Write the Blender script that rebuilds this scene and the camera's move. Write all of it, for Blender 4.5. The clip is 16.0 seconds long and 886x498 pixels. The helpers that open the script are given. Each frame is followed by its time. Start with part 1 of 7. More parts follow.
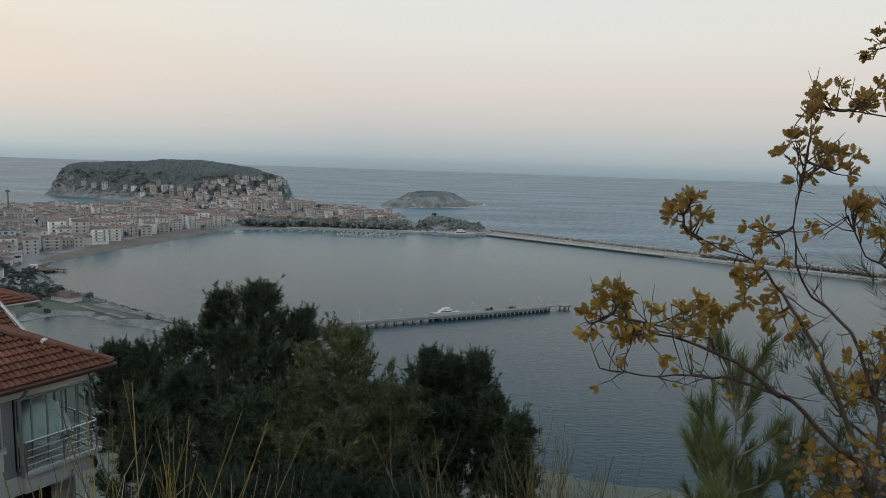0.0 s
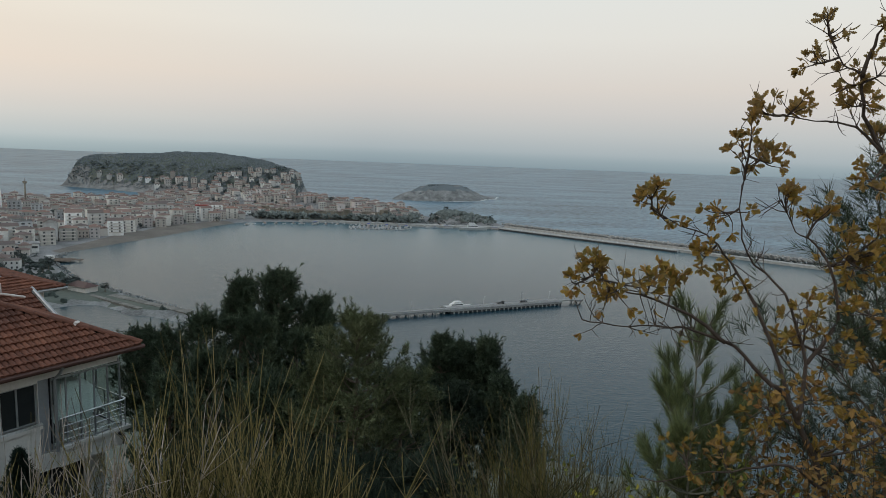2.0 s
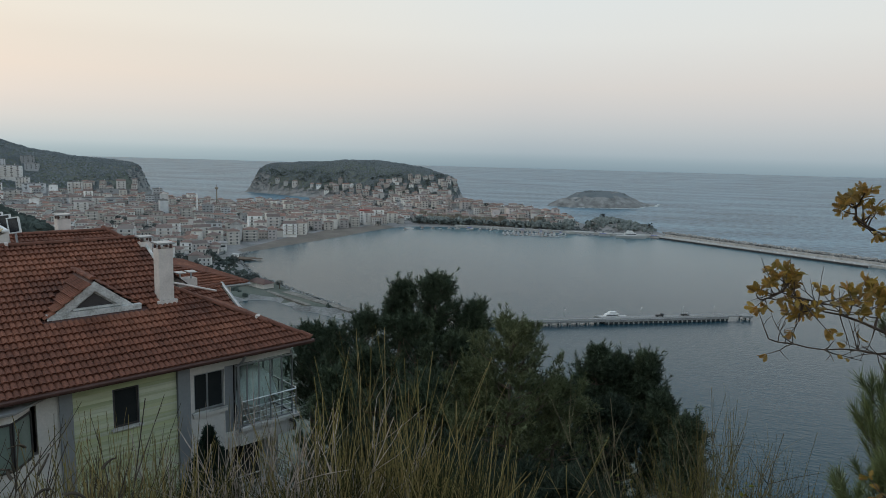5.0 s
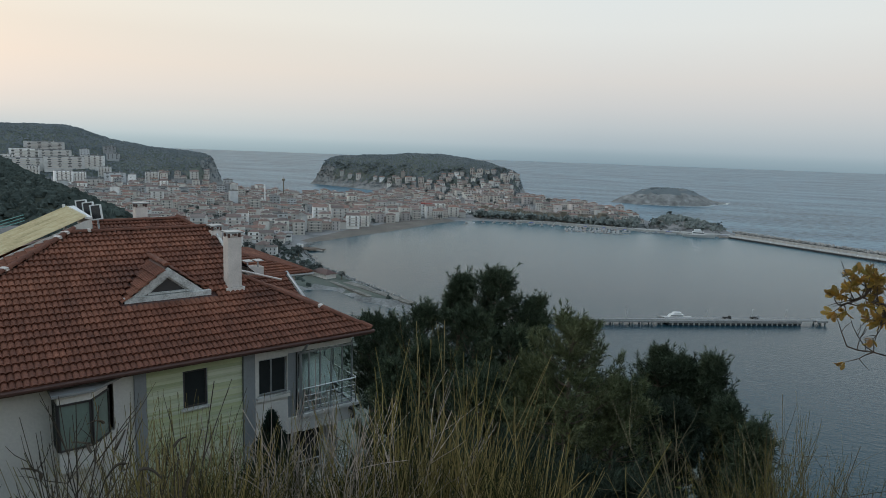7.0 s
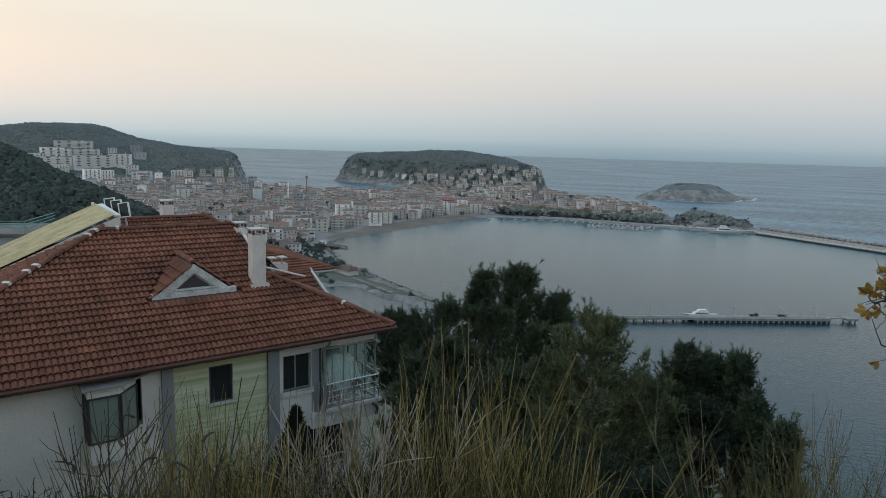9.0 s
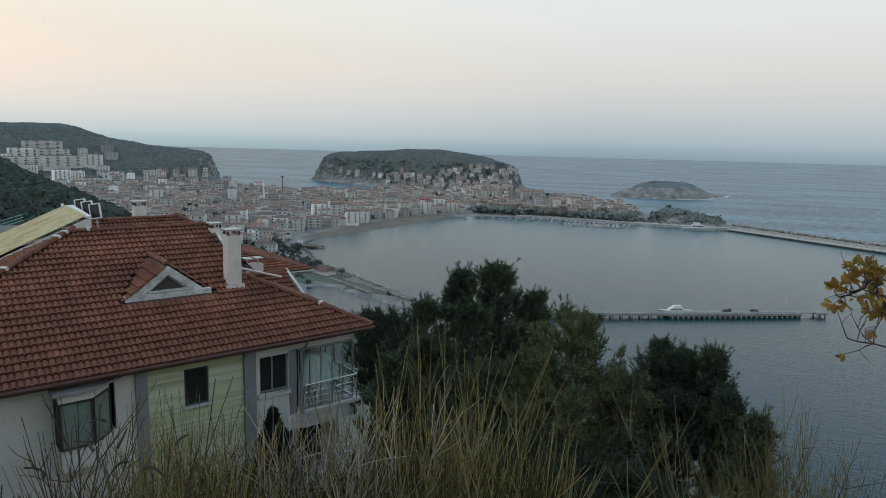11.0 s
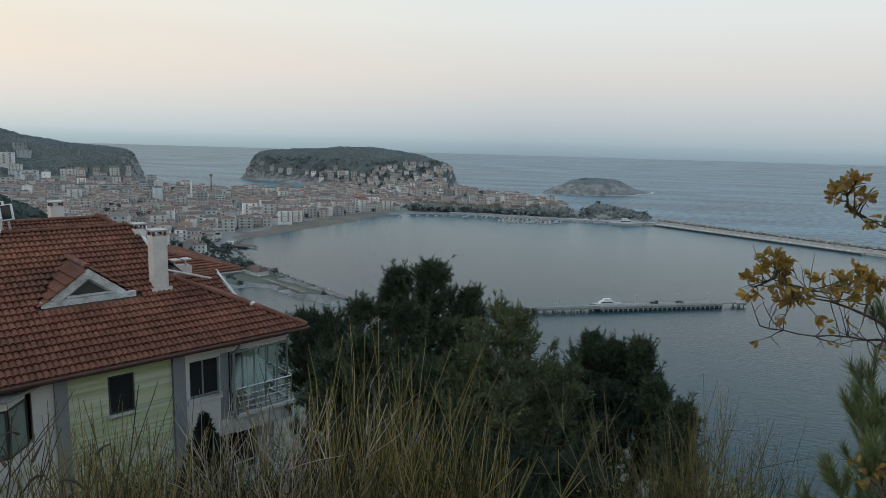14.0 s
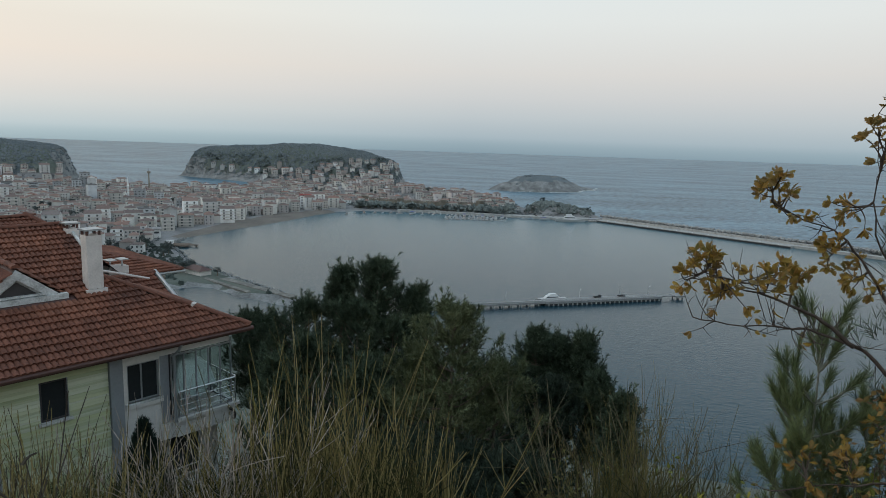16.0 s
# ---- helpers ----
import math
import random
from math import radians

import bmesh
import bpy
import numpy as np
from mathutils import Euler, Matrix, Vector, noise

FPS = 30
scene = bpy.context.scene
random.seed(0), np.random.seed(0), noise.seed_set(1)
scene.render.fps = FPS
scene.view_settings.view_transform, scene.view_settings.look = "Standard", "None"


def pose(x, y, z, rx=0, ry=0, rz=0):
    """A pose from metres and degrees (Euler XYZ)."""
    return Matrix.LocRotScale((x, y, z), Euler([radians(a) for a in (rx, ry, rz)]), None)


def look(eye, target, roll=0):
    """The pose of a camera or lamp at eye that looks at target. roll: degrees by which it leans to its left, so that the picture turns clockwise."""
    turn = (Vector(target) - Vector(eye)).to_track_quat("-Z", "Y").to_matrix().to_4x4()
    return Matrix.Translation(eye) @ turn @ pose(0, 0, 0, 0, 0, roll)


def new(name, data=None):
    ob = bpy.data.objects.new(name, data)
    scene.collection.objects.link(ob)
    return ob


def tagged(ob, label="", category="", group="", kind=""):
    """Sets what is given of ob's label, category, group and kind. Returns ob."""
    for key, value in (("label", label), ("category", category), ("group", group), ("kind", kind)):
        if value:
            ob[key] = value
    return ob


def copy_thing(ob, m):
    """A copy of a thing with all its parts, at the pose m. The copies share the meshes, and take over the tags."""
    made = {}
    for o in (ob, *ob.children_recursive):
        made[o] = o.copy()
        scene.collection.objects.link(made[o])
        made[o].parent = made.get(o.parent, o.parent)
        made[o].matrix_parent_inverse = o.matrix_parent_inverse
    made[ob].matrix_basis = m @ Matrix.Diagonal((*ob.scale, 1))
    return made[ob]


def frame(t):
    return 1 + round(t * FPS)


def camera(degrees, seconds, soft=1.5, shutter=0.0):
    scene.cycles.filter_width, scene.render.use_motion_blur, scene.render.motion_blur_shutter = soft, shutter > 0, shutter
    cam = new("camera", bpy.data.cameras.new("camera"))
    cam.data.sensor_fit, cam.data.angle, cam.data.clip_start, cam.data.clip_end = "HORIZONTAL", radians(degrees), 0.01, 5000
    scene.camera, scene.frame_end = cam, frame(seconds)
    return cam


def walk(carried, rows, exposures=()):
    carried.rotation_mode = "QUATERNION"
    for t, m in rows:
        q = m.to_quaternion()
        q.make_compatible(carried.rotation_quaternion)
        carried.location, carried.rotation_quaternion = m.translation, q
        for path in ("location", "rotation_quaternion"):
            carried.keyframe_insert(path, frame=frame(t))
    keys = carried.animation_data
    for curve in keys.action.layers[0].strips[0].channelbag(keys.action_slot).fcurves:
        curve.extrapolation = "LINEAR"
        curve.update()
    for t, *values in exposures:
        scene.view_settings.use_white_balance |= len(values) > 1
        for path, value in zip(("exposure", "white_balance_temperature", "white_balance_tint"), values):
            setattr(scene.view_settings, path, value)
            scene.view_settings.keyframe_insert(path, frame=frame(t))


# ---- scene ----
cam = camera(68.3, 16.0, soft=0.3)
EYE = 90.0
ROWS = [
    (0.0, 0.023, 0.800, 82.23, -1.90, -0.22),
    (0.5, 0.016, 0.650, 81.98, -1.99, -0.41),
    (1.0, 0.018, 0.120, 81.82, -2.07, -0.08),
    (1.5, -0.001, 0.000, 81.57, -2.00, 0.30),
    (2.0, -0.001, 0.000, 81.63, -2.16, 0.85),
    (2.5, -0.015, 0.000, 81.67, -2.37, 2.19),
    (3.0, -0.026, 0.000, 81.82, -1.80, 3.83),
    (3.5, -0.032, 0.000, 81.87, -1.16, 5.86),
    (4.0, -0.052, 0.000, 81.84, -1.60, 8.69),
    (4.5, -0.074, 0.000, 81.69, -1.37, 11.62),
    (5.0, -0.086, 0.000, 81.74, -1.57, 14.30),
    (6.2, -0.093, 0.000, 81.30, -1.85, 18.45),
    (7.5, -0.097, 0.000, 80.95, -2.06, 20.38),
    (8.0, -0.110, 0.000, 80.84, -1.83, 21.08),
    (9.2, -0.108, 0.000, 80.70, -1.72, 21.65),
    (10.5, -0.093, 0.000, 80.61, -1.63, 20.52),
    (11.0, -0.095, 0.000, 80.68, -1.54, 19.61),
    (11.5, -0.093, 0.000, 80.69, -1.58, 18.66),
    (12.0, -0.090, 0.000, 80.57, -1.65, 17.83),
    (12.5, -0.088, 0.000, 80.56, -1.35, 16.76),
    (13.0, -0.087, 0.000, 80.57, -1.69, 15.87),
    (13.5, -0.087, 0.000, 80.58, -1.78, 15.00),
    (14.0, -0.074, 0.000, 80.64, -1.63, 13.90),
    (14.5, -0.068, 0.000, 80.69, -1.72, 12.71),
    (15.0, -0.061, 0.000, 80.60, -1.73, 11.55),
    (15.5, -0.057, 0.000, 80.48, -1.93, 10.37),
    (16.0, -0.049, 0.000, 80.52, -1.86, 9.24),
]
walk(cam, [(t, pose(x, y, EYE, rx, ry, rz)) for t, x, y, rx, ry, rz in ROWS], [(0.0, 0.0, 6820, 10), (2.0, 0.0, 6780, 9.5), (3.5, 0.0, 6560, 9), (5.0, 0.0, 6490, 8.5), (7.5, 0.04, 6380, 7.5), (11.0, 0.07, 6360, 7), (16.0, 0.06, 6360, 7)])

# ---- sky and light: hazy dusk, the sun just down in the west (to the camera's left) ----
world = bpy.data.worlds.new("dusk_sky")
scene.world = world
world.use_nodes = True
wn, wl = world.node_tree.nodes, world.node_tree.links
wn.clear()
w_out, w_bg = wn.new("ShaderNodeOutputWorld"), wn.new("ShaderNodeBackground")
w_tc, w_sep = wn.new("ShaderNodeTexCoord"), wn.new("ShaderNodeSeparateXYZ")
w_ramp = wn.new("ShaderNodeValToRGB")
w_map = wn.new("ShaderNodeMapRange")
w_map.inputs["From Min"].default_value, w_map.inputs["From Max"].default_value = -0.1, 0.9
SKY_STOPS = [(-0.10, (0.20, 0.27, 0.31)), (-0.018, (0.240, 0.322, 0.376)), (-0.004, (0.305, 0.388, 0.438)),
             (0.006, (0.385, 0.455, 0.50)), (0.035, (0.50, 0.54, 0.565)), (0.065, (0.595, 0.595, 0.60)),
             (0.10, (0.675, 0.645, 0.625)), (0.17, (0.735, 0.74, 0.725)), (0.26, (0.73, 0.775, 0.785)),
             (0.45, (0.55, 0.66, 0.74)), (0.85, (0.32, 0.45, 0.60))]
els = w_ramp.color_ramp.elements
for i, (h, c) in enumerate(SKY_STOPS):
    e = els[i] if i < 2 else els.new(0.5)
    e.position = h + 0.1
for i, (h, c) in enumerate(SKY_STOPS):
    els[i].position, els[i].color = h + 0.1, (*c, 1)
w_warm, w_dot, w_pow = wn.new("ShaderNodeMix"), wn.new("ShaderNodeVectorMath"), wn.new("ShaderNodeMapRange")
w_warm.data_type, w_warm.blend_type = "RGBA", "MULTIPLY"
w_dot.operation = "DOT_PRODUCT"
w_dot.inputs[1].default_value = (-0.94, 0.33, 0.08)
w_pow.inputs["From Min"].default_value, w_pow.inputs["From Max"].default_value = 0.45, 1.0
w_sky, w_add = wn.new("ShaderNodeTexSky"), wn.new("ShaderNodeMix")
w_sky.sky_type, w_sky.sun_disc = "NISHITA", False
w_sky.sun_elevation, w_sky.sun_rotation, w_sky.dust_density = radians(2.0), radians(-70), 3.0
w_add.data_type, w_add.blend_type = "RGBA", "ADD"
w_add.inputs["Factor"].default_value = 0.015
wl.new(w_tc.outputs["Generated"], w_sep.inputs[0])
wl.new(w_sep.outputs["Z"], w_map.inputs["Value"])
wl.new(w_map.outputs[0], w_ramp.inputs[0])
wl.new(w_tc.outputs["Generated"], w_dot.inputs[0])
wl.new(w_dot.outputs["Value"], w_pow.inputs["Value"])
wl.new(w_pow.outputs[0], w_warm.inputs["Factor"])
w_low = wn.new("ShaderNodeValToRGB")
for i, (h, c) in enumerate(((0.0, (1.42, 1.36, 1.27)), (0.05, (1.28, 1.20, 1.12)), (0.14, (1.12, 1.03, 0.93)))):
    e = w_low.color_ramp.elements[i] if i < 2 else w_low.color_ramp.elements.new(0.9)
    e.position, e.color = h + 0.1, (*c, 1)
wl.new(w_map.outputs[0], w_low.inputs[0])
wl.new(w_low.outputs[0], w_warm.inputs["B"])
wl.new(w_ramp.outputs[0], w_warm.inputs["A"])
wl.new(w_warm.outputs["Result"], w_add.inputs["A"])
wl.new(w_sky.outputs[0], w_add.inputs["B"])
wl.new(w_add.outputs["Result"], w_bg.inputs["Color"])
w_bg.inputs["Strength"].default_value = 1.0
wl.new(w_bg.outputs[0], w_out.inputs[0])
# soft lamp added from the west; the sun itself is already down
sun = new("sun", bpy.data.lights.new("sun", "SUN"))
sun.data.energy, sun.data.angle, sun.data.color = 0.45, radians(30), (1.0, 0.9, 0.8)
sun.matrix_world = look((-60, -15, 160), (0, 10, 90))

# ---- materials ----
def material(name, color, rough=0.8, spec=0.3, metal=0.0, vary=0.25, scale=3.0, bump=0.0, fine=None, tint=None, per="none", spread=0.3,
             dark=None, axis=(1, 1, 1)):
    """A procedural surface: two scales of colour variation, bump, and optional per-piece variation. tint: the second colour."""
    m = bpy.data.materials.new(name)
    m.use_nodes = True
    nt, ln = m.node_tree.nodes, m.node_tree.links
    p = nt["Principled BSDF"]
    p.inputs["Roughness"].default_value, p.inputs["Metallic"].default_value = rough, metal
    p.inputs["Specular IOR Level"].default_value = spec
    tc, mp = nt.new("ShaderNodeTexCoord"), nt.new("ShaderNodeMapping")
    mp.inputs["Scale"].default_value = axis
    ln.new(tc.outputs["Object"], mp.inputs[0])
    big, small = nt.new("ShaderNodeTexNoise"), nt.new("ShaderNodeTexNoise")
    big.inputs["Scale"].default_value, big.inputs["Detail"].default_value = scale, 5
    small.inputs["Scale"].default_value, small.inputs["Detail"].default_value = fine or scale * 9, 3
    for n in (big, small):
        ln.new(mp.outputs[0], n.inputs["Vector"])
    avg = nt.new("ShaderNodeMath")
    avg.operation = "MULTIPLY_ADD"
    avg.inputs[1].default_value = 0.35
    ln.new(small.outputs[0], avg.inputs[0])
    half = nt.new("ShaderNodeMath")
    half.operation = "MULTIPLY"
    half.inputs[1].default_value = 0.65
    ln.new(big.outputs[0], half.inputs[0])
    ln.new(half.outputs[0], avg.inputs[2])
    ramp = nt.new("ShaderNodeValToRGB")
    a = dark or tuple(c * (1 - vary) for c in color)
    b = tint or tuple(min(0.95, c * (1 + vary)) for c in color)
    ramp.color_ramp.elements[0].position, ramp.color_ramp.elements[0].color = 0.34, (*a, 1)
    ramp.color_ramp.elements[1].position, ramp.color_ramp.elements[1].color = 0.66, (*b, 1)
    mid = ramp.color_ramp.elements.new(0.5)
    mid.color = (*color, 1)
    ln.new(avg.outputs[0], ramp.inputs[0])
    out = ramp.outputs[0]
    if per != "none":
        src = nt.new("ShaderNodeObjectInfo" if per == "object" else "ShaderNodeNewGeometry")
        rnd = src.outputs["Random" if per == "object" else "Random Per Island"]
        if isinstance(spread, (list, tuple)):
            pr = nt.new("ShaderNodeValToRGB")
            for i, c in enumerate(spread):
                e = pr.color_ramp.elements[i] if i < 2 else pr.color_ramp.elements.new(i / (len(spread) - 1))
            for i, c in enumerate(spread):
                pr.color_ramp.elements[i].position, pr.color_ramp.elements[i].color = i / (len(spread) - 1), (*c, 1)
            ln.new(rnd, pr.inputs[0])
            mix = nt.new("ShaderNodeMix")
            mix.data_type, mix.blend_type = "RGBA", "MIX"
            mix.inputs["Factor"].default_value = 0.75
            ln.new(out, mix.inputs["A"])
            ln.new(pr.outputs[0], mix.inputs["B"])
            out = mix.outputs["Result"]
        else:
            mr = nt.new("ShaderNodeMapRange")
            mr.inputs["To Min"].default_value, mr.inputs["To Max"].default_value = 1 - spread, 1 + spread
            ln.new(rnd, mr.inputs[0])
            hsv = nt.new("ShaderNodeHueSaturation")
            ln.new(mr.outputs[0], hsv.inputs["Value"])
            ln.new(out, hsv.inputs["Color"])
            out = hsv.outputs[0]
    ln.new(out, p.inputs["Base Color"])
    if bump:
        bp = nt.new("ShaderNodeBump")
        bp.inputs["Strength"].default_value = bump
        bp.inputs["Distance"].default_value = 0.3 / scale
        ln.new(avg.outputs[0], bp.inputs["Height"])
        ln.new(bp.outputs[0], p.inputs["Normal"])
    return m


def glass_material(name, color, rough=0.04, alpha=1.0):
    m = material(name, color, rough=rough, spec=0.6, vary=0.1, scale=2.0)
    m.node_tree.nodes["Principled BSDF"].inputs["Alpha"].default_value = alpha
    return m


def water_material():
    m = bpy.data.materials.new("sea_water")
    m.use_nodes = True
    nt, ln = m.node_tree.nodes, m.node_tree.links
    p = nt["Principled BSDF"]
    p.inputs["IOR"].default_value = 1.33
    p.inputs["Specular IOR Level"].default_value = 0.5
    p.inputs["Specular Tint"].default_value = (0.50, 0.86, 1.0, 1)
    tc = nt.new("ShaderNodeTexCoord")
    swell, chop, fine, patch, streak = (nt.new("ShaderNodeTexNoise") for _ in range(5))
    for n, s, sc, d in ((swell, (0.055, 0.16, 1), 1.0, 3), (chop, (0.25, 0.6, 1), 1.0, 4), (fine, (0.9, 1.6, 1), 1.0, 3), (patch, (0.004, 0.012, 1), 1.0, 4), (streak, (0.11, 0.10, 1), 1.0, 7)):
        mp = nt.new("ShaderNodeMapping")
        mp.inputs["Scale"].default_value = s
        mp.inputs["Rotation"].default_value = (0, 0, radians(14))
        ln.new(tc.outputs["Object"], mp.inputs[0])
        ln.new(mp.outputs[0], n.inputs["Vector"])
        n.inputs["Scale"].default_value, n.inputs["Detail"].default_value = sc, d
    # open sea beyond the breakwater line is rougher than the sheltered bay
    sep = nt.new("ShaderNodeSeparateXYZ")
    ln.new(tc.outputs["Object"], sep.inputs[0])
    side = nt.new("ShaderNodeMath")
    side.operation = "MULTIPLY_ADD"
    side.inputs[1].default_value = 0.65
    east = nt.new("ShaderNodeMath")
    east.operation = "MAXIMUM"
    east.inputs[1].default_value = -180.0
    ln.new(sep.outputs["X"], east.inputs[0])
    ln.new(east.outputs[0], side.inputs[0])
    ln.new(sep.outputs["Y"], side.inputs[2])
    openness = nt.new("ShaderNodeMapRange")
    for k, v in (("From Min", 800), ("From Max", 900), ("To Min", 0.16), ("To Max", 1.0)):
        openness.inputs[k].default_value = v
    ln.new(side.outputs[0], openness.inputs["Value"])
    s1 = nt.new("ShaderNodeMath")
    s1.operation = "MULTIPLY"
    ln.new(swell.outputs[0], s1.inputs[0])
    ln.new(openness.outputs[0], s1.inputs[1])
    s2 = nt.new("ShaderNodeMath")
    s2.operation = "MULTIPLY_ADD"
    s2.inputs[1].default_value = 0.28
    ln.new(chop.outputs[0], s2.inputs[0])
    ln.new(s1.outputs[0], s2.inputs[2])
    s3 = nt.new("ShaderNodeMath")
    s3.operation = "MULTIPLY_ADD"
    s3.inputs[1].default_value = 0.10
    ln.new(fine.outputs[0], s3.inputs[0])
    ln.new(s2.outputs[0], s3.inputs[2])
    bp = nt.new("ShaderNodeBump")
    bp.inputs["Distance"].default_value = 1.6
    calmer = nt.new("ShaderNodeMapRange")
    for k, v in (("From Min", 0.16), ("From Max", 1.0), ("To Min", 0.36), ("To Max", 0.65)):
        calmer.inputs[k].default_value = v
    ln.new(openness.outputs[0], calmer.inputs["Value"])
    ln.new(calmer.outputs[0], bp.inputs["Strength"])
    ln.new(s3.outputs[0], bp.inputs["Height"])
    ln.new(bp.outputs[0], p.inputs["Normal"])
    # open-sea tone holds distance haze; streak noise paints the waves' light and dark
    ramp = nt.new("ShaderNodeValToRGB")
    ramp.color_ramp.elements[0].position, ramp.color_ramp.elements[0].color = 0.45, (0.010, 0.040, 0.058, 1)
    ramp.color_ramp.elements[1].position, ramp.color_ramp.elements[1].color = 0.66, (0.122, 0.226, 0.300, 1)
    mixp = nt.new("ShaderNodeMath")
    mixp.operation = "MULTIPLY_ADD"
    mixp.inputs[1].default_value = 0.19
    ln.new(openness.outputs[0], mixp.inputs[0])
    sub2 = nt.new("ShaderNodeMath")
    sub2.operation = "SUBTRACT"
    sub2.inputs[1].default_value = 0.12
    both = nt.new("ShaderNodeMath")
    both.operation = "MULTIPLY_ADD"
    both.inputs[1].default_value = 0.55
    half2 = nt.new("ShaderNodeMath")
    half2.operation = "MULTIPLY"
    half2.inputs[1].default_value = 0.45
    ln.new(patch.outputs[0], half2.inputs[0])
    calm = nt.new("ShaderNodeMath")
    calm.operation = "MULTIPLY"
    ln.new(streak.outputs[0], calm.inputs[0])
    ln.new(openness.outputs[0], calm.inputs[1])
    ln.new(calm.outputs[0], both.inputs[0])
    ln.new(half2.outputs[0], both.inputs[2])
    ln.new(both.outputs[0], sub2.inputs[0])
    ln.new(sub2.outputs[0], mixp.inputs[2])
    ln.new(mixp.outputs[0], ramp.inputs[0])
    # stronger sky sheen farther up the bay, painted into the base colour
    up_bay = nt.new("ShaderNodeMapRange")
    for k, v in (("From Min", 420), ("From Max", 800), ("To Min", 0.0), ("To Max", 0.8)):
        up_bay.inputs[k].default_value = v
    ln.new(sep.outputs["Y"], up_bay.inputs["Value"])
    inside = nt.new("ShaderNodeMapRange")
    for k, v in (("From Min", 0.16), ("From Max", 0.7), ("To Min", 1.0), ("To Max", 0.0)):
        inside.inputs[k].default_value = v
    ln.new(openness.outputs[0], inside.inputs["Value"])
    bay_sheen = nt.new("ShaderNodeMath")
    bay_sheen.operation = "MULTIPLY"
    ln.new(up_bay.outputs[0], bay_sheen.inputs[0])
    ln.new(inside.outputs[0], bay_sheen.inputs[1])
    blend = nt.new("ShaderNodeMix")
    blend.data_type = "RGBA"
    ln.new(bay_sheen.outputs[0], blend.inputs[0])
    ln.new(ramp.outputs[0], blend.inputs[6])
    blend.inputs[7].default_value = (0.066, 0.165, 0.205, 1)
    ln.new(blend.outputs[2], p.inputs["Base Color"])
    rr = nt.new("ShaderNodeMapRange")
    rr.inputs["From Min"].default_value, rr.inputs["From Max"].default_value = 0.16, 1.0
    rr.inputs["To Min"].default_value, rr.inputs["To Max"].default_value = 0.24, 0.38
    ln.new(openness.outputs[0], rr.inputs["Value"])
    ln.new(rr.outputs[0], p.inputs["Roughness"])
    return m


WATER = water_material()
# land and town ground are coloured lighter to carry distance haze
M_LAND = material("scrub_and_soil", (0.13, 0.148, 0.128), 0.95, 0.1, vary=0.5, scale=0.03, fine=0.4, tint=(0.165, 0.172, 0.145), dark=(0.08, 0.095, 0.078))
M_BANK = material("dry_grassy_bank", (0.10, 0.088, 0.05), 0.95, 0.05, vary=0.5, scale=0.7, fine=16, bump=0.5, tint=(0.17, 0.15, 0.08), dark=(0.05, 0.05, 0.03))
M_LITTER = material("dark_forest_floor", (0.058, 0.064, 0.05), 0.95, 0.05, vary=0.4, scale=0.1, fine=1.2, bump=0.3)
M_TOWNGROUND = material("paved_town_ground", (0.25, 0.245, 0.24), 0.9, 0.2, vary=0.35, scale=0.05, fine=0.5)
M_ROCK = material("coastal_rock", (0.24, 0.242, 0.235), 0.9, 0.2, vary=0.5, scale=0.08, bump=0.6)
M_SAND = material("damp_sand", (0.20, 0.178, 0.155), 0.95, 0.1, vary=0.2, scale=0.05)
M_CONCRETE = material("weathered_concrete", (0.42, 0.41, 0.39), 0.85, 0.2, vary=0.25, scale=0.3, bump=0.2)
M_OLDQUAY = material("stained_old_quay", (0.21, 0.20, 0.18), 0.9, 0.15, vary=0.4, scale=0.25, fine=2, bump=0.3)
M_ASPHALT = material("asphalt", (0.06, 0.06, 0.062), 0.9, 0.2, vary=0.3, scale=0.3)
# distant foliage: aerial haze is put into the base colour
M_HAZED_FOREST = material("maquis_foliage", (0.172, 0.194, 0.202), 0.95, 0.05, vary=0.2, scale=0.02, fine=0.3, per="island", spread=0.10, dark=(0.145, 0.170, 0.178))
M_NEARWOOD = material("wooded_slope_foliage", (0.062, 0.076, 0.068), 0.95, 0.06, vary=0.35, scale=0.06, fine=0.6, per="island", spread=0.28)
# harbour trees too carry haze in their lightened, greyed colour
M_HAZED_BANKTREE = material("harbour_tree_foliage", (0.179, 0.202, 0.192), 0.95, 0.05, vary=0.35, scale=0.06, fine=0.6, per="island", spread=0.3)
M_TOWNTREE = material("town_tree_foliage", (0.105, 0.122, 0.116), 0.95, 0.05, vary=0.3, scale=0.4, per="island", spread=0.35)
M_NEEDLE = material("pine_needles", (0.066, 0.090, 0.056), 0.6, 0.15, vary=0.4, scale=0.9, per="island", spread=0.6, tint=(0.115, 0.138, 0.078))
M_NEEDLE_OLIVE = material("olive_pine_needles", (0.122, 0.142, 0.07), 0.6, 0.2, vary=0.35, scale=0.6, per="island", spread=0.45, tint=(0.18, 0.185, 0.095))
# darker copy of the pine needles, with shade put into its colour
M_NEEDLE_SHADED = material("black_pine_needles", (0.040, 0.055, 0.038), 0.65, 0.12, vary=0.4, scale=0.9, per="island", spread=0.5)
M_NEEDLE_NEAR = material("long_pine_needles", (0.165, 0.205, 0.095), 0.55, 0.3, vary=0.3, scale=2.0, per="island", spread=0.4, tint=(0.20, 0.225, 0.09))
M_CYPRESS = material("cypress_foliage", (0.030, 0.046, 0.036), 0.8, 0.1, vary=0.3, scale=2.0, per="island", spread=0.3)
M_BARK = material("pine_bark", (0.16, 0.125, 0.10), 0.95, 0.1, vary=0.45, scale=9, bump=0.7, axis=(1, 1, 0.25))
M_OAKBARK = material("oak_bark", (0.085, 0.066, 0.055), 0.95, 0.1, vary=0.45, scale=22, bump=0.6, axis=(1, 1, 0.35))
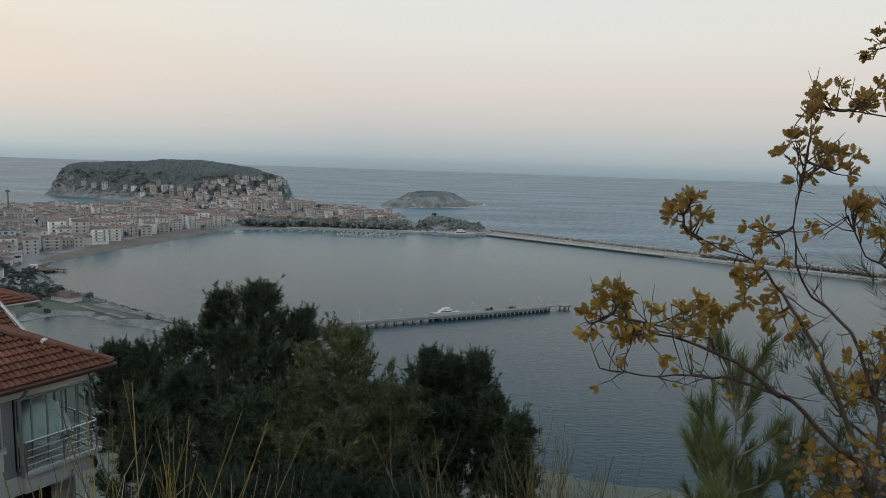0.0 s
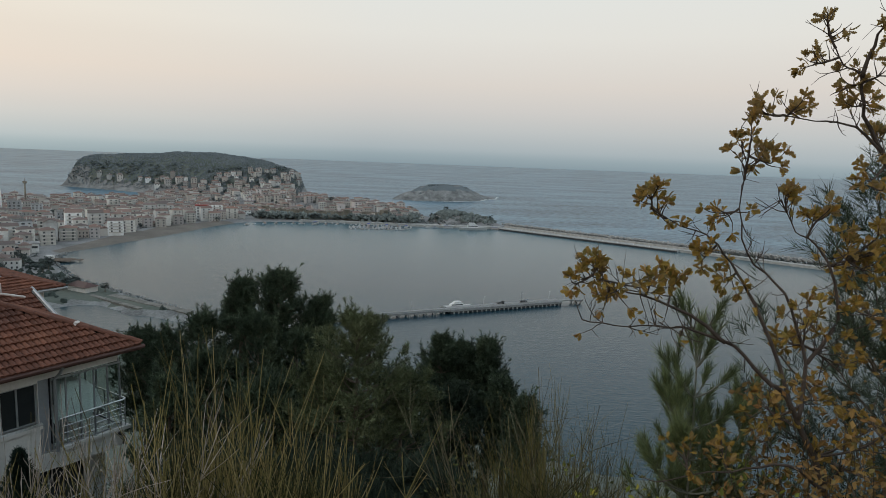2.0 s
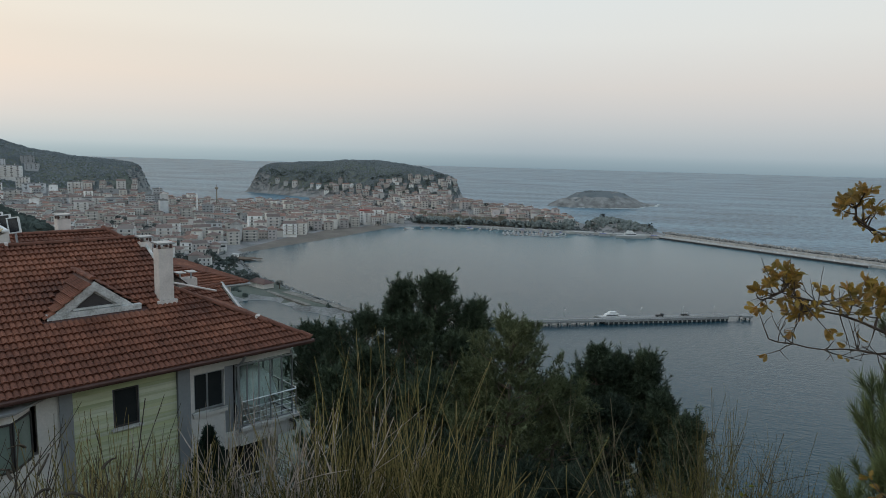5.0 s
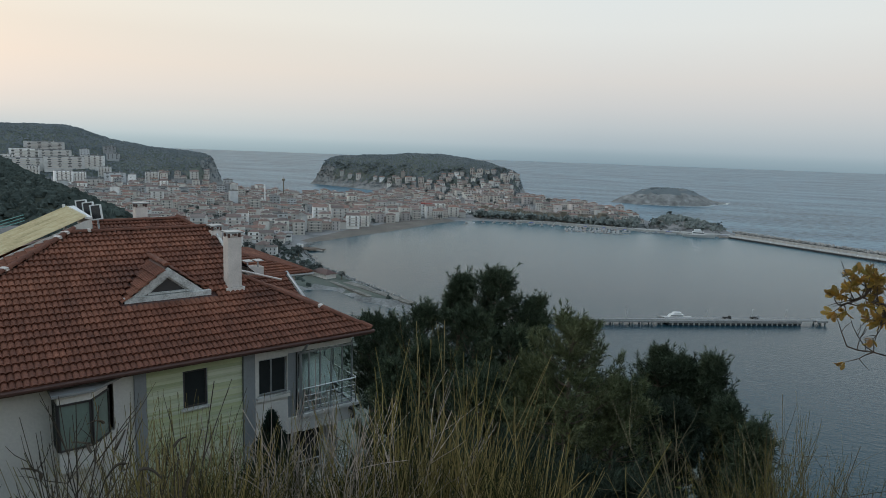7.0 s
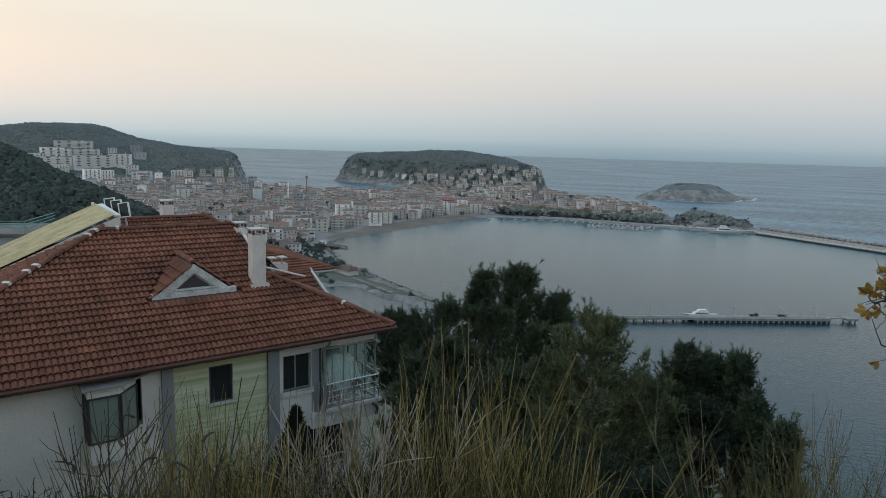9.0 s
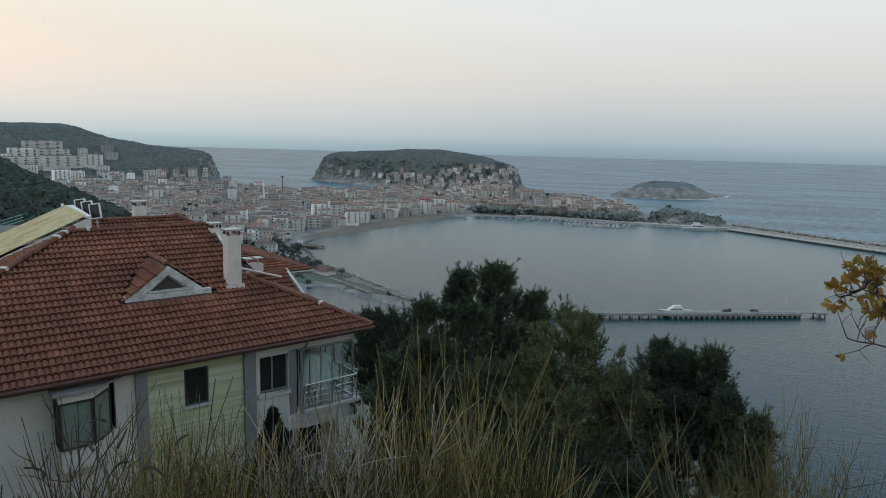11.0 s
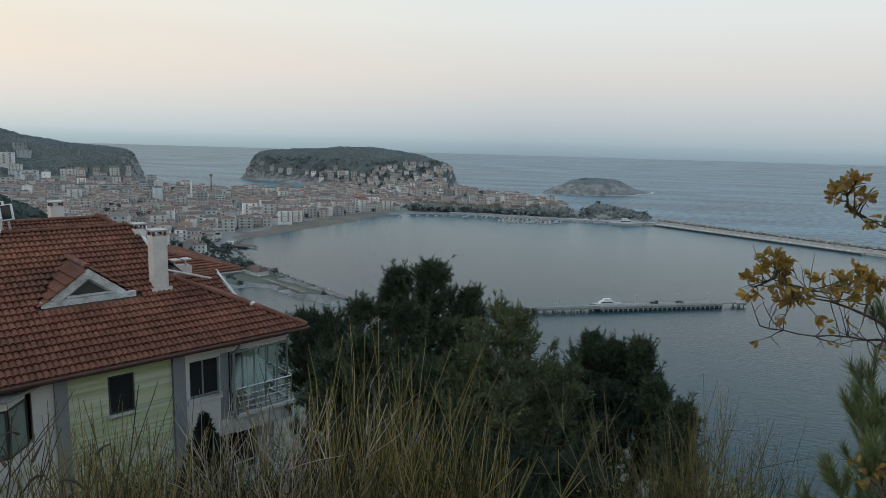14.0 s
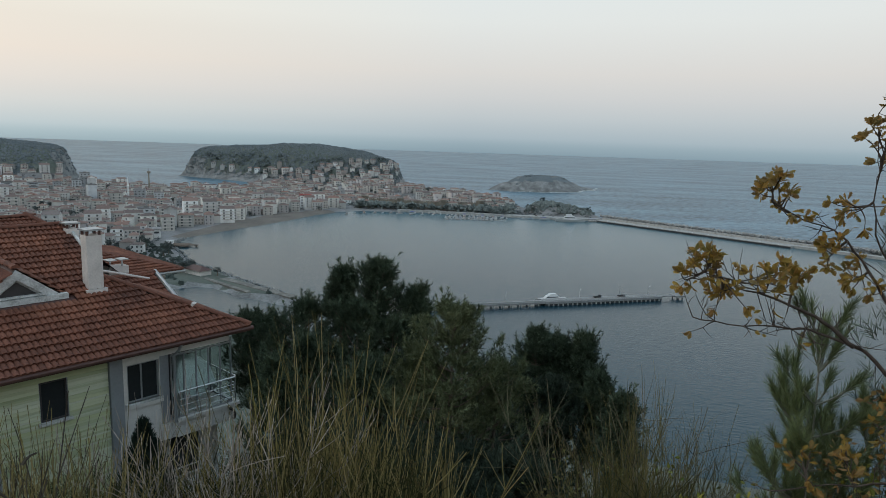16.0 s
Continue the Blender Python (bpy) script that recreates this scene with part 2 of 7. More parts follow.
LEAF_TONES = [(0.48, 0.24, 0.06), (0.26, 0.21, 0.07), (0.55, 0.33, 0.07), (0.15, 0.15, 0.05), (0.32, 0.17, 0.07), (0.52, 0.36, 0.09), (0.18, 0.12, 0.06), (0.28, 0.23, 0.07), (0.40, 0.27, 0.06)]
BROWN_TONES = [(0.36, 0.23, 0.09), (0.24, 0.20, 0.08), (0.46, 0.26, 0.07), (0.30, 0.20, 0.10), (0.42, 0.28, 0.08), (0.22, 0.16, 0.08)]
M_LEAF = material("autumn_oak_leaf", (0.36, 0.21, 0.03), 0.6, 0.3, vary=0.35, scale=30, per="object", spread=LEAF_TONES)
M_LEAFS = material("autumn_oak_leaves", (0.36, 0.21, 0.03), 0.6, 0.3, vary=0.35, scale=30, per="island", spread=LEAF_TONES)
M_LEAFBROWNS = material("browned_oak_foliage", (0.24, 0.15, 0.05), 0.6, 0.3, vary=0.35, scale=30, per="island", spread=BROWN_TONES)
M_LEAFBROWN = material("browned_oak_leaves", (0.24, 0.15, 0.05), 0.6, 0.3, vary=0.35, scale=30, per="object", spread=BROWN_TONES)
for m in (M_LEAF, M_LEAFS, M_LEAFBROWN, M_LEAFBROWNS):
    nt, ln = m.node_tree.nodes, m.node_tree.links
    p, thin, both = nt["Principled BSDF"], nt.new("ShaderNodeBsdfTranslucent"), nt.new("ShaderNodeMixShader")
    ln.new(p.inputs["Base Color"].links[0].from_socket, thin.inputs["Color"])
    both.inputs[0].default_value = 0.45
    ln.new(p.outputs[0], both.inputs[1])
    ln.new(thin.outputs[0], both.inputs[2])
    ln.new(both.outputs[0], nt["Material Output"].inputs["Surface"])
M_PALEBARK = material("grey_green_young_bark", (0.20, 0.20, 0.16), 0.9, 0.1, vary=0.3, scale=20)
M_STRAW = material("broom_stems", (0.21, 0.18, 0.07), 0.85, 0.06, vary=0.3, scale=2, per="island",
                   spread=[(0.07, 0.056, 0.024), (0.38, 0.31, 0.14), (0.16, 0.138, 0.052), (0.48, 0.38, 0.19), (0.09, 0.074, 0.036), (0.27, 0.23, 0.08), (0.045, 0.038, 0.02), (0.43, 0.31, 0.135)])
M_DRYBROOM = material("dull_dry_broom", (0.17, 0.148, 0.06), 0.9, 0.05, vary=0.3, scale=2, per="island",
                      spread=[(0.06, 0.056, 0.024), (0.23, 0.195, 0.08), (0.10, 0.10, 0.035), (0.30, 0.245, 0.11), (0.12, 0.105, 0.045)])
M_TEAL = material("teal_painted_rail", (0.10, 0.30, 0.27), 0.5, 0.4, vary=0.15, scale=3)
# near-black tone: dark brush plus the shade among stems and under pines
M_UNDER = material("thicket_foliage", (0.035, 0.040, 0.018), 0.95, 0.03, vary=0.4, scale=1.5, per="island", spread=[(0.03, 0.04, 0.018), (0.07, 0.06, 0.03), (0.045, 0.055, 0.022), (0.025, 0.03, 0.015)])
M_OLIVE = material("olive_bush_leaves", (0.11, 0.12, 0.045), 0.8, 0.15, vary=0.3, scale=4, per="island", spread=[(0.07, 0.085, 0.03), (0.16, 0.15, 0.06), (0.10, 0.12, 0.04), (0.19, 0.15, 0.07)])
M_ARMOUR = material("pale_armour_block", (0.36, 0.35, 0.335), 0.9, 0.15, vary=0.2, scale=0.4, per="island", spread=0.2)
M_TWIG = material("bare_grey_twigs", (0.15, 0.13, 0.082), 0.9, 0.1, vary=0.3, scale=8, per="island", spread=0.45)
M_PALETWIG = material("pale_grey_twigs", (0.36, 0.31, 0.27), 0.9, 0.1, vary=0.3, scale=8, per="island", spread=0.35)
M_DARKTWIG = material("dark_dead_stalks", (0.07, 0.058, 0.045), 0.9, 0.1, vary=0.3, scale=8, per="island", spread=0.4)
M_RUST = material("rust_brown_bush", (0.20, 0.115, 0.05), 0.85, 0.1, vary=0.3, scale=4, per="island", spread=[(0.27, 0.14, 0.05), (0.16, 0.11, 0.05), (0.32, 0.19, 0.06), (0.14, 0.125, 0.045)])
M_GREENLEAF = material("yellow_green_leaves", (0.19, 0.21, 0.04), 0.7, 0.2, vary=0.3, scale=8, per="island", spread=[(0.22, 0.22, 0.03), (0.13, 0.16, 0.03), (0.32, 0.26, 0.04), (0.09, 0.12, 0.03)])
M_TILE = material("clay_roof_tile", (0.178, 0.070, 0.044), 0.75, 0.25, vary=0.35, scale=0.7, fine=18, bump=0.15, per="object", spread=0.2, dark=(0.105, 0.047, 0.034), tint=(0.25, 0.105, 0.064))
M_TILES = material("clay_roof_tiles", (0.178, 0.070, 0.044), 0.75, 0.25, vary=0.35, scale=0.7, fine=18, bump=0.15, per="island", spread=0.2, dark=(0.105, 0.047, 0.034), tint=(0.25, 0.105, 0.064))
M_PLASTER = material("white_render", (0.69, 0.652, 0.61), 0.9, 0.15, vary=0.12, scale=0.7, fine=14, bump=0.08)
M_CHIMNEY = material("chimney_render", (0.68, 0.62, 0.58), 0.9, 0.15, vary=0.16, scale=1.6, fine=20, bump=0.1)
M_GREY = material("grey_painted_pilaster", (0.27, 0.28, 0.29), 0.85, 0.2, vary=0.12, scale=1.2, fine=14)
M_SIDING = material("weathered_siding_board", (0.55, 0.58, 0.34), 0.7, 0.25, vary=0.22, scale=1.2, fine=16, axis=(0.5, 1, 5), per="object",
                    spread=[(0.66, 0.66, 0.56), (0.33, 0.37, 0.20), (0.68, 0.69, 0.58), (0.46, 0.49, 0.28), (0.60, 0.61, 0.44), (0.37, 0.41, 0.24)])
M_GUTTER = material("brown_metal_gutter", (0.11, 0.055, 0.045), 0.5, 0.4, vary=0.2, scale=2)
M_ALU = material("aluminium_frame", (0.40, 0.41, 0.42), 0.4, 0.5, metal=0.5, vary=0.1, scale=4)
M_STEEL = material("stainless_rail", (0.62, 0.63, 0.64), 0.3, 0.5, metal=0.9, vary=0.08, scale=6)
M_DARKFRAME = material("dark_window_frame", (0.05, 0.045, 0.045), 0.5, 0.4, vary=0.2, scale=4)
# room surfaces: the dimness of the interior is put into a dark colour
M_ROOM = material("dim_room_surface", (0.10, 0.095, 0.09), 0.9, 0.1, vary=0.3, scale=1.0)
M_GLASS = glass_material("dark_window_glass", (0.03, 0.034, 0.036), 0.03)
M_CLEAR = glass_material("clear_balcony_glass", (0.88, 0.93, 0.92), 0.0)
nt, ln = M_CLEAR.node_tree.nodes, M_CLEAR.node_tree.links
see, gloss, both = nt.new("ShaderNodeBsdfTransparent"), nt.new("ShaderNodeBsdfGlossy"), nt.new("ShaderNodeMixShader")
see.inputs["Color"].default_value, gloss.inputs["Roughness"].default_value, both.inputs[0].default_value = (0.93, 0.96, 0.95, 1), 0.02, 0.06
ln.new(see.outputs[0], both.inputs[1])
ln.new(gloss.outputs[0], both.inputs[2])
ln.new(both.outputs[0], nt["Material Output"].inputs["Surface"])
M_BAYGLASS = glass_material("greenish_bay_glass", (0.20, 0.25, 0.22), 0.08)
M_SKYLIGHT = material("grey_roof_light", (0.20, 0.22, 0.23), 0.45, 0.3, vary=0.2, scale=3)
M_COVER = material("pale_teal_dust_cover", (0.72, 0.80, 0.78), 0.8, 0.2, vary=0.12, scale=2.5, bump=0.4)
M_YELLOW = material("aged_yellow_sheet", (0.63, 0.51, 0.30), 0.6, 0.3, vary=0.22, scale=0.9, fine=9, tint=(0.74, 0.66, 0.42), dark=(0.42, 0.35, 0.19), axis=(0.35, 4, 4))
M_WHITE = material("white_paint", (0.74, 0.74, 0.73), 0.6, 0.3, vary=0.1, scale=1.5)
M_BLACK = material("black_collector", (0.012, 0.013, 0.016), 0.25, 0.5, vary=0.2, scale=3)
M_PVC = material("weathered_trim_board", (0.55, 0.545, 0.53), 0.75, 0.25, vary=0.3, scale=3, fine=24, bump=0.1, dark=(0.32, 0.31, 0.29))
# distance haze is put into these lightened town wall and roof tones
HOUSE_TONES = {"white": (0.78, 0.775, 0.76), "cream": (0.66, 0.64, 0.60), "ochre": (0.52, 0.48, 0.44), "grey": (0.47, 0.48, 0.49),
               "pink": (0.57, 0.525, 0.51), "stone": (0.46, 0.45, 0.435)}
M_WALLS = {k: material("town_wall_" + k, c, 0.9, 0.15, vary=0.15, scale=0.25, fine=2.0, per="object", spread=0.34) for k, c in HOUSE_TONES.items()}
ROOF_TONES = [(0.31, 0.20, 0.16), (0.20, 0.165, 0.155), (0.33, 0.22, 0.18), (0.26, 0.235, 0.225), (0.25, 0.17, 0.145), (0.15, 0.14, 0.135), (0.34, 0.20, 0.155)]
M_TOWNROOF = material("town_clay_roof", (0.22, 0.15, 0.125), 0.9, 0.15, vary=0.35, scale=0.3, fine=3, per="object", spread=ROOF_TONES)
M_ROOFROWS = material("crowded_clay_roofs", (0.22, 0.15, 0.125), 0.9, 0.15, vary=0.35, scale=0.3, fine=3, per="island", spread=ROOF_TONES)
M_WALLROWS = material("crowded_house_walls", (0.5, 0.48, 0.45), 0.9, 0.15, vary=0.15, scale=0.25, fine=2.0, per="island",
                      spread=[(0.76, 0.75, 0.73), (0.54, 0.51, 0.47), (0.68, 0.65, 0.61), (0.32, 0.315, 0.31), (0.60, 0.52, 0.46), (0.82, 0.81, 0.79), (0.44, 0.42, 0.40), (0.84, 0.83, 0.81), (0.40, 0.33, 0.29)])
M_PIER = material("grey_pier_concrete", (0.29, 0.29, 0.285), 0.9, 0.15, vary=0.25, scale=0.3, fine=2, bump=0.2)
M_FLATROOF = material("town_flat_roof", (0.26, 0.255, 0.25), 0.9, 0.15, vary=0.3, scale=0.3, per="object", spread=0.3)
M_WIN = glass_material("town_window", (0.07, 0.075, 0.08), 0.08)
M_BOATHULL = material("boat_hull_paint", (0.62, 0.62, 0.61), 0.45, 0.4, vary=0.12, scale=0.5, per="object", spread=[(0.50, 0.50, 0.50), (0.42, 0.42, 0.41), (0.16, 0.21, 0.28), (0.46, 0.44, 0.41), (0.28, 0.16, 0.11), (0.48, 0.48, 0.48)])
M_BLUE = material("blue_boat_canopy", (0.06, 0.09, 0.32), 0.6, 0.3, vary=0.2, scale=0.5)
M_FOAM = material("sea_foam", (0.75, 0.77, 0.78), 0.9, 0.1, vary=0.1, scale=0.3)
M_CASTLE = material("old_castle_masonry", (0.25, 0.225, 0.185), 0.95, 0.1, vary=0.4, scale=0.12, fine=1.5, bump=0.5)
M_RED = material("red_painted_sheet", (0.30, 0.05, 0.04), 0.6, 0.3, vary=0.2, scale=0.4)


# ---- building helpers ----
class Build:
    """Collects the vertices and faces of one mesh."""

    def __init__(self):
        self.v, self.f, self.m = [], [], []

    def add(self, verts, faces, mat=0):
        o = len(self.v)
        self.v += [tuple(p) for p in verts]
        self.f += [tuple(i + o for i in f) for f in faces]
        self.m += [mat] * len(faces)
        return self

    def box(self, x0, x1, y0, y1, z0, z1, mat=0, turn=None):
        p = [(x, y, z) for z in (z0, z1) for x, y in ((x0, y0), (x1, y0), (x1, y1), (x0, y1))]
        if turn is not None:
            p = [turn @ Vector(q) for q in p]
        return self.add(p, [(3, 2, 1, 0), (4, 5, 6, 7), (0, 1, 5, 4), (1, 2, 6, 5), (2, 3, 7, 6), (3, 0, 4, 7)], mat)

    def prism(self, outline, z0, z1, mat=0):
        n = len(outline)
        p = [(x, y, z0) for x, y in outline] + [(x, y, z1) for x, y in outline]
        return self.add(p, [tuple(range(n - 1, -1, -1)), tuple(range(n, 2 * n))] + [(i, (i + 1) % n, n + (i + 1) % n, n + i) for i in range(n)], mat)

    def tube(self, pts, radii, n=6, mat=0, caps=True):
        pts = [Vector(p) for p in pts]
        if not isinstance(radii, (list, tuple)):
            radii = [radii] * len(pts)
        radii = [float(r) for r in radii]
        verts, faces = [], []
        up = Vector((0.31, 0.17, 0.93)).normalized()
        for i, p in enumerate(pts):
            d = (pts[min(i + 1, len(pts) - 1)] - pts[max(i - 1, 0)]).normalized()
            a = d.cross(up)
            if a.length < 0.05:
                a = d.cross(Vector((1, 0, 0)))
            a.normalize()
            b = d.cross(a)
            verts += [p + radii[i] * (math.cos(k * math.tau / n) * a + math.sin(k * math.tau / n) * b) for k in range(n)]
        for i in range(len(pts) - 1):
            faces += [(i * n + k, i * n + (k + 1) % n, (i + 1) * n + (k + 1) % n, (i + 1) * n + k) for k in range(n)]
        if caps:
            faces += [tuple(range(n - 1, -1, -1)), tuple(range((len(pts) - 1) * n, len(pts) * n))]
        return self.add(verts, faces, mat)

    def data(self, name, mats, smooth=False):
        me = bpy.data.meshes.new(name)
        me.from_pydata(self.v, [], self.f)
        for m in (mats if isinstance(mats, (list, tuple)) else [mats]):
            me.materials.append(m)
        if any(self.m):
            me.polygons.foreach_set("material_index", self.m)
        if smooth:
            me.shade_smooth()
        me.update()
        return me


def part(name, b, mats, parent=None, label="", smooth=False):
    """One mesh object, under a thing or a part where one is given."""
    ob = new(name, b.data(name, mats, smooth) if isinstance(b, Build) else b)
    if parent:
        ob.parent = parent
    return tagged(ob, label)


def thing(name, label, category, group="", kind="", at=None):
    ob = tagged(new(name), label, category, group, kind)
    if at is not None:
        ob.matrix_world = at
    return ob


def triangles(name, tri, mats, parent=None, label=""):
    """A mesh of loose triangles (n, 3, 3)."""
    tri = np.asarray(tri, dtype=np.float32)
    n = len(tri)
    me = bpy.data.meshes.new(name)
    me.vertices.add(n * 3)
    me.vertices.foreach_set("co", tri.reshape(-1))
    me.loops.add(n * 3)
    me.loops.foreach_set("vertex_index", np.arange(n * 3, dtype=np.int32))
    me.polygons.add(n)
    me.polygons.foreach_set("loop_start", np.arange(0, n * 3, 3, dtype=np.int32))
    me.materials.append(mats)
    me.update(calc_edges=True)
    ob = new(name, me)
    if parent:
        ob.parent = parent
    return tagged(ob, label)


def unit(a):
    return a / np.maximum(np.linalg.norm(a, axis=-1, keepdims=True), 1e-9)


def needle_tufts(pos, way, count, length, width, spread, rng):
    """Needles round shoots: pos and way are (n, 3); gives triangles."""
    n = len(pos)
    p = np.repeat(pos, count, 0)
    d = unit(np.repeat(unit(way), count, 0) + rng.normal(0, spread, (n * count, 3)))
    p = p + np.repeat(unit(way), count, 0) * rng.uniform(-0.5, 0.4, (n * count, 1)) * length
    side = unit(np.cross(d, rng.normal(0, 1, (n * count, 3)))) * width
    ln = length * rng.uniform(0.7, 1.15, (n * count, 1))
    return np.stack([p - side, p + side, p + d * ln], 1)


# ---- lie of the land ----
COAST = [(330, 40), (120, 140), (10, 196), (-70, 236), (-130, 268), (-225, 322), (-212, 333), (-209, 340), (-202, 347), (-192, 348), (-175, 338), (-167, 329),
         (-156, 330), (-144, 324), (-126, 317), (-117, 327), (-132, 336), (-146, 346), (-171, 363), (-200, 384), (-233, 407), (-245, 414), (-264, 438), (-278, 454),
         (-290, 470), (-301, 496), (-305, 514), (-299, 534), (-291, 571), (-281, 609), (-271, 657), (-261, 716), (-248, 756), (-230, 777), (-184, 789),
         (-144, 795), (-115, 792), (-36, 790), (15, 788), (66, 796), (72, 830), (40, 868), (-10, 890), (-42, 905), (-52, 935),
         (-110, 965), (-180, 1010), (-252, 1085), (-258, 1135), (-290, 1330), (-430, 1450), (-640, 1480), (-770, 1400), (-748, 1240),
         (-654, 1205), (-556, 1156), (-505, 1130), (-500, 1040), (-578, 985), (-600, 925), (-676, 955), (-760, 965), (-815, 1010),
         (-835, 1068), (-905, 1130), (-1250, 1120), (-1900, 1100)]
LAND = np.array(COAST + [(-1900, -300), (330, -300)], dtype=float)


def inland(x, y):
    """Signed distance to the shore in metres, positive on land."""
    x, y = np.atleast_1d(np.asarray(x, float)), np.atleast_1d(np.asarray(y, float))
    best, inside = np.full(x.shape, 1e9), np.zeros(x.shape, bool)
    for (ax, ay), (bx, by) in zip(LAND, np.roll(LAND, -1, 0)):
        k = np.clip(((x - ax) * (bx - ax) + (y - ay) * (by - ay)) / ((bx - ax) ** 2 + (by - ay) ** 2), 0, 1)
        best = np.minimum(best, np.hypot(x - ax - k * (bx - ax), y - ay - k * (by - ay)))
        inside ^= ((ay > y) != (by > y)) & (x < (bx - ax) * (y - ay) / (by - ay + 1e-12) + ax)
    return np.where(inside, best, -best)


def smooth01(k):
    k = np.clip(k, 0, 1)
    return k * k * (3 - 2 * k)


def wobble(x, y, size, seed=0.0):
    return (np.sin(x / size + 1.3 + seed) * np.cos(y / size * 1.1 + 0.7 * seed) + 0.5 * np.sin(x / size * 2.3 + y / size * 1.7 + seed)
            + 0.3 * np.cos(x / size * 4.1 - y / size * 3.7 + 2 * seed)) / 1.8


def ridge(x, y, a, b, za, zb, top, foot, zm=None):
    """A ridge between two points of the plan: flat to top metres from its line, down to nothing at foot."""
    k = np.clip(((x - a[0]) * (b[0] - a[0]) + (y - a[1]) * (b[1] - a[1])) / ((b[0] - a[0]) ** 2 + (b[1] - a[1]) ** 2), 0, 1)
    d = np.hypot(x - a[0] - k * (b[0] - a[0]), y - a[1] - k * (b[1] - a[1]))
    z = za + (zb - za) * k if zm is None else np.where(k < 0.5, za + (zm - za) * smooth01(2 * k), zm + (zb - zm) * smooth01(2 * k - 1))
    return z * smooth01((foot - d) / (foot - top))


def crest(x, y, a, b, stops, levels, top, foot):
    """A ridge whose skyline between two points of the plan takes the levels at the stops."""
    k = ((x - a[0]) * (b[0] - a[0]) + (y - a[1]) * (b[1] - a[1])) / ((b[0] - a[0]) ** 2 + (b[1] - a[1]) ** 2)
    q = np.clip(k, stops[0], stops[-1])
    d = np.hypot(x - a[0] - q * (b[0] - a[0]), y - a[1] - q * (b[1] - a[1]))
    return np.interp(k, stops, levels) * smooth01((foot - d) / (foot - top))


def height(x, y):
    x, y = np.atleast_1d(np.asarray(x, float)), np.atleast_1d(np.asarray(y, float))
    sd = inland(x, y)
    down = y + 0.12 * np.abs(x)
    near = np.where(y < 0.4, 88.2 + 0.12 * np.clip(0.4 - y, 0, 30), 88.2 - 0.64 * (down - 0.4))
    near = np.where(down > 32, np.maximum(67.8 - 0.44 * (down - 32), 0), near)
    near = near + 0.12 * wobble(x, y, 1.7) * smooth01((down + 3) / 6)
    boz = crest(x, y, (-715, 1345), (-300, 1262), (-0.12, -0.03, 0.06, 0.28, 0.56, 0.70, 0.80, 0.92, 0.99), (44, 54, 59, 64, 70, 65, 58, 46, 38), 26, 190)
    head = np.maximum.reduce([ridge(x, y, (-868, 1075), (-1130, 1010), 51, 76, 35, 200), ridge(x, y, (-1130, 1010), (-1240, 985), 76, 101, 40, 300),
                              ridge(x, y, (-1240, 985), (-1500, 900), 101, 78, 45, 330)])
    stack = ridge(x, y, (-866, 1075), (-822, 1040), 30, 20, 8, 34)
    old = ridge(x, y, (-85, 885), (-300, 1010), 7, 13, 22, 75)
    knoll = ridge(x, y, (0, 850), (45, 838), 12, 8, 8, 34)
    leftw = ridge(x, y, (-300, 238), (-520, 300), 57, 94, 8, 115)
    hills = np.maximum.reduce([boz, head, stack, old, knoll, leftw]) + 2.2
    rough = 2.0 * wobble(x, y, 31, 2.0) + 1.0 * wobble(x, y, 11, 5.0)
    far = hills + rough * smooth01((hills - 6) / 15)
    z = np.where(near > 1.0, np.maximum(near, far), far)
    near_shore = smooth01(sd / 26)
    return np.where(sd > 0, np.minimum(2.0, 0.35 * sd) + (z - 2.0) * near_shore, np.maximum(-9, 0.35 * sd))


def ground_at(x, y):
    return float(height(x, y)[0])


# ---- sea and land ----
def steps(limit, first, grow, cap):
    s, out = first, [0.0]
    while out[-1] < limit:
        out.append(out[-1] + s)
        s = min(s * grow, cap)
    return np.array(out)


b = Build()
b.add([(-30000, -6000, 0), (30000, -6000, 0), (30000, 40000, 0), (-30000, 40000, 0)], [(0, 1, 2, 3)])
tagged(part("water", b, WATER), "grey-blue evening sea with small waves", "sea", kind="structure")

gx = np.concatenate([-steps(1500, 0.9, 1.045, 8.0)[:0:-1], steps(420, 0.9, 1.06, 9.0)])
gy = np.concatenate([-steps(420, 1.5, 1.2, 16)[:0:-1], steps(1500, 0.7, 1.045, 8.0)])
X, Y = np.meshgrid(gx, gy)
Z = height(X.ravel(), Y.ravel()).reshape(X.shape)
SD = inland(X.ravel(), Y.ravel()).reshape(X.shape)
me = bpy.data.meshes.new("ground")
ny, nx = X.shape
idx = np.arange(nx * ny).reshape(ny, nx)
quads = np.stack([idx[:-1, :-1], idx[:-1, 1:], idx[1:, 1:], idx[1:, :-1]], -1).reshape(-1, 4)
me.from_pydata(np.stack([X, Y, Z], -1).reshape(-1, 3).tolist(), [], quads.tolist())
for m in (M_LAND, M_TOWNGROUND, M_ROCK, M_SAND, M_BANK, M_LITTER):
    me.materials.append(m)
cx, cy = (X[:-1, :-1] + X[1:, 1:]) / 2, (Y[:-1, :-1] + Y[1:, 1:]) / 2
cz, cs = (Z[:-1, :-1] + Z[1:, 1:]) / 2, (SD[:-1, :-1] + SD[1:, 1:]) / 2
gradx, grady = np.gradient(Z)
slope = np.abs(Z[1:, 1:] - Z[:-1, :-1]) / np.hypot(X[1:, 1:] - X[:-1, :-1], Y[1:, 1:] - Y[:-1, :-1])
kind = np.zeros(cx.shape, int)
kind[(cz < 16) & (cy > 300)] = 1
kind[(slope > 0.8) & (cy > 900) & ((cx < -690) | (cz < 8))] = 2
kind[(cs < 9) & (cy > 870)] = 2
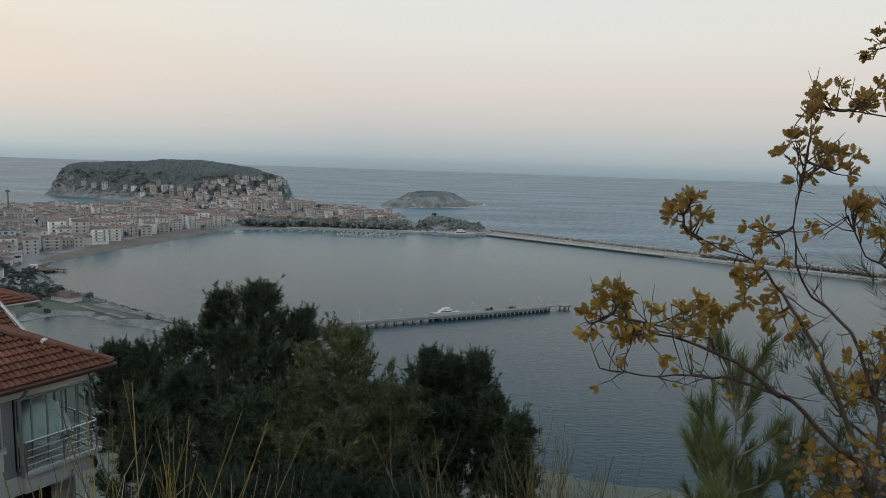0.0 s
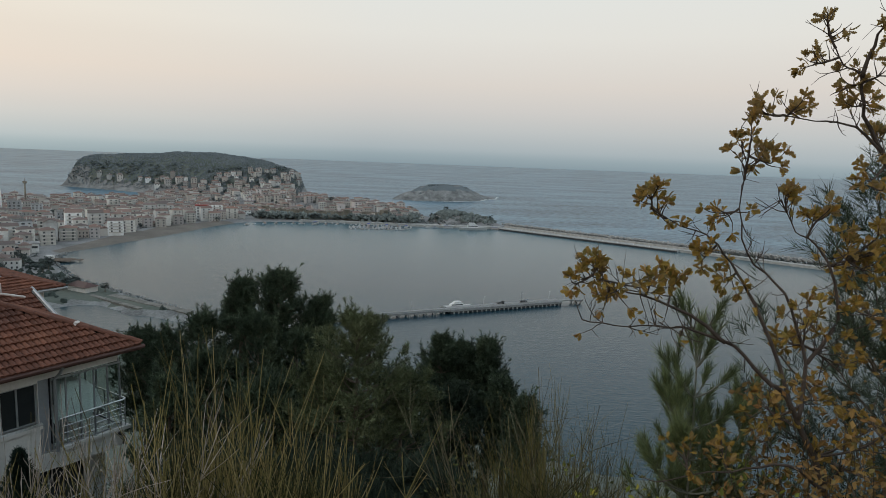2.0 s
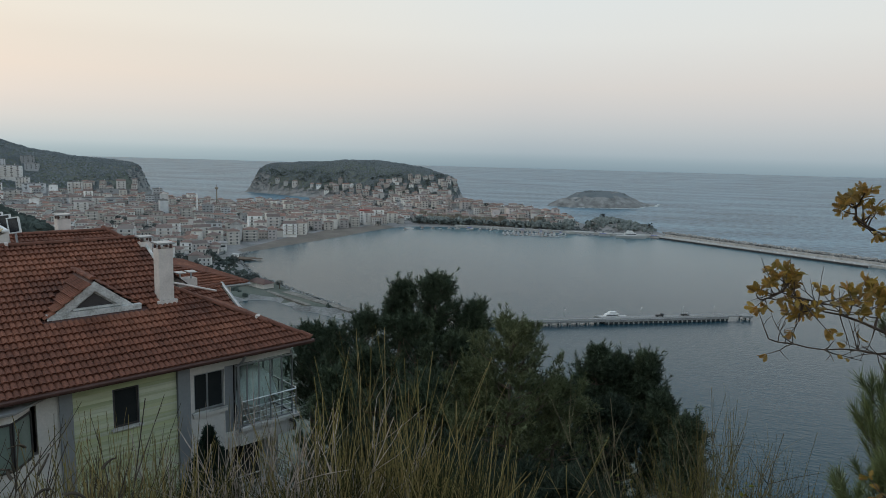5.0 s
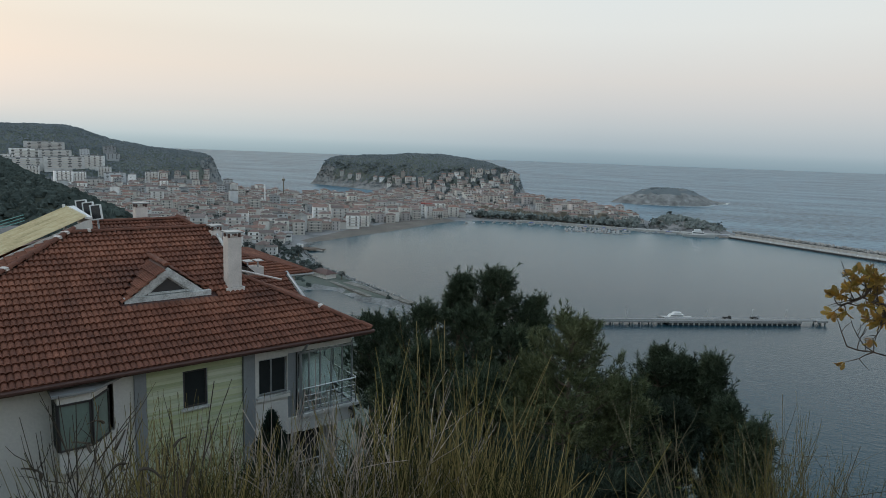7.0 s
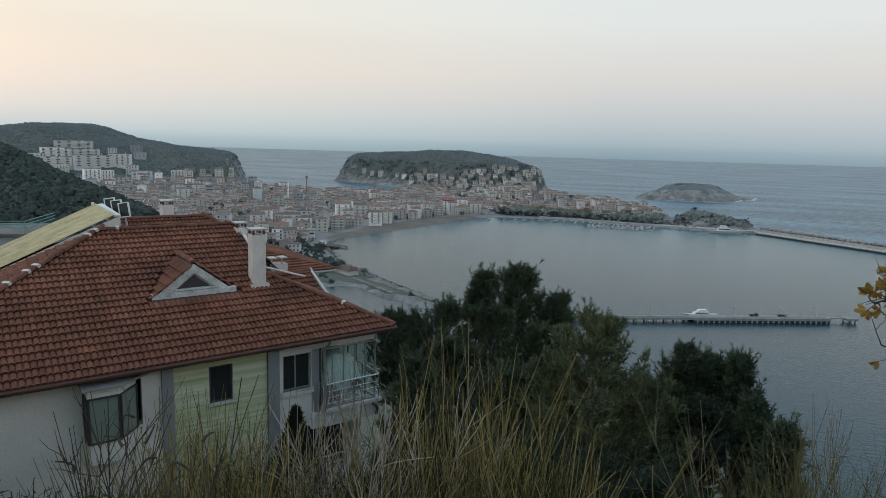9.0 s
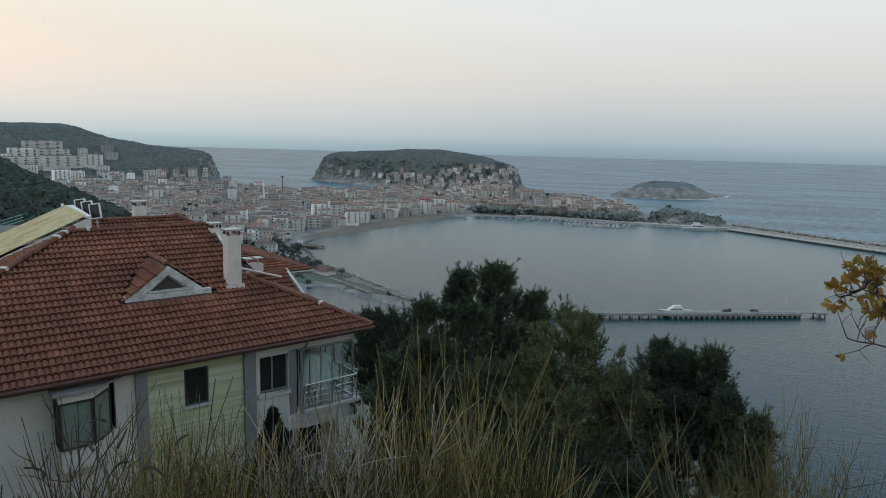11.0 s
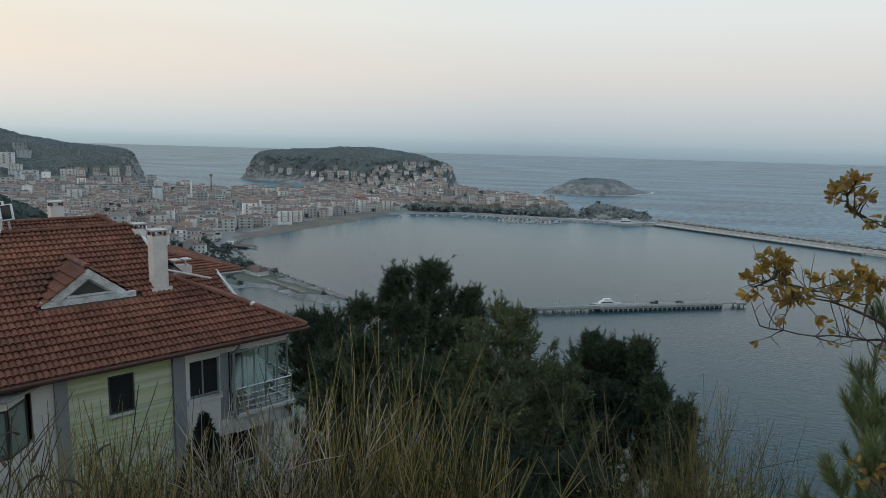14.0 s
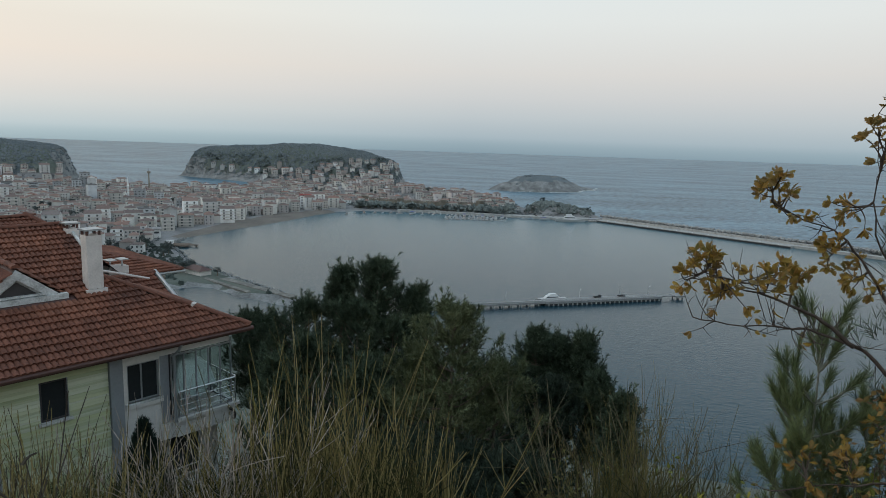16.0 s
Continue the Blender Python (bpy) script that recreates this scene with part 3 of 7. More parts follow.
kind[(cy > 300) & (cy < 400)] = 0
kind[(cs < 4) & (cy > 300) & (cy < 460)] = 2
kind[(cs < np.interp(cy, [505, 540, 615, 690, 745], [5, 11, 30, 40, 14])) & (cy > 505) & (cy < 750) & (cx < -225)] = 3
kind[(cy < 60) & (np.abs(cx) < 60)] = 4
kind[(cy > 100) & (cy < 420) & (cx < -170) & (cz > 5)] = 5
me.polygons.foreach_set("material_index", kind.ravel().astype(np.int32))
me.shade_smooth()
tagged(new("ground", me), "coastal hillsides, town ground and sandy beach", "ground", kind="structure")


def crown_dome(rng, at, size):
    """A far tree's leafy crown: an uneven dome with a ragged rim."""
    a = np.arange(5) * math.tau / 5 + rng.uniform(0, 6)
    up = np.column_stack([0.62 * np.cos(a), 0.62 * np.sin(a), np.full(5, 0.85)])
    low = np.column_stack([np.cos(a + 0.6), np.sin(a + 0.6), np.full(5, 0.05)])
    v = np.vstack([[[0, 0, 1.15]], up, low]) * size + rng.normal(0, 0.19 * size, (11, 3))
    k = np.arange(5)
    q = (k + 1) % 5
    f = np.concatenate([np.column_stack([np.zeros(5, int), 1 + k, 1 + q]), np.column_stack([1 + k, 6 + k, 1 + q]), np.column_stack([6 + k, 6 + q, 1 + q])])
    return v[f] + np.array(at)


# ---- small island ----
def island():
    n, rings = 56, 14
    b = Build()
    verts, faces = [], []
    for r in range(rings + 1):
        for k in range(n):
            a = k * math.tau / n
            f = r / rings
            rad = 1 - f
            ex, ey = 124 * (1 + 0.10 * math.sin(3 * a + 1) + 0.06 * math.sin(7 * a)), 58 * (1 + 0.12 * math.cos(4 * a) + 0.05 * math.sin(9 * a))
            x, y = ex * rad * math.cos(a), ey * rad * math.sin(a)
            z = -2 + 29 * min(1.0, f * 1.7) ** 0.7 * (0.78 + 0.22 * math.cos((x + 22) / 56)) + (4.2 * noise.noise((x / 17, y / 13, 3)) + 2.2 * noise.noise((x / 6, y / 5, 8))) * min(1, 4 * f)
            if x > 30:
                z -= (x - 30) * 0.16 * min(1, 2 * f)
            verts.append((x, y, z))
    for r in range(rings):
        faces += [(r * n + k, r * n + (k + 1) % n, (r + 1) * n + (k + 1) % n, (r + 1) * n + k) for k in range(n)]
    b.add(verts, faces)
    b.m = [0 if i // n < 5 or noise.noise((i % n / 4, i // n, 2)) > 0.25 else 1 for i in range(len(faces))]
    root = thing("rocky_island", "small uninhabited rocky island with scrub on top", "island", at=pose(-7, 1296, 0, 0, 0, 38))
    part("rock_body", b, [M_ROCK, M_HAZED_FOREST], root, "", True)
    rng = np.random.default_rng(5)
    tris = []
    for _ in range(640):
        a, f = rng.uniform(0, math.tau), rng.uniform(0, 0.72) ** 0.6
        x, y = 100 * f * math.cos(a), 50 * f * math.sin(a)
        g = max(0, 1 - f)
        z = -2 + 29 * min(1.0, g * 1.7) ** 0.7 * (0.78 + 0.22 * math.cos((x + 22) / 56)) - (max(0, x - 30) * 0.16)
        tris.append(crown_dome(rng, (x, y, z - 0.4), rng.uniform(0.8, 2.4)))
    triangles("scrub", np.concatenate(tris), M_HAZED_FOREST, root, "low dark green scrub")
    foam = Build()
    for k in range(60):
        a = -2.3 + 0.04 * k
        ex, ey = 124 * (1 + 0.10 * math.sin(3 * a + 1) + 0.06 * math.sin(7 * a)), 58 * (1 + 0.12 * math.cos(4 * a) + 0.05 * math.sin(9 * a))
        w, h = rng.uniform(0.008, 0.03), rng.uniform(0.2, 1.2) * (0.5 + k / 40)
        foam.prism([(ex * q * math.cos(a + o), ey * q * math.sin(a + o)) for q, o in ((0.98, 0), (0.99 + w, 0.0), (0.99 + w, 0.036), (0.98, 0.036))], 0.05, 0.05 + h)
    tagged(part("foam", foam, M_FOAM, root), "white surf at the island's tip")


def clump(rng, at, size, count):
    """A tuft of leafy facets, taller than wide, round a point."""
    c = rng.normal(0, 1, (count, 3))
    c = unit(c) * rng.uniform(0.55, 1.0, (count, 1)) * np.array([1, 1, 0.8]) * size
    c[:, 2] += size * 0.55
    s = rng.normal(0, 0.40 * size, (count, 3, 3)) * np.array([1, 1, 0.38])
    return c[:, None] + s + np.array(at)


island()


def woods(name, label, count, area, seed, size, facets, keep, mat=None):
    rng = np.random.default_rng(seed)
    x0, x1, y0, y1 = area
    xs, ys = rng.uniform(x0, x1, count * 4), rng.uniform(y0, y1, count * 4)
    zs, sd = height(xs, ys), inland(xs, ys)
    ok = keep(xs, ys, zs, sd)
    xs, ys, zs = xs[ok][:count], ys[ok][:count], zs[ok][:count]
    tris = [crown_dome(rng, (x, y, z - 0.5), rng.uniform(*size)) for x, y, z in zip(xs, ys, zs)]
    tris += [clump(rng, (x, y, z + 0.5), 0.6 * size[0], facets) for x, y, z in zip(xs[::5], ys[::5], zs[::5])]
    tagged(triangles(name, np.concatenate(tris), mat or M_HAZED_FOREST), label, "woodland", kind="stuff")


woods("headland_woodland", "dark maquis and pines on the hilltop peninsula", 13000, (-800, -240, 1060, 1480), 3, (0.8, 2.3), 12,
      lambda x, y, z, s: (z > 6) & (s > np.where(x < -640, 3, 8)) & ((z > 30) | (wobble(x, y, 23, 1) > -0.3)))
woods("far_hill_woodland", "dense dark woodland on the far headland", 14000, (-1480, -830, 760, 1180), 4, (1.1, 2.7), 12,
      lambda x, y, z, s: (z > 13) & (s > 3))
woods("near_hill_woodland", "dark green woodland on the neighbouring slope", 12000, (-520, -190, 150, 400), 6, (1.3, 2.7), 10,
      lambda x, y, z, s: (z > 4) & (s > 6) & (x < -0.85 * y), M_NEARWOOD)
woods("knoll_woodland", "dark trees on the harbour knoll", 260, (-30, 75, 815, 890), 8, (2.0, 4.0), 26, lambda x, y, z, s: (z > 4.5) & (s > 4), M_HAZED_BANKTREE)


woods("shore_greenery", "dark bushes and trees behind the small quay", 420, (-330, -130, 330, 470), 9, (1.0, 2.6), 26,
      lambda x, y, z, s: (s > 5) & (z < 14) & ((wobble(x, y, 9, 3) > 0.1) | (x < -225)) & (np.hypot(x + 214, y - 373) > 12) & ((x < -205) | (wobble(x, y, 6, 1) > 0.5)), M_NEARWOOD)


# ---- town ----
def window_mesh(w, h):
    """A pane set back in a raised frame, one connected shell."""
    t = 0.1
    o, q = [(-w / 2 - t, -h / 2 - t), (w / 2 + t, -h / 2 - t), (w / 2 + t, h / 2 + t), (-w / 2 - t, h / 2 + t)], [(-w / 2, -h / 2), (w / 2, -h / 2), (w / 2, h / 2), (-w / 2, h / 2)]
    v = [(x, 0.05, z) for x, z in o] + [(x, -0.08, z) for x, z in o] + [(x, -0.08, z) for x, z in q] + [(x, -0.02, z) for x, z in q]
    f = [(i + k, (i + 1) % 4 + k, (i + 1) % 4 + k + 4, i + k + 4) for k in (0, 4, 8) for i in range(4)]
    b = Build().add(v, f, 1)
    b.f.append((8 + 4, 9 + 4, 10 + 4, 11 + 4))
    b.m.append(0)
    return b.data("window", [M_WIN, M_PVC])


WINDOWS = [window_mesh(1.5, 1.4), window_mesh(2.6, 1.5), window_mesh(1.1, 1.5)]


def town_house(name, wide, deep, floors, tone, roof, bays, balcony, label):
    """One town building: walls, roof, windows, balconies and a chimney."""
    root = thing(name, label, "house")
    h = floors * 3.0 + 0.6
    b = Build().box(-wide / 2, wide / 2, -deep / 2, deep / 2, -4, h)
    part("wall", b, M_WALLS[tone], root)
    b = Build()
    o = 0.45
    W, D = wide / 2 + o, deep / 2 + o
    if roof == "hip":
        k, rise = min(W, D) * 0.97, min(W, D) * 0.36
        top = [(-W + k, -D + k), (W - k, -D + k), (W - k, D - k), (-W + k, D - k)]
        v = [(x, y, h) for x, y in ((-W, -D), (W, -D), (W, D), (-W, D))] + [(x, y, h + rise) for x, y in top]
        b.add(v, [(3, 2, 1, 0), (0, 1, 5, 4), (1, 2, 6, 5), (2, 3, 7, 6), (3, 0, 4, 7), (4, 5, 6, 7)])
        part("roof", b, M_TOWNROOF, root)
    elif roof == "gable":
        rise = D * 0.40
        b.add([(-W, -D, h), (W, -D, h), (W, D, h), (-W, D, h), (-W, 0, h + rise), (W, 0, h + rise)], [(0, 1, 5, 4), (2, 3, 4, 5), (3, 2, 1, 0)])
        part("roof", b, M_TOWNROOF, root)
        b = Build().add([(-wide / 2, -deep / 2, h), (-wide / 2, deep / 2, h), (-wide / 2, 0, h + rise * 0.86), (wide / 2, -deep / 2, h), (wide / 2, deep / 2, h), (wide / 2, 0, h + rise * 0.86)],
                        [(0, 2, 1), (3, 4, 5), (0, 3, 5, 2)])
        part("gable_wall", b, M_WALLS[tone], root)
    else:
        b.box(-W + 0.5, W - 0.5, -D + 0.5, D - 0.5, h, h + 0.25)
        for x0, x1, y0, y1 in ((-W + 0.5, W - 0.5, -D + 0.5, -D + 0.8), (-W + 0.5, W - 0.5, D - 0.8, D - 0.5), (-W + 0.5, -W + 0.8, -D + 0.8, D - 0.8), (W - 0.8, W - 0.5, -D + 0.8, D - 0.8)):
            b.box(x0, x1, y0, y1, h + 0.25, h + 0.9)
        b.box(-1.6, 1.2, -1.2, 1.4, h + 0.25, h + 2.4)
        part("roof", b, M_FLATROOF, root)
    part("chimney", Build().box(wide * 0.22, wide * 0.22 + 0.7, -0.35, 0.35, h + 0.3, h + min(W, D) * 0.36 + 0.9), M_PLASTER, root)
    for f in range(floors):
        z = f * 3.0 + 1.75
        if (floors > 4 or floors == 2) and f == 0:
            continue
        for i in range(bays):
            w = part("window", WINDOWS[(f + i) % 2 if bays > 2 else 0], None, root)
            w.location = (-wide / 2 + wide * (i + 0.5) / bays, -deep / 2, z)
        if f % 2 and floors > 2:
            w = part("window", WINDOWS[2], None, root)
            w.matrix_local = pose(wide / 2, -deep * 0.15, z, 0, 0, 90)
        if balcony and f:
            bb = Build().box(-wide * 0.42, wide * 0.42, -deep / 2 - 1.2, -deep / 2, z - 1.8, z - 1.6)
            bb.box(-wide * 0.42, wide * 0.42, -deep / 2 - 1.2, -deep / 2 - 1.1, z - 1.6, z - 0.75)
            part("balcony", bb, M_PLASTER, root)
    return root


KINDS = [("small_house", 8, 8, 2, "cream", "hip", 2, False, "small cream house with a hipped clay roof"),
         ("small_house", 9, 8, 2, "white", "gable", 2, False, "small white house with a gabled clay roof"),
         ("small_house", 8, 9, 2, "stone", "gable", 2, False, "old stone house with a gabled clay roof"),
         ("town_house", 10, 9, 3, "ochre", "hip", 2, False, "three-storey ochre house with a clay roof"),
         ("town_house", 10, 10, 3, "pink", "hip", 2, False, "three-storey pink house with a clay roof"),
         ("town_house", 11, 10, 3, "white", "hip", 2, True, "three-storey white house with balconies"),
         ("apartment_house", 13, 11, 4, "cream", "hip", 2, True, "four-storey cream apartment house"),
         ("apartment_house", 14, 12, 5, "white", "gable", 2, True, "five-storey white apartment house"),
         ("apartment_house", 14, 12, 5, "grey", "flat", 3, False, "five-storey grey apartment house with a flat roof"),
         ("apartment_block", 27, 12, 7, "white", "flat", 4, True, "tall pale apartment block on the hillside"),
         ("apartment_block", 22, 12, 6, "grey", "flat", 3, False, "tall grey apartment block with a tiled roof")]
MODELS = [town_house(*k) for k in KINDS]
for mdl in MODELS:
    mdl.location.z = -50
taken = []
used = set()


rng = random.Random(11)


def put_house(k, x, y, turn, z=None, group="houses of the town"):
    z = ground_at(x, y) if z is None else z
    m = pose(x, y, z, 0, 0, turn)
    if k not in used:
        used.add(k)
        MODELS[k].matrix_world = m
        ob = MODELS[k]
    else:
        ob = copy_thing(MODELS[k], m)
        ob.scale = (rng.uniform(0.72, 1.12), rng.uniform(0.8, 1.1), rng.uniform(0.82, 1.14))
    tagged(ob, group=group)
    taken.append((x, y))
    return ob


def settle(area, step, kinds, keep, turn, group, limit, gap=11.0):
    """Fill a district with houses on a jittered street grid."""
    x0, x1, y0, y1 = area
    spots = []
    ca, sa = math.cos(radians(turn)), math.sin(radians(turn))
    mx, my, half = (x0 + x1) / 2, (y0 + y1) / 2, max(x1 - x0, y1 - y0)
    for i in range(int(-half / step), int(half / step) + 1):
        for j in range(int(-half / step), int(half / step) + 1):
            u, v = i * step + rng.uniform(-0.2, 0.2) * step, j * step * 1.05 + rng.uniform(-0.2, 0.2) * step
            x, y = mx + u * ca - v * sa, my + u * sa + v * ca
            if x0 < x < x1 and y0 < y < y1:
                spots.append((x, y))
    P = np.array(spots)
    zz, ss = height(P[:, 0], P[:, 1]), inland(P[:, 0], P[:, 1])
    rng2 = list(range(len(P)))
    rng.shuffle(rng2)
    done = 0
    for i in rng2:
        x, y = P[i]
        if done >= limit:
            break
        if keep(x, y, zz[i], ss[i]) and all((x - a) ** 2 + (y - c) ** 2 > gap * gap for a, c in taken):
            put_house(rng.choice(kinds), x, y, turn + rng.choice((0, 0, 90, -90)) * (rng.random() < 0.3) + rng.uniform(-9, 9), zz[i], group)
            done += 1


# landmark buildings on the sea front
for k, x, y, t in ((7, -352, 652, 35), (7, -346, 630, 35), (6, -345, 672, 30), (6, -350, 610, 35), (8, -372, 560, 40), (5, -338, 590, 38), (6, -357, 585, 40), (7, -368, 535, 42),
                   (8, -385, 640, 40), (7, -335, 752, 25), (6, -338, 700, 30), (6, -342, 726, 30), (3, -318, 770, 20), (8, -470, 735, 30), (8, -487, 722, 30), (7, -390, 510, 40)):
    put_house(k, x, y, t)
# apartment blocks climbing the far hillside: place, width and height
for x, y, w, h in ((-1082, 882, 63, 17), (-1085, 846, 47, 18), (-1038, 866, 50, 19), (-1046, 812, 57, 23), (-1002, 853, 61, 22), (-976, 889, 36, 22), (-958, 812, 26, 21), (-947, 834, 19, 17), (-874, 798, 27, 16),
                   (-943, 883, 19, 16), (-918, 880, 34, 14), (-864, 909, 22, 18), (-797, 913, 42, 13), (-713, 771, 89, 13), (-1007, 955, 20, 13), (-1017, 909, 15, 12), (-1024, 811, 19, 16),
                   (-981, 939, 21, 11), (-1094, 814, 25, 16), (-760, 727, 28, 11), (-770, 705, 31, 10)):
    k = 10 if h < 15 else 9
    ob = put_house(k, x, y, math.degrees(math.atan2(-x, y)) + rng.uniform(-14, 14), group="apartment blocks on the hillside")
    ob.scale = (w / KINDS[k][1], 1.0, h / (KINDS[k][3] * 3.0 + 0.6))
settle((-420, -235, 445, 800), 17, (4, 5, 6, 6, 7, 3), lambda x, y, z, s: 30 < s < 110 and z < 14, 30, "houses of the sea front", 62, 12.5)
settle((-640, -330, 430, 980), 16, (3, 0, 1, 6, 0, 1, 2, 3), lambda x, y, z, s: s > 18 and z < 22, 32, "houses of the lower town", 165, 11.5)
settle((-330, -60, 790, 1080), 12, (0, 1, 2, 3, 4, 0), lambda x, y, z, s: s > 16 and z < 30 and not (y < 812), 28, "houses of the old town", 150, 9.0)
settle((-680, -235, 1020, 1290), 14, (0, 2, 0, 1, 3, 2), lambda x, y, z, s: s > 14 and z < (22 if x < -420 else 44), 25, "houses below the hilltop", 85, 11)
settle((-900, -560, 640, 960), 24, (3, 5, 6, 8, 4, 7), lambda x, y, z, s: s > 15 and z < 20, 45, "houses of the western quarter", 55, 16)
settle((-700, -430, 1160, 1320), 19, (0, 1, 3, 5, 1), lambda x, y, z, s: s > 14 and 6 < z < 30, 20, "houses below the hilltop", 30, 14)



def crowded_houses(count, seed):
    """The small houses packed between the larger ones: walls, a roof and set-in windows each, too many to tell apart."""
    rd = np.random.default_rng(seed)
    n = 16000
    px, py = rd.uniform(-900, 40, n), rd.uniform(425, 1230, n)
    pz, ps = height(px, py), inland(px, py)
    fit_in = (ps > 17) & (pz < np.where((px > -420) & (py > 1020), 36, 23)) & ~((py > 500) & (py < 745) & (ps < 34) & (px > -345)) & ~((px > -245) & (py < 815))
    fit_in &= ~((px > -40) & (py < 900))
    cells, put = {}, 0
    for x, y in taken:
        cells.setdefault((int(x // 12), int(y // 12)), []).append((x, y, 9.6))
    b = Build()
    for x, y, z in zip(px[fit_in], py[fit_in], pz[fit_in]):
        if put >= count:
            break
        ci, cj = int(x // 12), int(y // 12)
        if any((x - a) ** 2 + (y - c) ** 2 < g * g for i in (-1, 0, 1) for j in (-1, 0, 1) for a, c, g in cells.get((ci + i, cj + j), ())):
            continue
        cells.setdefault((ci, cj), []).append((x, y, 8.4))
        put += 1
        w, d, h = rd.uniform(6.5, 12), rd.uniform(6.5, 9.5), 3.0 * rd.choice((1, 2, 2, 2, 3, 3)) + rd.uniform(0.2, 1.6)
        m = pose(x, y, z, 0, 0, 30 + rd.uniform(-12, 12) + 90 * (rd.random() < 0.35))
        b.box(-w / 2, w / 2, -d / 2, d / 2, -4, h, 0, m)
        W, D, rise = w / 2 + 0.4, d / 2 + 0.4, d * rd.uniform(0.16, 0.24)
        inset = W * rd.choice((0.0, 0.0, 0.45, 0.6))
        b.add([m @ Vector(q) for q in ((-W, -D, h), (W, -D, h), (W, D, h), (-W, D, h), (-W + inset, 0, h + rise), (W - inset, 0, h + rise))],
              [(0, 1, 5, 4), (2, 3, 4, 5), (3, 2, 1, 0), (1, 2, 5), (3, 0, 4)], 1)
        b.box(w * 0.2, w * 0.2 + 0.6, -0.3, 0.3, h, h + rise + 0.8, 0, m)
        for f in range(int(h // 3)):
            for i in range(int(w // 2.6)):
                u = -w / 2 + w * (i + 0.5) / int(w // 2.6)
                b.box(u - 0.5, u + 0.5, -d / 2 - 0.06, -d / 2 + 0.05, f * 3 + 0.9, f * 3 + 2.3, 2, m)
            if rd.random() < 0.5:
                b.box(-w * 0.4, w * 0.4, -d / 2 - 1.0, -d / 2, f * 3 + 0.1, f * 3 + 0.8, 0, m)
    tagged(part("crowded_houses", b, [M_WALLROWS, M_ROOFROWS, M_WIN]), "small pale houses with clay roofs packed together", "houses", kind="stuff")


crowded_houses(900, 61)

# gardens, bushes and clutter between the houses
rng6 = np.random.default_rng(23)
gx6, gy6 = rng6.uniform(-900, 60, 12000), rng6.uniform(430, 1290, 12000)
gz6, gs6 = height(gx6, gy6), inland(gx6, gy6)
ok6 = (gs6 > 12) & (gz6 < np.where(gy6 > 1020, 48, 34)) & ~((gy6 > 500) & (gy6 < 745) & (gs6 < 36) & (gx6 > -340))
tris6 = [clump(rng6, (x, y, z - 0.3), rng6.uniform(1.0, 3.2) * (1 + 0.5 * (y > 1020)), 20) for x, y, z in zip(gx6[ok6][:5600], gy6[ok6][:5600], gz6[ok6][:5600])]
tagged(triangles("garden_greenery", np.concatenate(tris6), M_TOWNTREE), "grey-green bushes and gardens between the houses", "greenery", kind="stuff")


def shore_rocks():
    rg = np.random.default_rng(31)
    b = Build()
    for (ax, ay), (bx, by) in zip(COAST[15:26], COAST[16:27]):
        L = math.hypot(bx - ax, by - ay)
        for k in range(int(L * 1.3)):
            t = rg.uniform()
            x, y = ax + (bx - ax) * t + rg.normal(0, 1.4), ay + (by - ay) * t + rg.normal(0, 1.4)
            r = rg.uniform(0.25, 0.8)
            b.box(-r, r, -r * 0.7, r * 0.7, -r * 0.5, r * 0.5, 0, pose(x, y, rg.uniform(0.0, 0.9), *rg.uniform(0, 60, 3)))
    tagged(part("shore_rock", b, M_ROCK), "grey boulders along the near shore", "rock", kind="stuff")


shore_rocks()


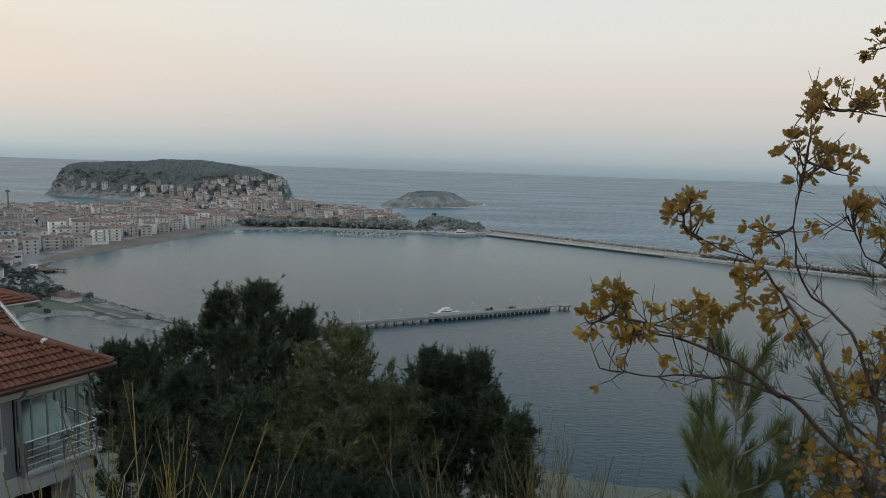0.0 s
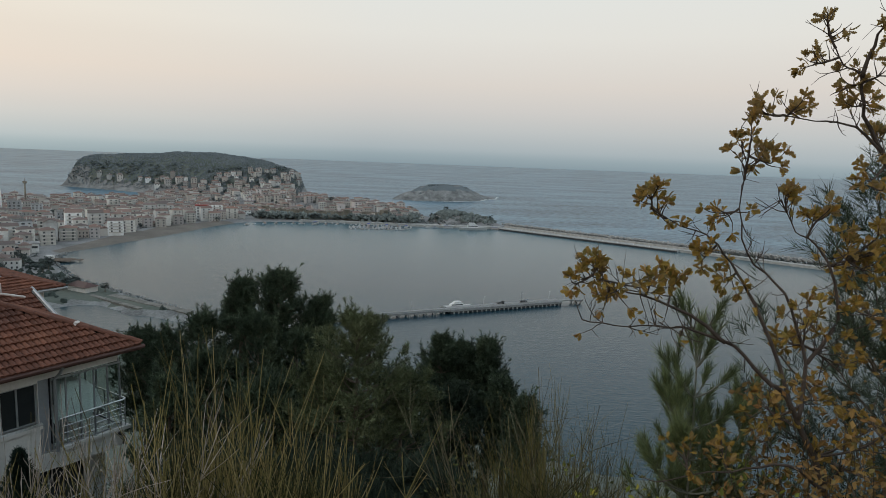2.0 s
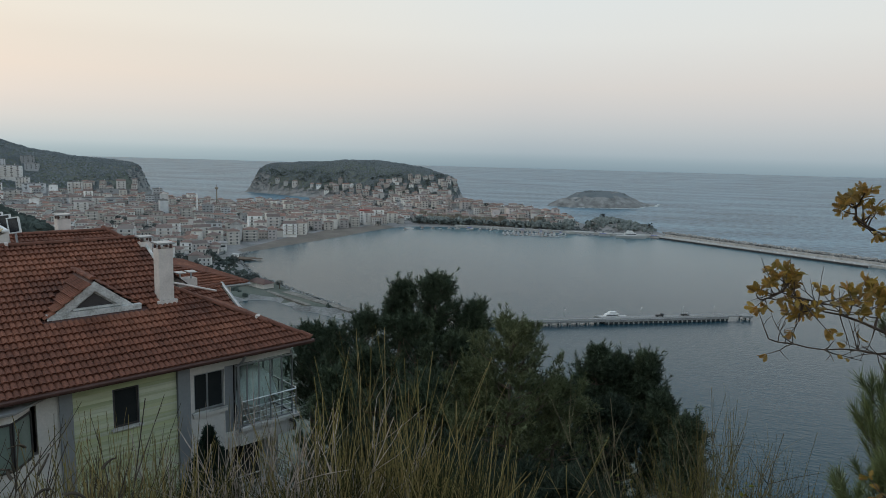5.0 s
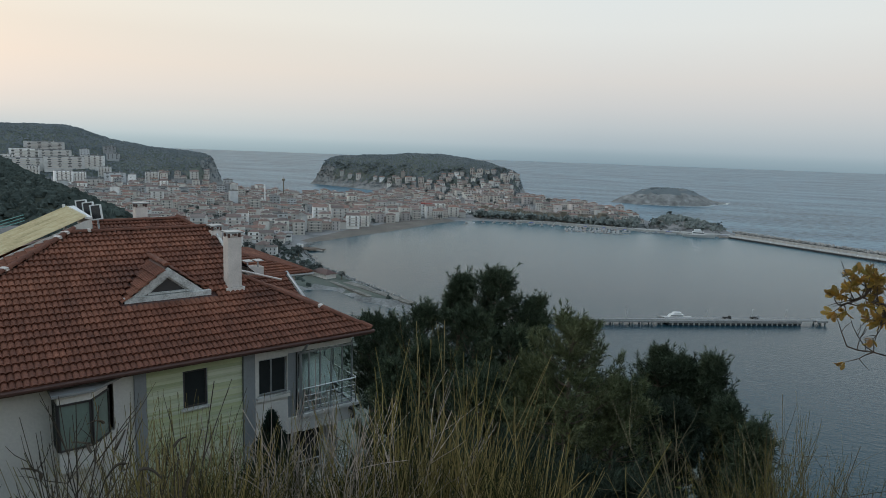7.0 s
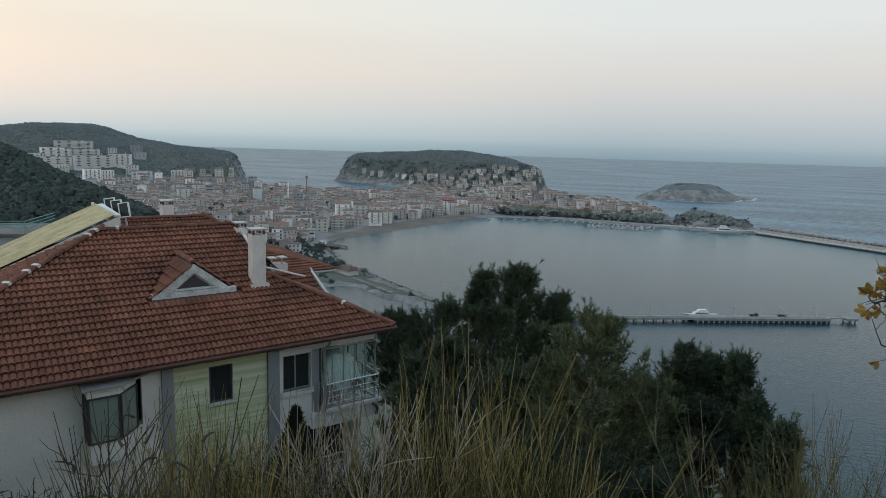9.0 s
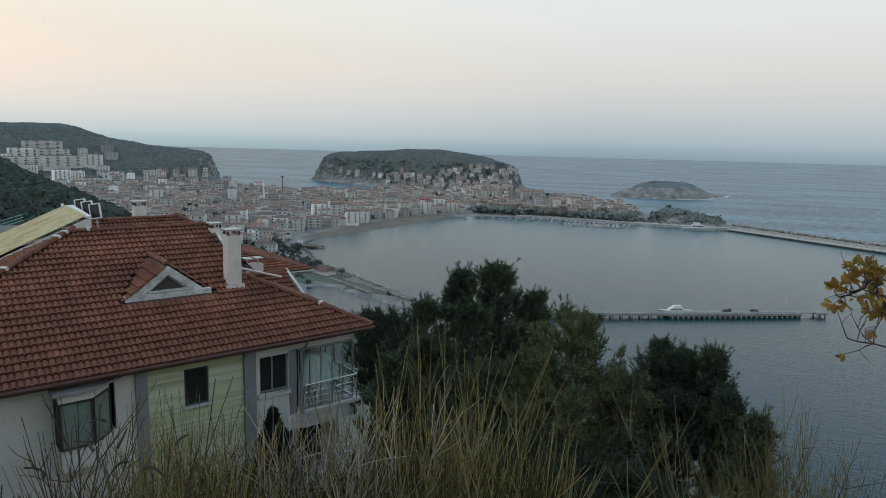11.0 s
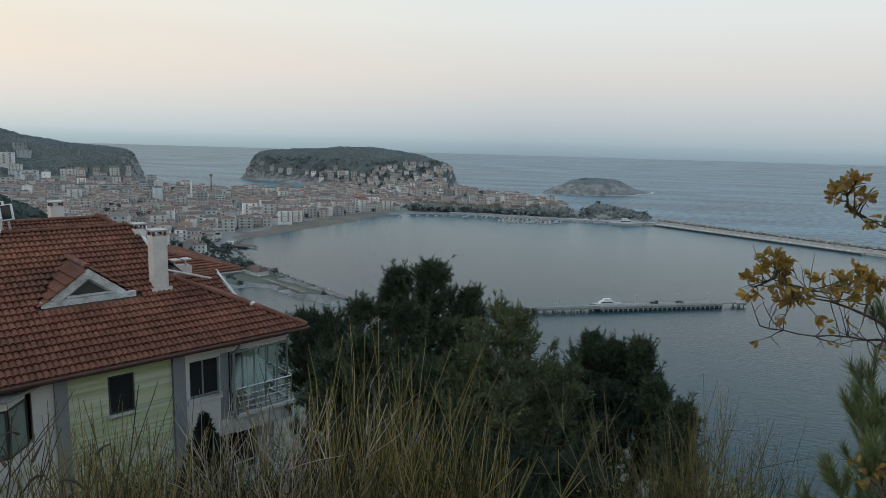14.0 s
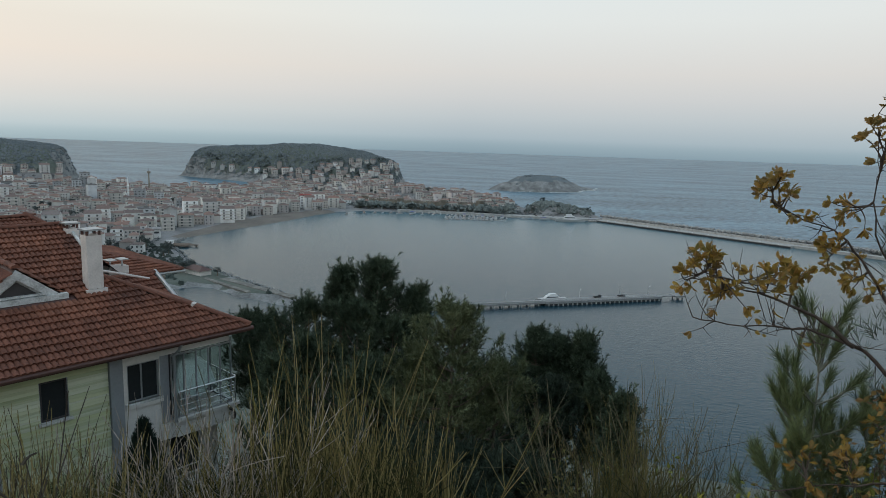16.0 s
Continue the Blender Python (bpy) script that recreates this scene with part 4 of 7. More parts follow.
# ---- harbour ----
def breakwater():
    root = thing("breakwater", "long concrete breakwater with a road and rock armour", "breakwater")
    a, c = Vector((66, 783, 0)), Vector((228, 650, 0))
    d = (c - a).normalized()
    out = Vector((-d.y, d.x, 0))
    L = (c - a).length
    def strip(b, s0, s1, o0, o1, z0, z1, mat=0):
        p = [a + d * s + out * o for s, o in ((s0, o0), (s1, o0), (s1, o1), (s0, o1))]
        b.add([(q.x, q.y, z0) for q in p] + [(q.x, q.y, z1) for q in p], [(3, 2, 1, 0), (4, 5, 6, 7), (0, 1, 5, 4), (1, 2, 6, 5), (2, 3, 7, 6), (3, 0, 4, 7)], mat)
    b = Build()
    strip(b, -10, L, 0, 13, -4, 2.2)
    part("quay_deck", b, M_CONCRETE, root)
    # dark strip added for the shadow line on the quay's face
    b = Build()
    strip(b, -8, L, -0.35, 0, 0.1, 1.5)
    part("fender_line", b, M_ASPHALT, root, "dark strip standing in for shade on the quay face")
    b = Build()
    strip(b, -10, L + 30, 13, 15.5, -4, 4.4)
    strip(b, L, L + 330, 6, 15.5, -4, 2.4)
    part("sea_wall", b, M_CONCRETE, root)
    b = Build()
    rg = np.random.default_rng(3)
    for s in np.arange(-14, L + 330, 2.6):
        for o in (17.0, 19.8, 22.6, 25.4, 28.2, 31.0, 33.8):
            p = a + d * (s + rg.uniform(-0.8, 0.8)) + out * (o + rg.uniform(-0.8, 0.8))
            z = (5.4 if o < 24 else 5.4 - 0.5 * (o - 24)) + rg.uniform(-0.5, 0.5)
            r = rg.uniform(1.0, 1.6)
            m = pose(p.x, p.y, z, *rg.uniform(0, 90, 3))
            b.box(-r, r, -r * 0.6, r * 0.6, -r * 0.6, r * 0.6, 0, m)
    tagged(part("rock_armour", b, M_ARMOUR, root), "pale concrete armour blocks", kind="stuff")
    blk = Build().box(-0.35, 0.35, -0.35, 0.35, 0, 0.7)
    bd = blk.data("bollard", M_WHITE)
    for i in range(12):
        p = a + d * (6 + i * L / 12) + out * 0.8
        part("bollard", bd, None, root).location = (p.x, p.y, 2.2)


breakwater()


def pier():
    root = thing("loading_pier", "long concrete loading pier standing on piles", "pier", at=pose(-67, 329.5, 0, 0, 0, 26.3))
    b = Build().box(0, 80, -2.6, 2.6, 1.3, 2.3)
    b.box(76, 152, -3.4, 4.2, 1.2, 2.5)
    b.box(152, 162, -1.2, 1.2, 1.9, 2.4)
    b.box(162, 168, -3, 3, 1.4, 2.5)
    part("deck", b, M_PIER, root)
    pile = Build().tube([(0, 0, -4), (0, 0, 1.4)], 0.45, 8).data("support_post", M_CONCRETE)
    for x in np.arange(2, 78, 5.4):
        for y in (-1.9, 1.9):
            part("support_post", pile, None, root).location = (x, y, 0)
    for x in np.arange(78, 152, 3.0):
        for y in (-2.9, 3.6):
            part("support_post", pile, None, root).location = (x, y, 0)
    for x, y in ((163, -2), (167, -2), (163, 2), (167, 2)):
        part("support_post", pile, None, root).location = (x, y, 0)
    # dark block behind the posts: fender wall and painted shade under the deck
    b = Build().box(76, 152, -2.75, 3.3, -1.0, 1.2)
    part("fender_wall", b, M_ASPHALT, root, "dark fender wall, also standing in for shade under the deck")
    for x in (30, 54, 100, 126, 146):
        bb = Build().tube([(x, 2.2, 2.3), (x, 2.2, 7.8)], 0.08, 6).tube([(x, 2.2, 7.8), (x, 0.9, 8.0)], 0.06, 6)
        part("lamp_post", bb, M_ALU, root)
    part("rail_line", Build().box(4, 150, -2.3, -2.2, 2.5, 3.2).box(4, 76, -2.3, -2.2, 2.3, 2.5), M_STEEL, root)
    # head of the pier ashore
    q = thing("pier_head", "low concrete landing with sheds at the pier's root", "quay", at=pose(-70, 326, 0, 0, 0, 26.3))
    part("slab", Build().box(-20, 6, -7, 7, -4, 1.8), M_CONCRETE, q)
    part("shed", Build().box(-12, -4, -2, 3, 1.8, 4.6), M_PLASTER, q)
    part("shed_roof", Build().add([(-12.4, -2.4, 4.6), (-3.6, -2.4, 4.6), (-3.6, 3.4, 4.6), (-12.4, 3.4, 4.6), (-12.4, 0.5, 5.8), (-3.6, 0.5, 5.8)],
                                  [(0, 1, 5, 4), (2, 3, 4, 5), (3, 2, 1, 0), (0, 4, 3), (1, 2, 5)]), M_TOWNROOF, q)
    for x, col in ((112, M_ASPHALT), (128, M_GREY)):
        v = thing("truck", "small flatbed truck parked on the pier", "truck", group="trucks on the pier", at=pose(-67, 329.5, 0, 0, 0, 26.3) @ pose(x, 1.5, 2.5) @ Matrix.Scale(0.75, 4))
        part("cab", Build().box(0, 1.7, -0.95, 0.95, 0.45, 2.1), col, v)
        part("load_bed", Build().box(-4.4, -0.1, -1.0, 1.0, 0.7, 1.3), M_ASPHALT, v)
        wh = Build().tube([(0, -0.12, 0), (0, 0.12, 0)], 0.42, 10).data("wheel", M_BLACK)
        for wx in (0.9, -3.2):
            for wy in (-0.9, 0.9):
                part("wheel", wh, None, v).location = (wx, wy, 0.42)


pier()


def hull(length, beam, depth, rise=0.4):
    """A boat's hull with a pointed bow and sheer."""
    n = 9
    b, verts, faces = Build(), [], []
    for i in range(n):
        t = i / (n - 1)
        w = beam / 2 * (1 - max(0, (t - 0.45) / 0.55) ** 2.2) * (0.82 + 0.18 * min(1, t * 4))
        z = depth + rise * max(0, t - 0.4) ** 2 * depth * 3
        x = (t - 0.5) * length
        verts += [(x, -w, z), (x, -w * 0.72, -0.3), (x, w * 0.72, -0.3), (x, w, z)]
    for i in range(n - 1):
        o = i * 4
        faces += [(o, o + 4, o + 5, o + 1), (o + 1, o + 5, o + 6, o + 2), (o + 2, o + 6, o + 7, o + 3), (o + 3, o + 7, o + 4, o)]
    faces += [(0, 1, 2, 3), (n * 4 - 1, n * 4 - 2, n * 4 - 3, n * 4 - 4)]
    return b.add(verts, faces)


def boat(name, label, length, beam, cabin, canopy=None, mast=False, group="moored boats"):
    root = thing(name, label, "boat", group)
    part("hull", hull(length, beam, length * 0.11), M_BOATHULL, root)
    z = length * 0.11
    if cabin:
        b = Build()
        for k, (x0, x1, w, h) in enumerate(((-0.22, 0.2, 0.62, 0.13), (-0.16, 0.1, 0.5, 0.1))):
            zz = z + (0.13 * length if k else 0)
            p = [(x0 * length, -w * beam / 2), (x1 * length, -w * beam / 2), (x1 * length, w * beam / 2), (x0 * length, w * beam / 2)]
            q = [(x0 * length, -w * beam / 2), (x1 * length - 0.06 * length, -w * beam / 2), (x1 * length - 0.06 * length, w * beam / 2), (x0 * length, w * beam / 2)]
            b.add([(x, y, zz) for x, y in p] + [(x, y, zz + h * length) for x, y in q], [(4, 5, 6, 7), (0, 1, 5, 4), (1, 2, 6, 5), (2, 3, 7, 6), (3, 0, 4, 7)])
        cb = part("cabin", b, M_BOATHULL if length < 15 else M_WHITE, root)
        part("window_band", Build().box(-0.2 * length, 0.15 * length, -0.63 * beam / 2, 0.63 * beam / 2, z + 0.06 * length, z + 0.1 * length), M_WIN, cb)
    if canopy:
        part("canopy", Build().box(-0.42 * length, 0.15 * length, -0.42 * beam, 0.42 * beam, z + 1.9, z + 2.05), canopy, root)
        post = Build()
        for x in (-0.4, 0.12):
            for y in (-0.38, 0.38):
                post.tube([(x * length, y * beam, z - 0.2), (x * length, y * beam, z + 1.92)], 0.05, 5)
        part("canopy_posts", post, M_ALU, root)
    if mast:
        part("mast", Build().tube([(0.05 * length, 0, z), (0.05 * length, 0, z + length * 0.9)], [0.09, 0.04], 6), M_ALU, root)
    return root


def lay(model, x, y, turn):
    model_m = pose(x, y, 0.0, 0, 0, turn)
    if model.name not in used:
        used.add(model.name)
        model.matrix_world = model_m
        return model
    return copy_thing(model, model_m)


yacht = boat("motor_yacht", "white motor yacht moored at the pier", 20, 4.6, True)
for ch in yacht.children:
    ch.scale.z = 0.6
yacht.matrix_world = pose(-67, 329.5, 0.2, 0, 0, 26.3) @ pose(84, 7.2, 0.3, 0, 0, 180)
FLEET = [boat("motor_boat", "small white motor boat at its mooring", 6, 2.2, True), boat("fishing_boat", "wooden fishing boat with a wheelhouse", 8, 2.8, True),
         boat("open_boat", "open rowing boat at its mooring", 5.5, 2.0, False), boat("tour_boat", "tour boat with a blue canopy", 12, 3.8, False, M_BLUE)]
rb = random.Random(4)
for i in range(11):
    lay(FLEET[(0, 2, 1, 0)[i % 4]], -112 + i * 5.0 + rb.uniform(-1, 1), 741 + i * 1.0 + rb.uniform(-2, 2), 100 + rb.uniform(-12, 12))
for i in range(15):
    lay(FLEET[(0, 1, 2)[i % 3]], -118 + i * 4.6 + rb.uniform(-1, 1), 757 + i * 0.7 + rb.uniform(-2, 2), 95 + rb.uniform(-14, 14))
for i in range(12):
    lay(FLEET[(1, 0, 3, 0)[i % 4]], -108 + i * 5.6 + rb.uniform(-1, 1), 775 + rb.uniform(-1.5, 1.5), 88 + rb.uniform(-10, 10))
for i in range(13):
    lay(FLEET[(2, 0, 1, 0, 2)[i % 5]], -150 + i * 7.4 + rb.uniform(-1.5, 1.5), 788 - 0.3 * i + rb.uniform(-1.5, 1.5), 92 + rb.uniform(-16, 16))
for i in range(12):
    lay(FLEET[(0, 2, 0, 1)[i % 4]], -116 + i * 5.2 + rb.uniform(-1, 1), 748 + i * 0.9 + rb.uniform(-2, 2), 280 + rb.uniform(-14, 14))
for x, y, k in ((-232, 738, 0), (-226, 750, 2), (-216, 756, 1), (-205, 764, 0), (-196, 767, 2), (-186, 770, 0), (-176, 771, 1), (-160, 772, 3), (-148, 773, 0), (-136, 775, 2)):
    lay(FLEET[k], x, y, 60 + rb.uniform(-25, 25))
for x, y, k in ((-30, 784, 1), (-18, 783, 1), (-2, 782, 3), (56, 790, 3), (-26, 779, 0)):
    lay(FLEET[k], x, y, rb.uniform(-10, 20))
ferry = boat("ferry", "long white passenger ferry along the quay", 34, 6.5, True)
ferry.matrix_world = pose(28, 778, 0, 0, 0, 6)
for ch in ferry.children:
    ch.scale.z = 0.75
pontoon = thing("pontoon", "floating pontoon with finger berths", "pontoon")
part("walkway", Build().box(-116, -46, -1, 1, 0.1, 0.7, 0, pose(0, 749, 0, 0, 0, 0)), M_CONCRETE, pontoon)
part("walkway", Build().box(-118, -46, -0.8, 0.8, 0.1, 0.7, 0, pose(0, 765, 0, 0, 0, 0)), M_CONCRETE, pontoon)


def castle():
    root = thing("castle_wall", "long ruined stone castle wall with towers", "castle")
    pts = [(-235, 826), (-185, 814), (-130, 817), (-85, 828), (-55, 862), (-48, 902)]
    for (x0, y0), (x1, y1) in zip(pts[:-1], pts[1:]):
        L, a = math.hypot(x1 - x0, y1 - y0), math.degrees(math.atan2(y1 - y0, x1 - x0))
        b = Build().box(0, L, -1.2, 1.2, -2, 10.5)
        for k in range(int(L / 3)):
            if (k * 7) % 5:
                b.box(k * 3, k * 3 + 1.6, -1.2, 0.2, 10.5, 11.5)
        part("curtain_wall", b, M_CASTLE, root).matrix_local = pose(x0, y0, 1.5, 0, 0, a)
        t = Build().box(-3.6, 3.6, -4.2, 3, -3, 13).box(-3.9, 3.9, -4.5, 3.3, 13, 13.7)
        part("tower", t, M_CASTLE, root).matrix_local = pose(x0, y0, 1.5, 0, 0, a)


castle()


def mosque():
    x, y = -523, 734
    root = thing("mosque", "white mosque with a grey dome and one minaret", "mosque", at=pose(x, y, ground_at(x, y), 0, 0, 30))
    part("prayer_hall", Build().box(-8, 8, -8, 8, -2, 9), M_WALLS["white"], root)
    v, f, n = [], [], 16
    for i in range(6):
        r, z = 7 * math.cos(i * math.pi / 10), 9 + 6 * math.sin(i * math.pi / 10)
        v += [(r * math.cos(k * math.tau / n), r * math.sin(k * math.tau / n), z) for k in range(n)]
    for i in range(5):
        f += [(i * n + k, i * n + (k + 1) % n, (i + 1) * n + (k + 1) % n, (i + 1) * n + k) for k in range(n)]
    part("dome", Build().add(v, f), M_FLATROOF, root, "grey lead dome", True)
    part("minaret", Build().tube([(10, 0, -2), (10, 0, 18), (10, 0, 18.2), (10, 0, 19.2), (10, 0, 19.4), (10, 0, 25), (10, 0, 30)], [1.2, 1.1, 1.7, 1.7, 0.9, 0.9, 0.05], 10), M_WALLS["white"], root)


mosque()
tw = thing("radio_mast", "slim lattice mast with a wide head", "mast", at=pose(-553, 842, ground_at(-553, 842)))
part("mast", Build().tube([(0, 0, -1), (0, 0, 30)], [1.3, 0.7], 8), M_CASTLE, tw)
part("head", Build().tube([(0, 0, 28), (0, 0, 29), (0, 0, 31), (0, 0, 31.5)], [0.8, 2.4, 2.6, 1.2], 10), M_CASTLE, tw)
part("antenna", Build().tube([(0, 0, 31), (0, 0, 36)], [0.25, 0.1], 6), M_CASTLE, tw)


def near_quay():
    root = thing("small_quay", "low stone quay closing a small basin", "quay")
    for (x0, y0), (x1, y1), w in (((-204, 363), (-163, 337), 3), ((-193, 365), (-135, 333), 5)):
        L, a = math.hypot(x1 - x0, y1 - y0), math.degrees(math.atan2(y1 - y0, x1 - x0))
        part("paved_strip", Build().box(0, L, -w / 2, w / 2, -3, 2.3), M_OLDQUAY, root).matrix_local = pose(x0, y0, 0, 0, 0, a)
    shed = thing("boat_shed", "white boat shed with a brown hipped roof", "shed", at=pose(-214, 373, 2.0, 0, 0, -26))
    part("wall", Build().box(-8, 8, -4, 4, -1, 3.2), M_PLASTER, shed)
    part("roof", Build().add([(-8.8, -4.8, 3.2), (8.8, -4.8, 3.2), (8.8, 4.8, 3.2), (-8.8, 4.8, 3.2), (-4.5, 0, 5.6), (4.5, 0, 5.6)],
                             [(0, 1, 5, 4), (1, 2, 5), (2, 3, 4, 5), (3, 0, 4), (3, 2, 1, 0)]), M_GUTTER, shed, "dark brown hipped roof")
    jet = thing("bathing_jetty", "wooden jetty with a small white hut", "jetty", at=pose(-287, 472, 0, 0, 0, 10))
    part("deck", Build().box(-16, 9, -6, 5, 1.2, 1.7).box(9, 16, -1.5, 1.5, 1.2, 1.6), M_BARK, jet)
    part("hut", Build().box(-10, -5, 1, 4, 1.7, 4.2), M_WHITE, jet)
    pl = Build().tube([(0, 0, -4), (0, 0, 1.3)], 0.22, 6).data("support_post", M_BARK)
    for x in (-14, -7, 0, 7, 14):
        for y in (-1.2, 1.2):
            part("support_post", pl, None, jet).location = (x, y, 0)
    hall = thing("waterfront_hall", "low white waterfront hall with a flat roof", "hall", at=pose(-328, 492, 2.2, 0, 0, 35))
    part("wall", Build().box(-11, 11, -6, 6, -1, 7), M_WALLS["white"], hall)
    part("roof", Build().box(-12, 12, -7, 7, 7, 7.5), M_FLATROOF, hall)
    part("window_band", Build().box(-10, 10, -6.1, -5.9, 3.6, 5.2), M_WIN, hall)


near_quay()
landmark = thing("hotel", "white seafront building with red roof trim", "hotel", at=pose(-292, 762, 3, 0, 0, 22))
part("wall", Build().box(-7, 7, -6, 6, -1, 15), M_WALLS["white"], landmark)
part("roof", Build().box(-7.6, 7.6, -6.6, 6.6, 15, 16.2), M_RED, landmark, "red roof edge")
for f in range(4):
    for i in range(3):
        w = part("window", WINDOWS[0], None, landmark)
        w.location = (-4.4 + i * 4.4, -6, 2.6 + f * 3.4)


# ---- town trees ----
def town_tree(seed, h):
    rg = np.random.default_rng(seed)
    root = thing("town_tree", "dark leafy tree between the houses", "tree", "trees in the town")
    part("trunk", Build().tube([(0, 0, -0.5), (0.1, 0, h * 0.3), (0, 0.1, h * 0.6)], [0.3, 0.22, 0.1], 6), M_BARK, root)
    tr = [clump(rg, (rg.uniform(-1, 1) * h * 0.28, rg.uniform(-1, 1) * h * 0.28, h * rg.uniform(0.3, 0.75)), h * 0.17, 40) for _ in range(9)]
    triangles("crown", np.concatenate(tr), M_TOWNTREE, root)
    return root


TREES = [town_tree(s, h) for s, h in ((1, 7), (2, 9), (3, 6))]
rt = random.Random(9)
spots = 0
cand = [(rt.uniform(-240, -48), rt.uniform(784, 806)) for _ in range(90)] + [(rt.uniform(-640, 60), rt.uniform(370, 1150)) for _ in range(5000)]
CA = np.array(cand)
cz2, cs2 = height(CA[:, 0], CA[:, 1]), inland(CA[:, 0], CA[:, 1])
for (x, y), z, s in zip(cand, cz2, cs2):
    if spots >= 270:
        break
    front = -235 < x < -50 and 776 < y < 808 and s > 4
    shore = y < 480 and s > 5 and x < -190
    if not (front or shore or rt.random() < 0.16) or s < 4 or z > 40 or (y > 500 and y < 740 and s < 34):
        continue
    if any((x - a) ** 2 + (y - c) ** 2 < (30 if front or shore else 64) for a, c in taken):
        continue
    taken.append((x, y))
    m = pose(x, y, z, 0, 0, rt.uniform(0, 360))
    tree = TREES[spots % 3]
    if tree.name in used:
        copy_thing(tree, m)
    else:
        used.add(tree.name)
        tree.matrix_world = m
    spots += 1

# wooded bank under the castle wall
rng7 = np.random.default_rng(41)
gx7, gy7 = rng7.uniform(-240, -40, 1700), rng7.uniform(792, 850, 1700)
gs7, gz7 = inland(gx7, gy7), height(gx7, gy7)
wall_y = np.interp(gx7, [-235, -185, -130, -85, -60], [824, 812, 815, 826, 858]) - 2.0
ok7 = (gs7 > 10) & (gy7 < wall_y)
tris7 = [crown_dome(rng7, (x, y, z + rng7.uniform(0, 6.5)), rng7.uniform(1.4, 3.4)) for x, y, z in zip(gx7[ok7], gy7[ok7], gz7[ok7])]
tagged(triangles("castle_bank_woodland", np.concatenate(tris7), M_HAZED_BANKTREE), "haze-greyed trees on the bank below the castle", "woodland", kind="stuff")


# paved harbour front with parked cars
front_quay = thing("harbour_front", "pale paved harbour front behind the moorings", "quay")
part("paving", Build().prism([(-184, 789.5), (-144, 795.5), (-115, 792.5), (-36, 790.5), (15, 788.5), (66, 796.5), (60, 808), (15, 802), (-36, 803), (-115, 803), (-144, 804), (-184, 799)], -2, 2.6), M_CONCRETE, front_quay)


def parked_car():
    root = thing("parked_car", "small car parked on the harbour front", "car", "cars on the harbour front")
    side = [(-2.1, 0.35), (2.1, 0.35), (2.1, 0.8), (1.3, 0.95), (-2.1, 0.95)]
    top = [(-1.7, 0.95), (0.95, 0.95), (0.35, 1.5), (-1.3, 1.5)]
    turn = Matrix(((1, 0, 0, 0), (0, 0, -1, 0), (0, 1, 0, 0), (0, 0, 0, 1)))
    part("body", Build().prism(side, -0.85, 0.85), M_BOATHULL, root).matrix_local = turn
    part("cabin", Build().prism(top, -0.75, 0.75), M_WIN, root, "dark glazed cabin").matrix_local = turn
    wh = Build().tube([(0, -0.1, 0), (0, 0.1, 0)], 0.33, 10).data("wheel", M_BLACK)
    for x in (-1.35, 1.35):
        for y in (-0.8, 0.8):
            part("wheel", wh, None, root).location = (x, y, 0.33)
    return root


car = parked_car()
rq = random.Random(14)
for i, x in enumerate((-150, -139, -133, -122, -98, -91, -80, -66, -52, -44, -12, -4, 8, 26)):
    y = float(np.interp(x, [-184, -144, -115, -36, 15, 66], [794, 799, 797, 797, 795.5, 803])) + rq.uniform(-2, 2)
    m = pose(x, y, 2.6, 0, 0, rq.choice((8, 98, 95, 185)))
    if i:
        copy_thing(car, m)
    else:
        car.matrix_world = m


# ---- the tiled house on the slope ----
# plan: x runs along the front eave to its east corner (0), y goes back into the house, z is counted from the eave
HOUSE = pose(-9.1, 18.8, 84.0, 0, 0, 58.3)
house = thing("villa", "white rendered villa with a hipped clay tile roof", "house", at=HOUSE)
PITCH = 0.466
SLOPE = math.atan(PITCH)


def wall(b, u0, u1, z0, z1, v, thick, openings, mat=0):
    """A wall along x with rectangular openings through it."""
    us = sorted({u0, u1, *(o[0] for o in openings), *(o[1] for o in openings)})
    zs = sorted({z0, z1, *(o[2] for o in openings), *(o[3] for o in openings)})
    nu, nz = len(us), len(zs)
    full = {(i, j) for i in range(nu - 1) for j in range(nz - 1)
            if not any(o[0] <= us[i] and us[i + 1] <= o[1] and o[2] <= zs[j] and zs[j + 1] <= o[3] for o in openings)}
    at = lambda i, j, k: (i * nz + j) * 2 + k
    faces = []
    for i, j in full:
        faces += [(at(i, j, 0), at(i + 1, j, 0), at(i + 1, j + 1, 0), at(i, j + 1, 0)), (at(i, j + 1, 1), at(i + 1, j + 1, 1), at(i + 1, j, 1), at(i, j, 1))]
        for di, dj, p, q in ((-1, 0, (i, j), (i, j + 1)), (1, 0, (i + 1, j + 1), (i + 1, j)), (0, -1, (i + 1, j), (i, j)), (0, 1, (i, j + 1), (i + 1, j + 1))):
            if (i + di, j + dj) not in full:
                faces.append((at(*p, 0), at(*q, 0), at(*q, 1), at(*p, 1)))
    return b.add([(u, v + k * thick, z) for u in us for z in zs for k in (0, 1)], faces, mat)


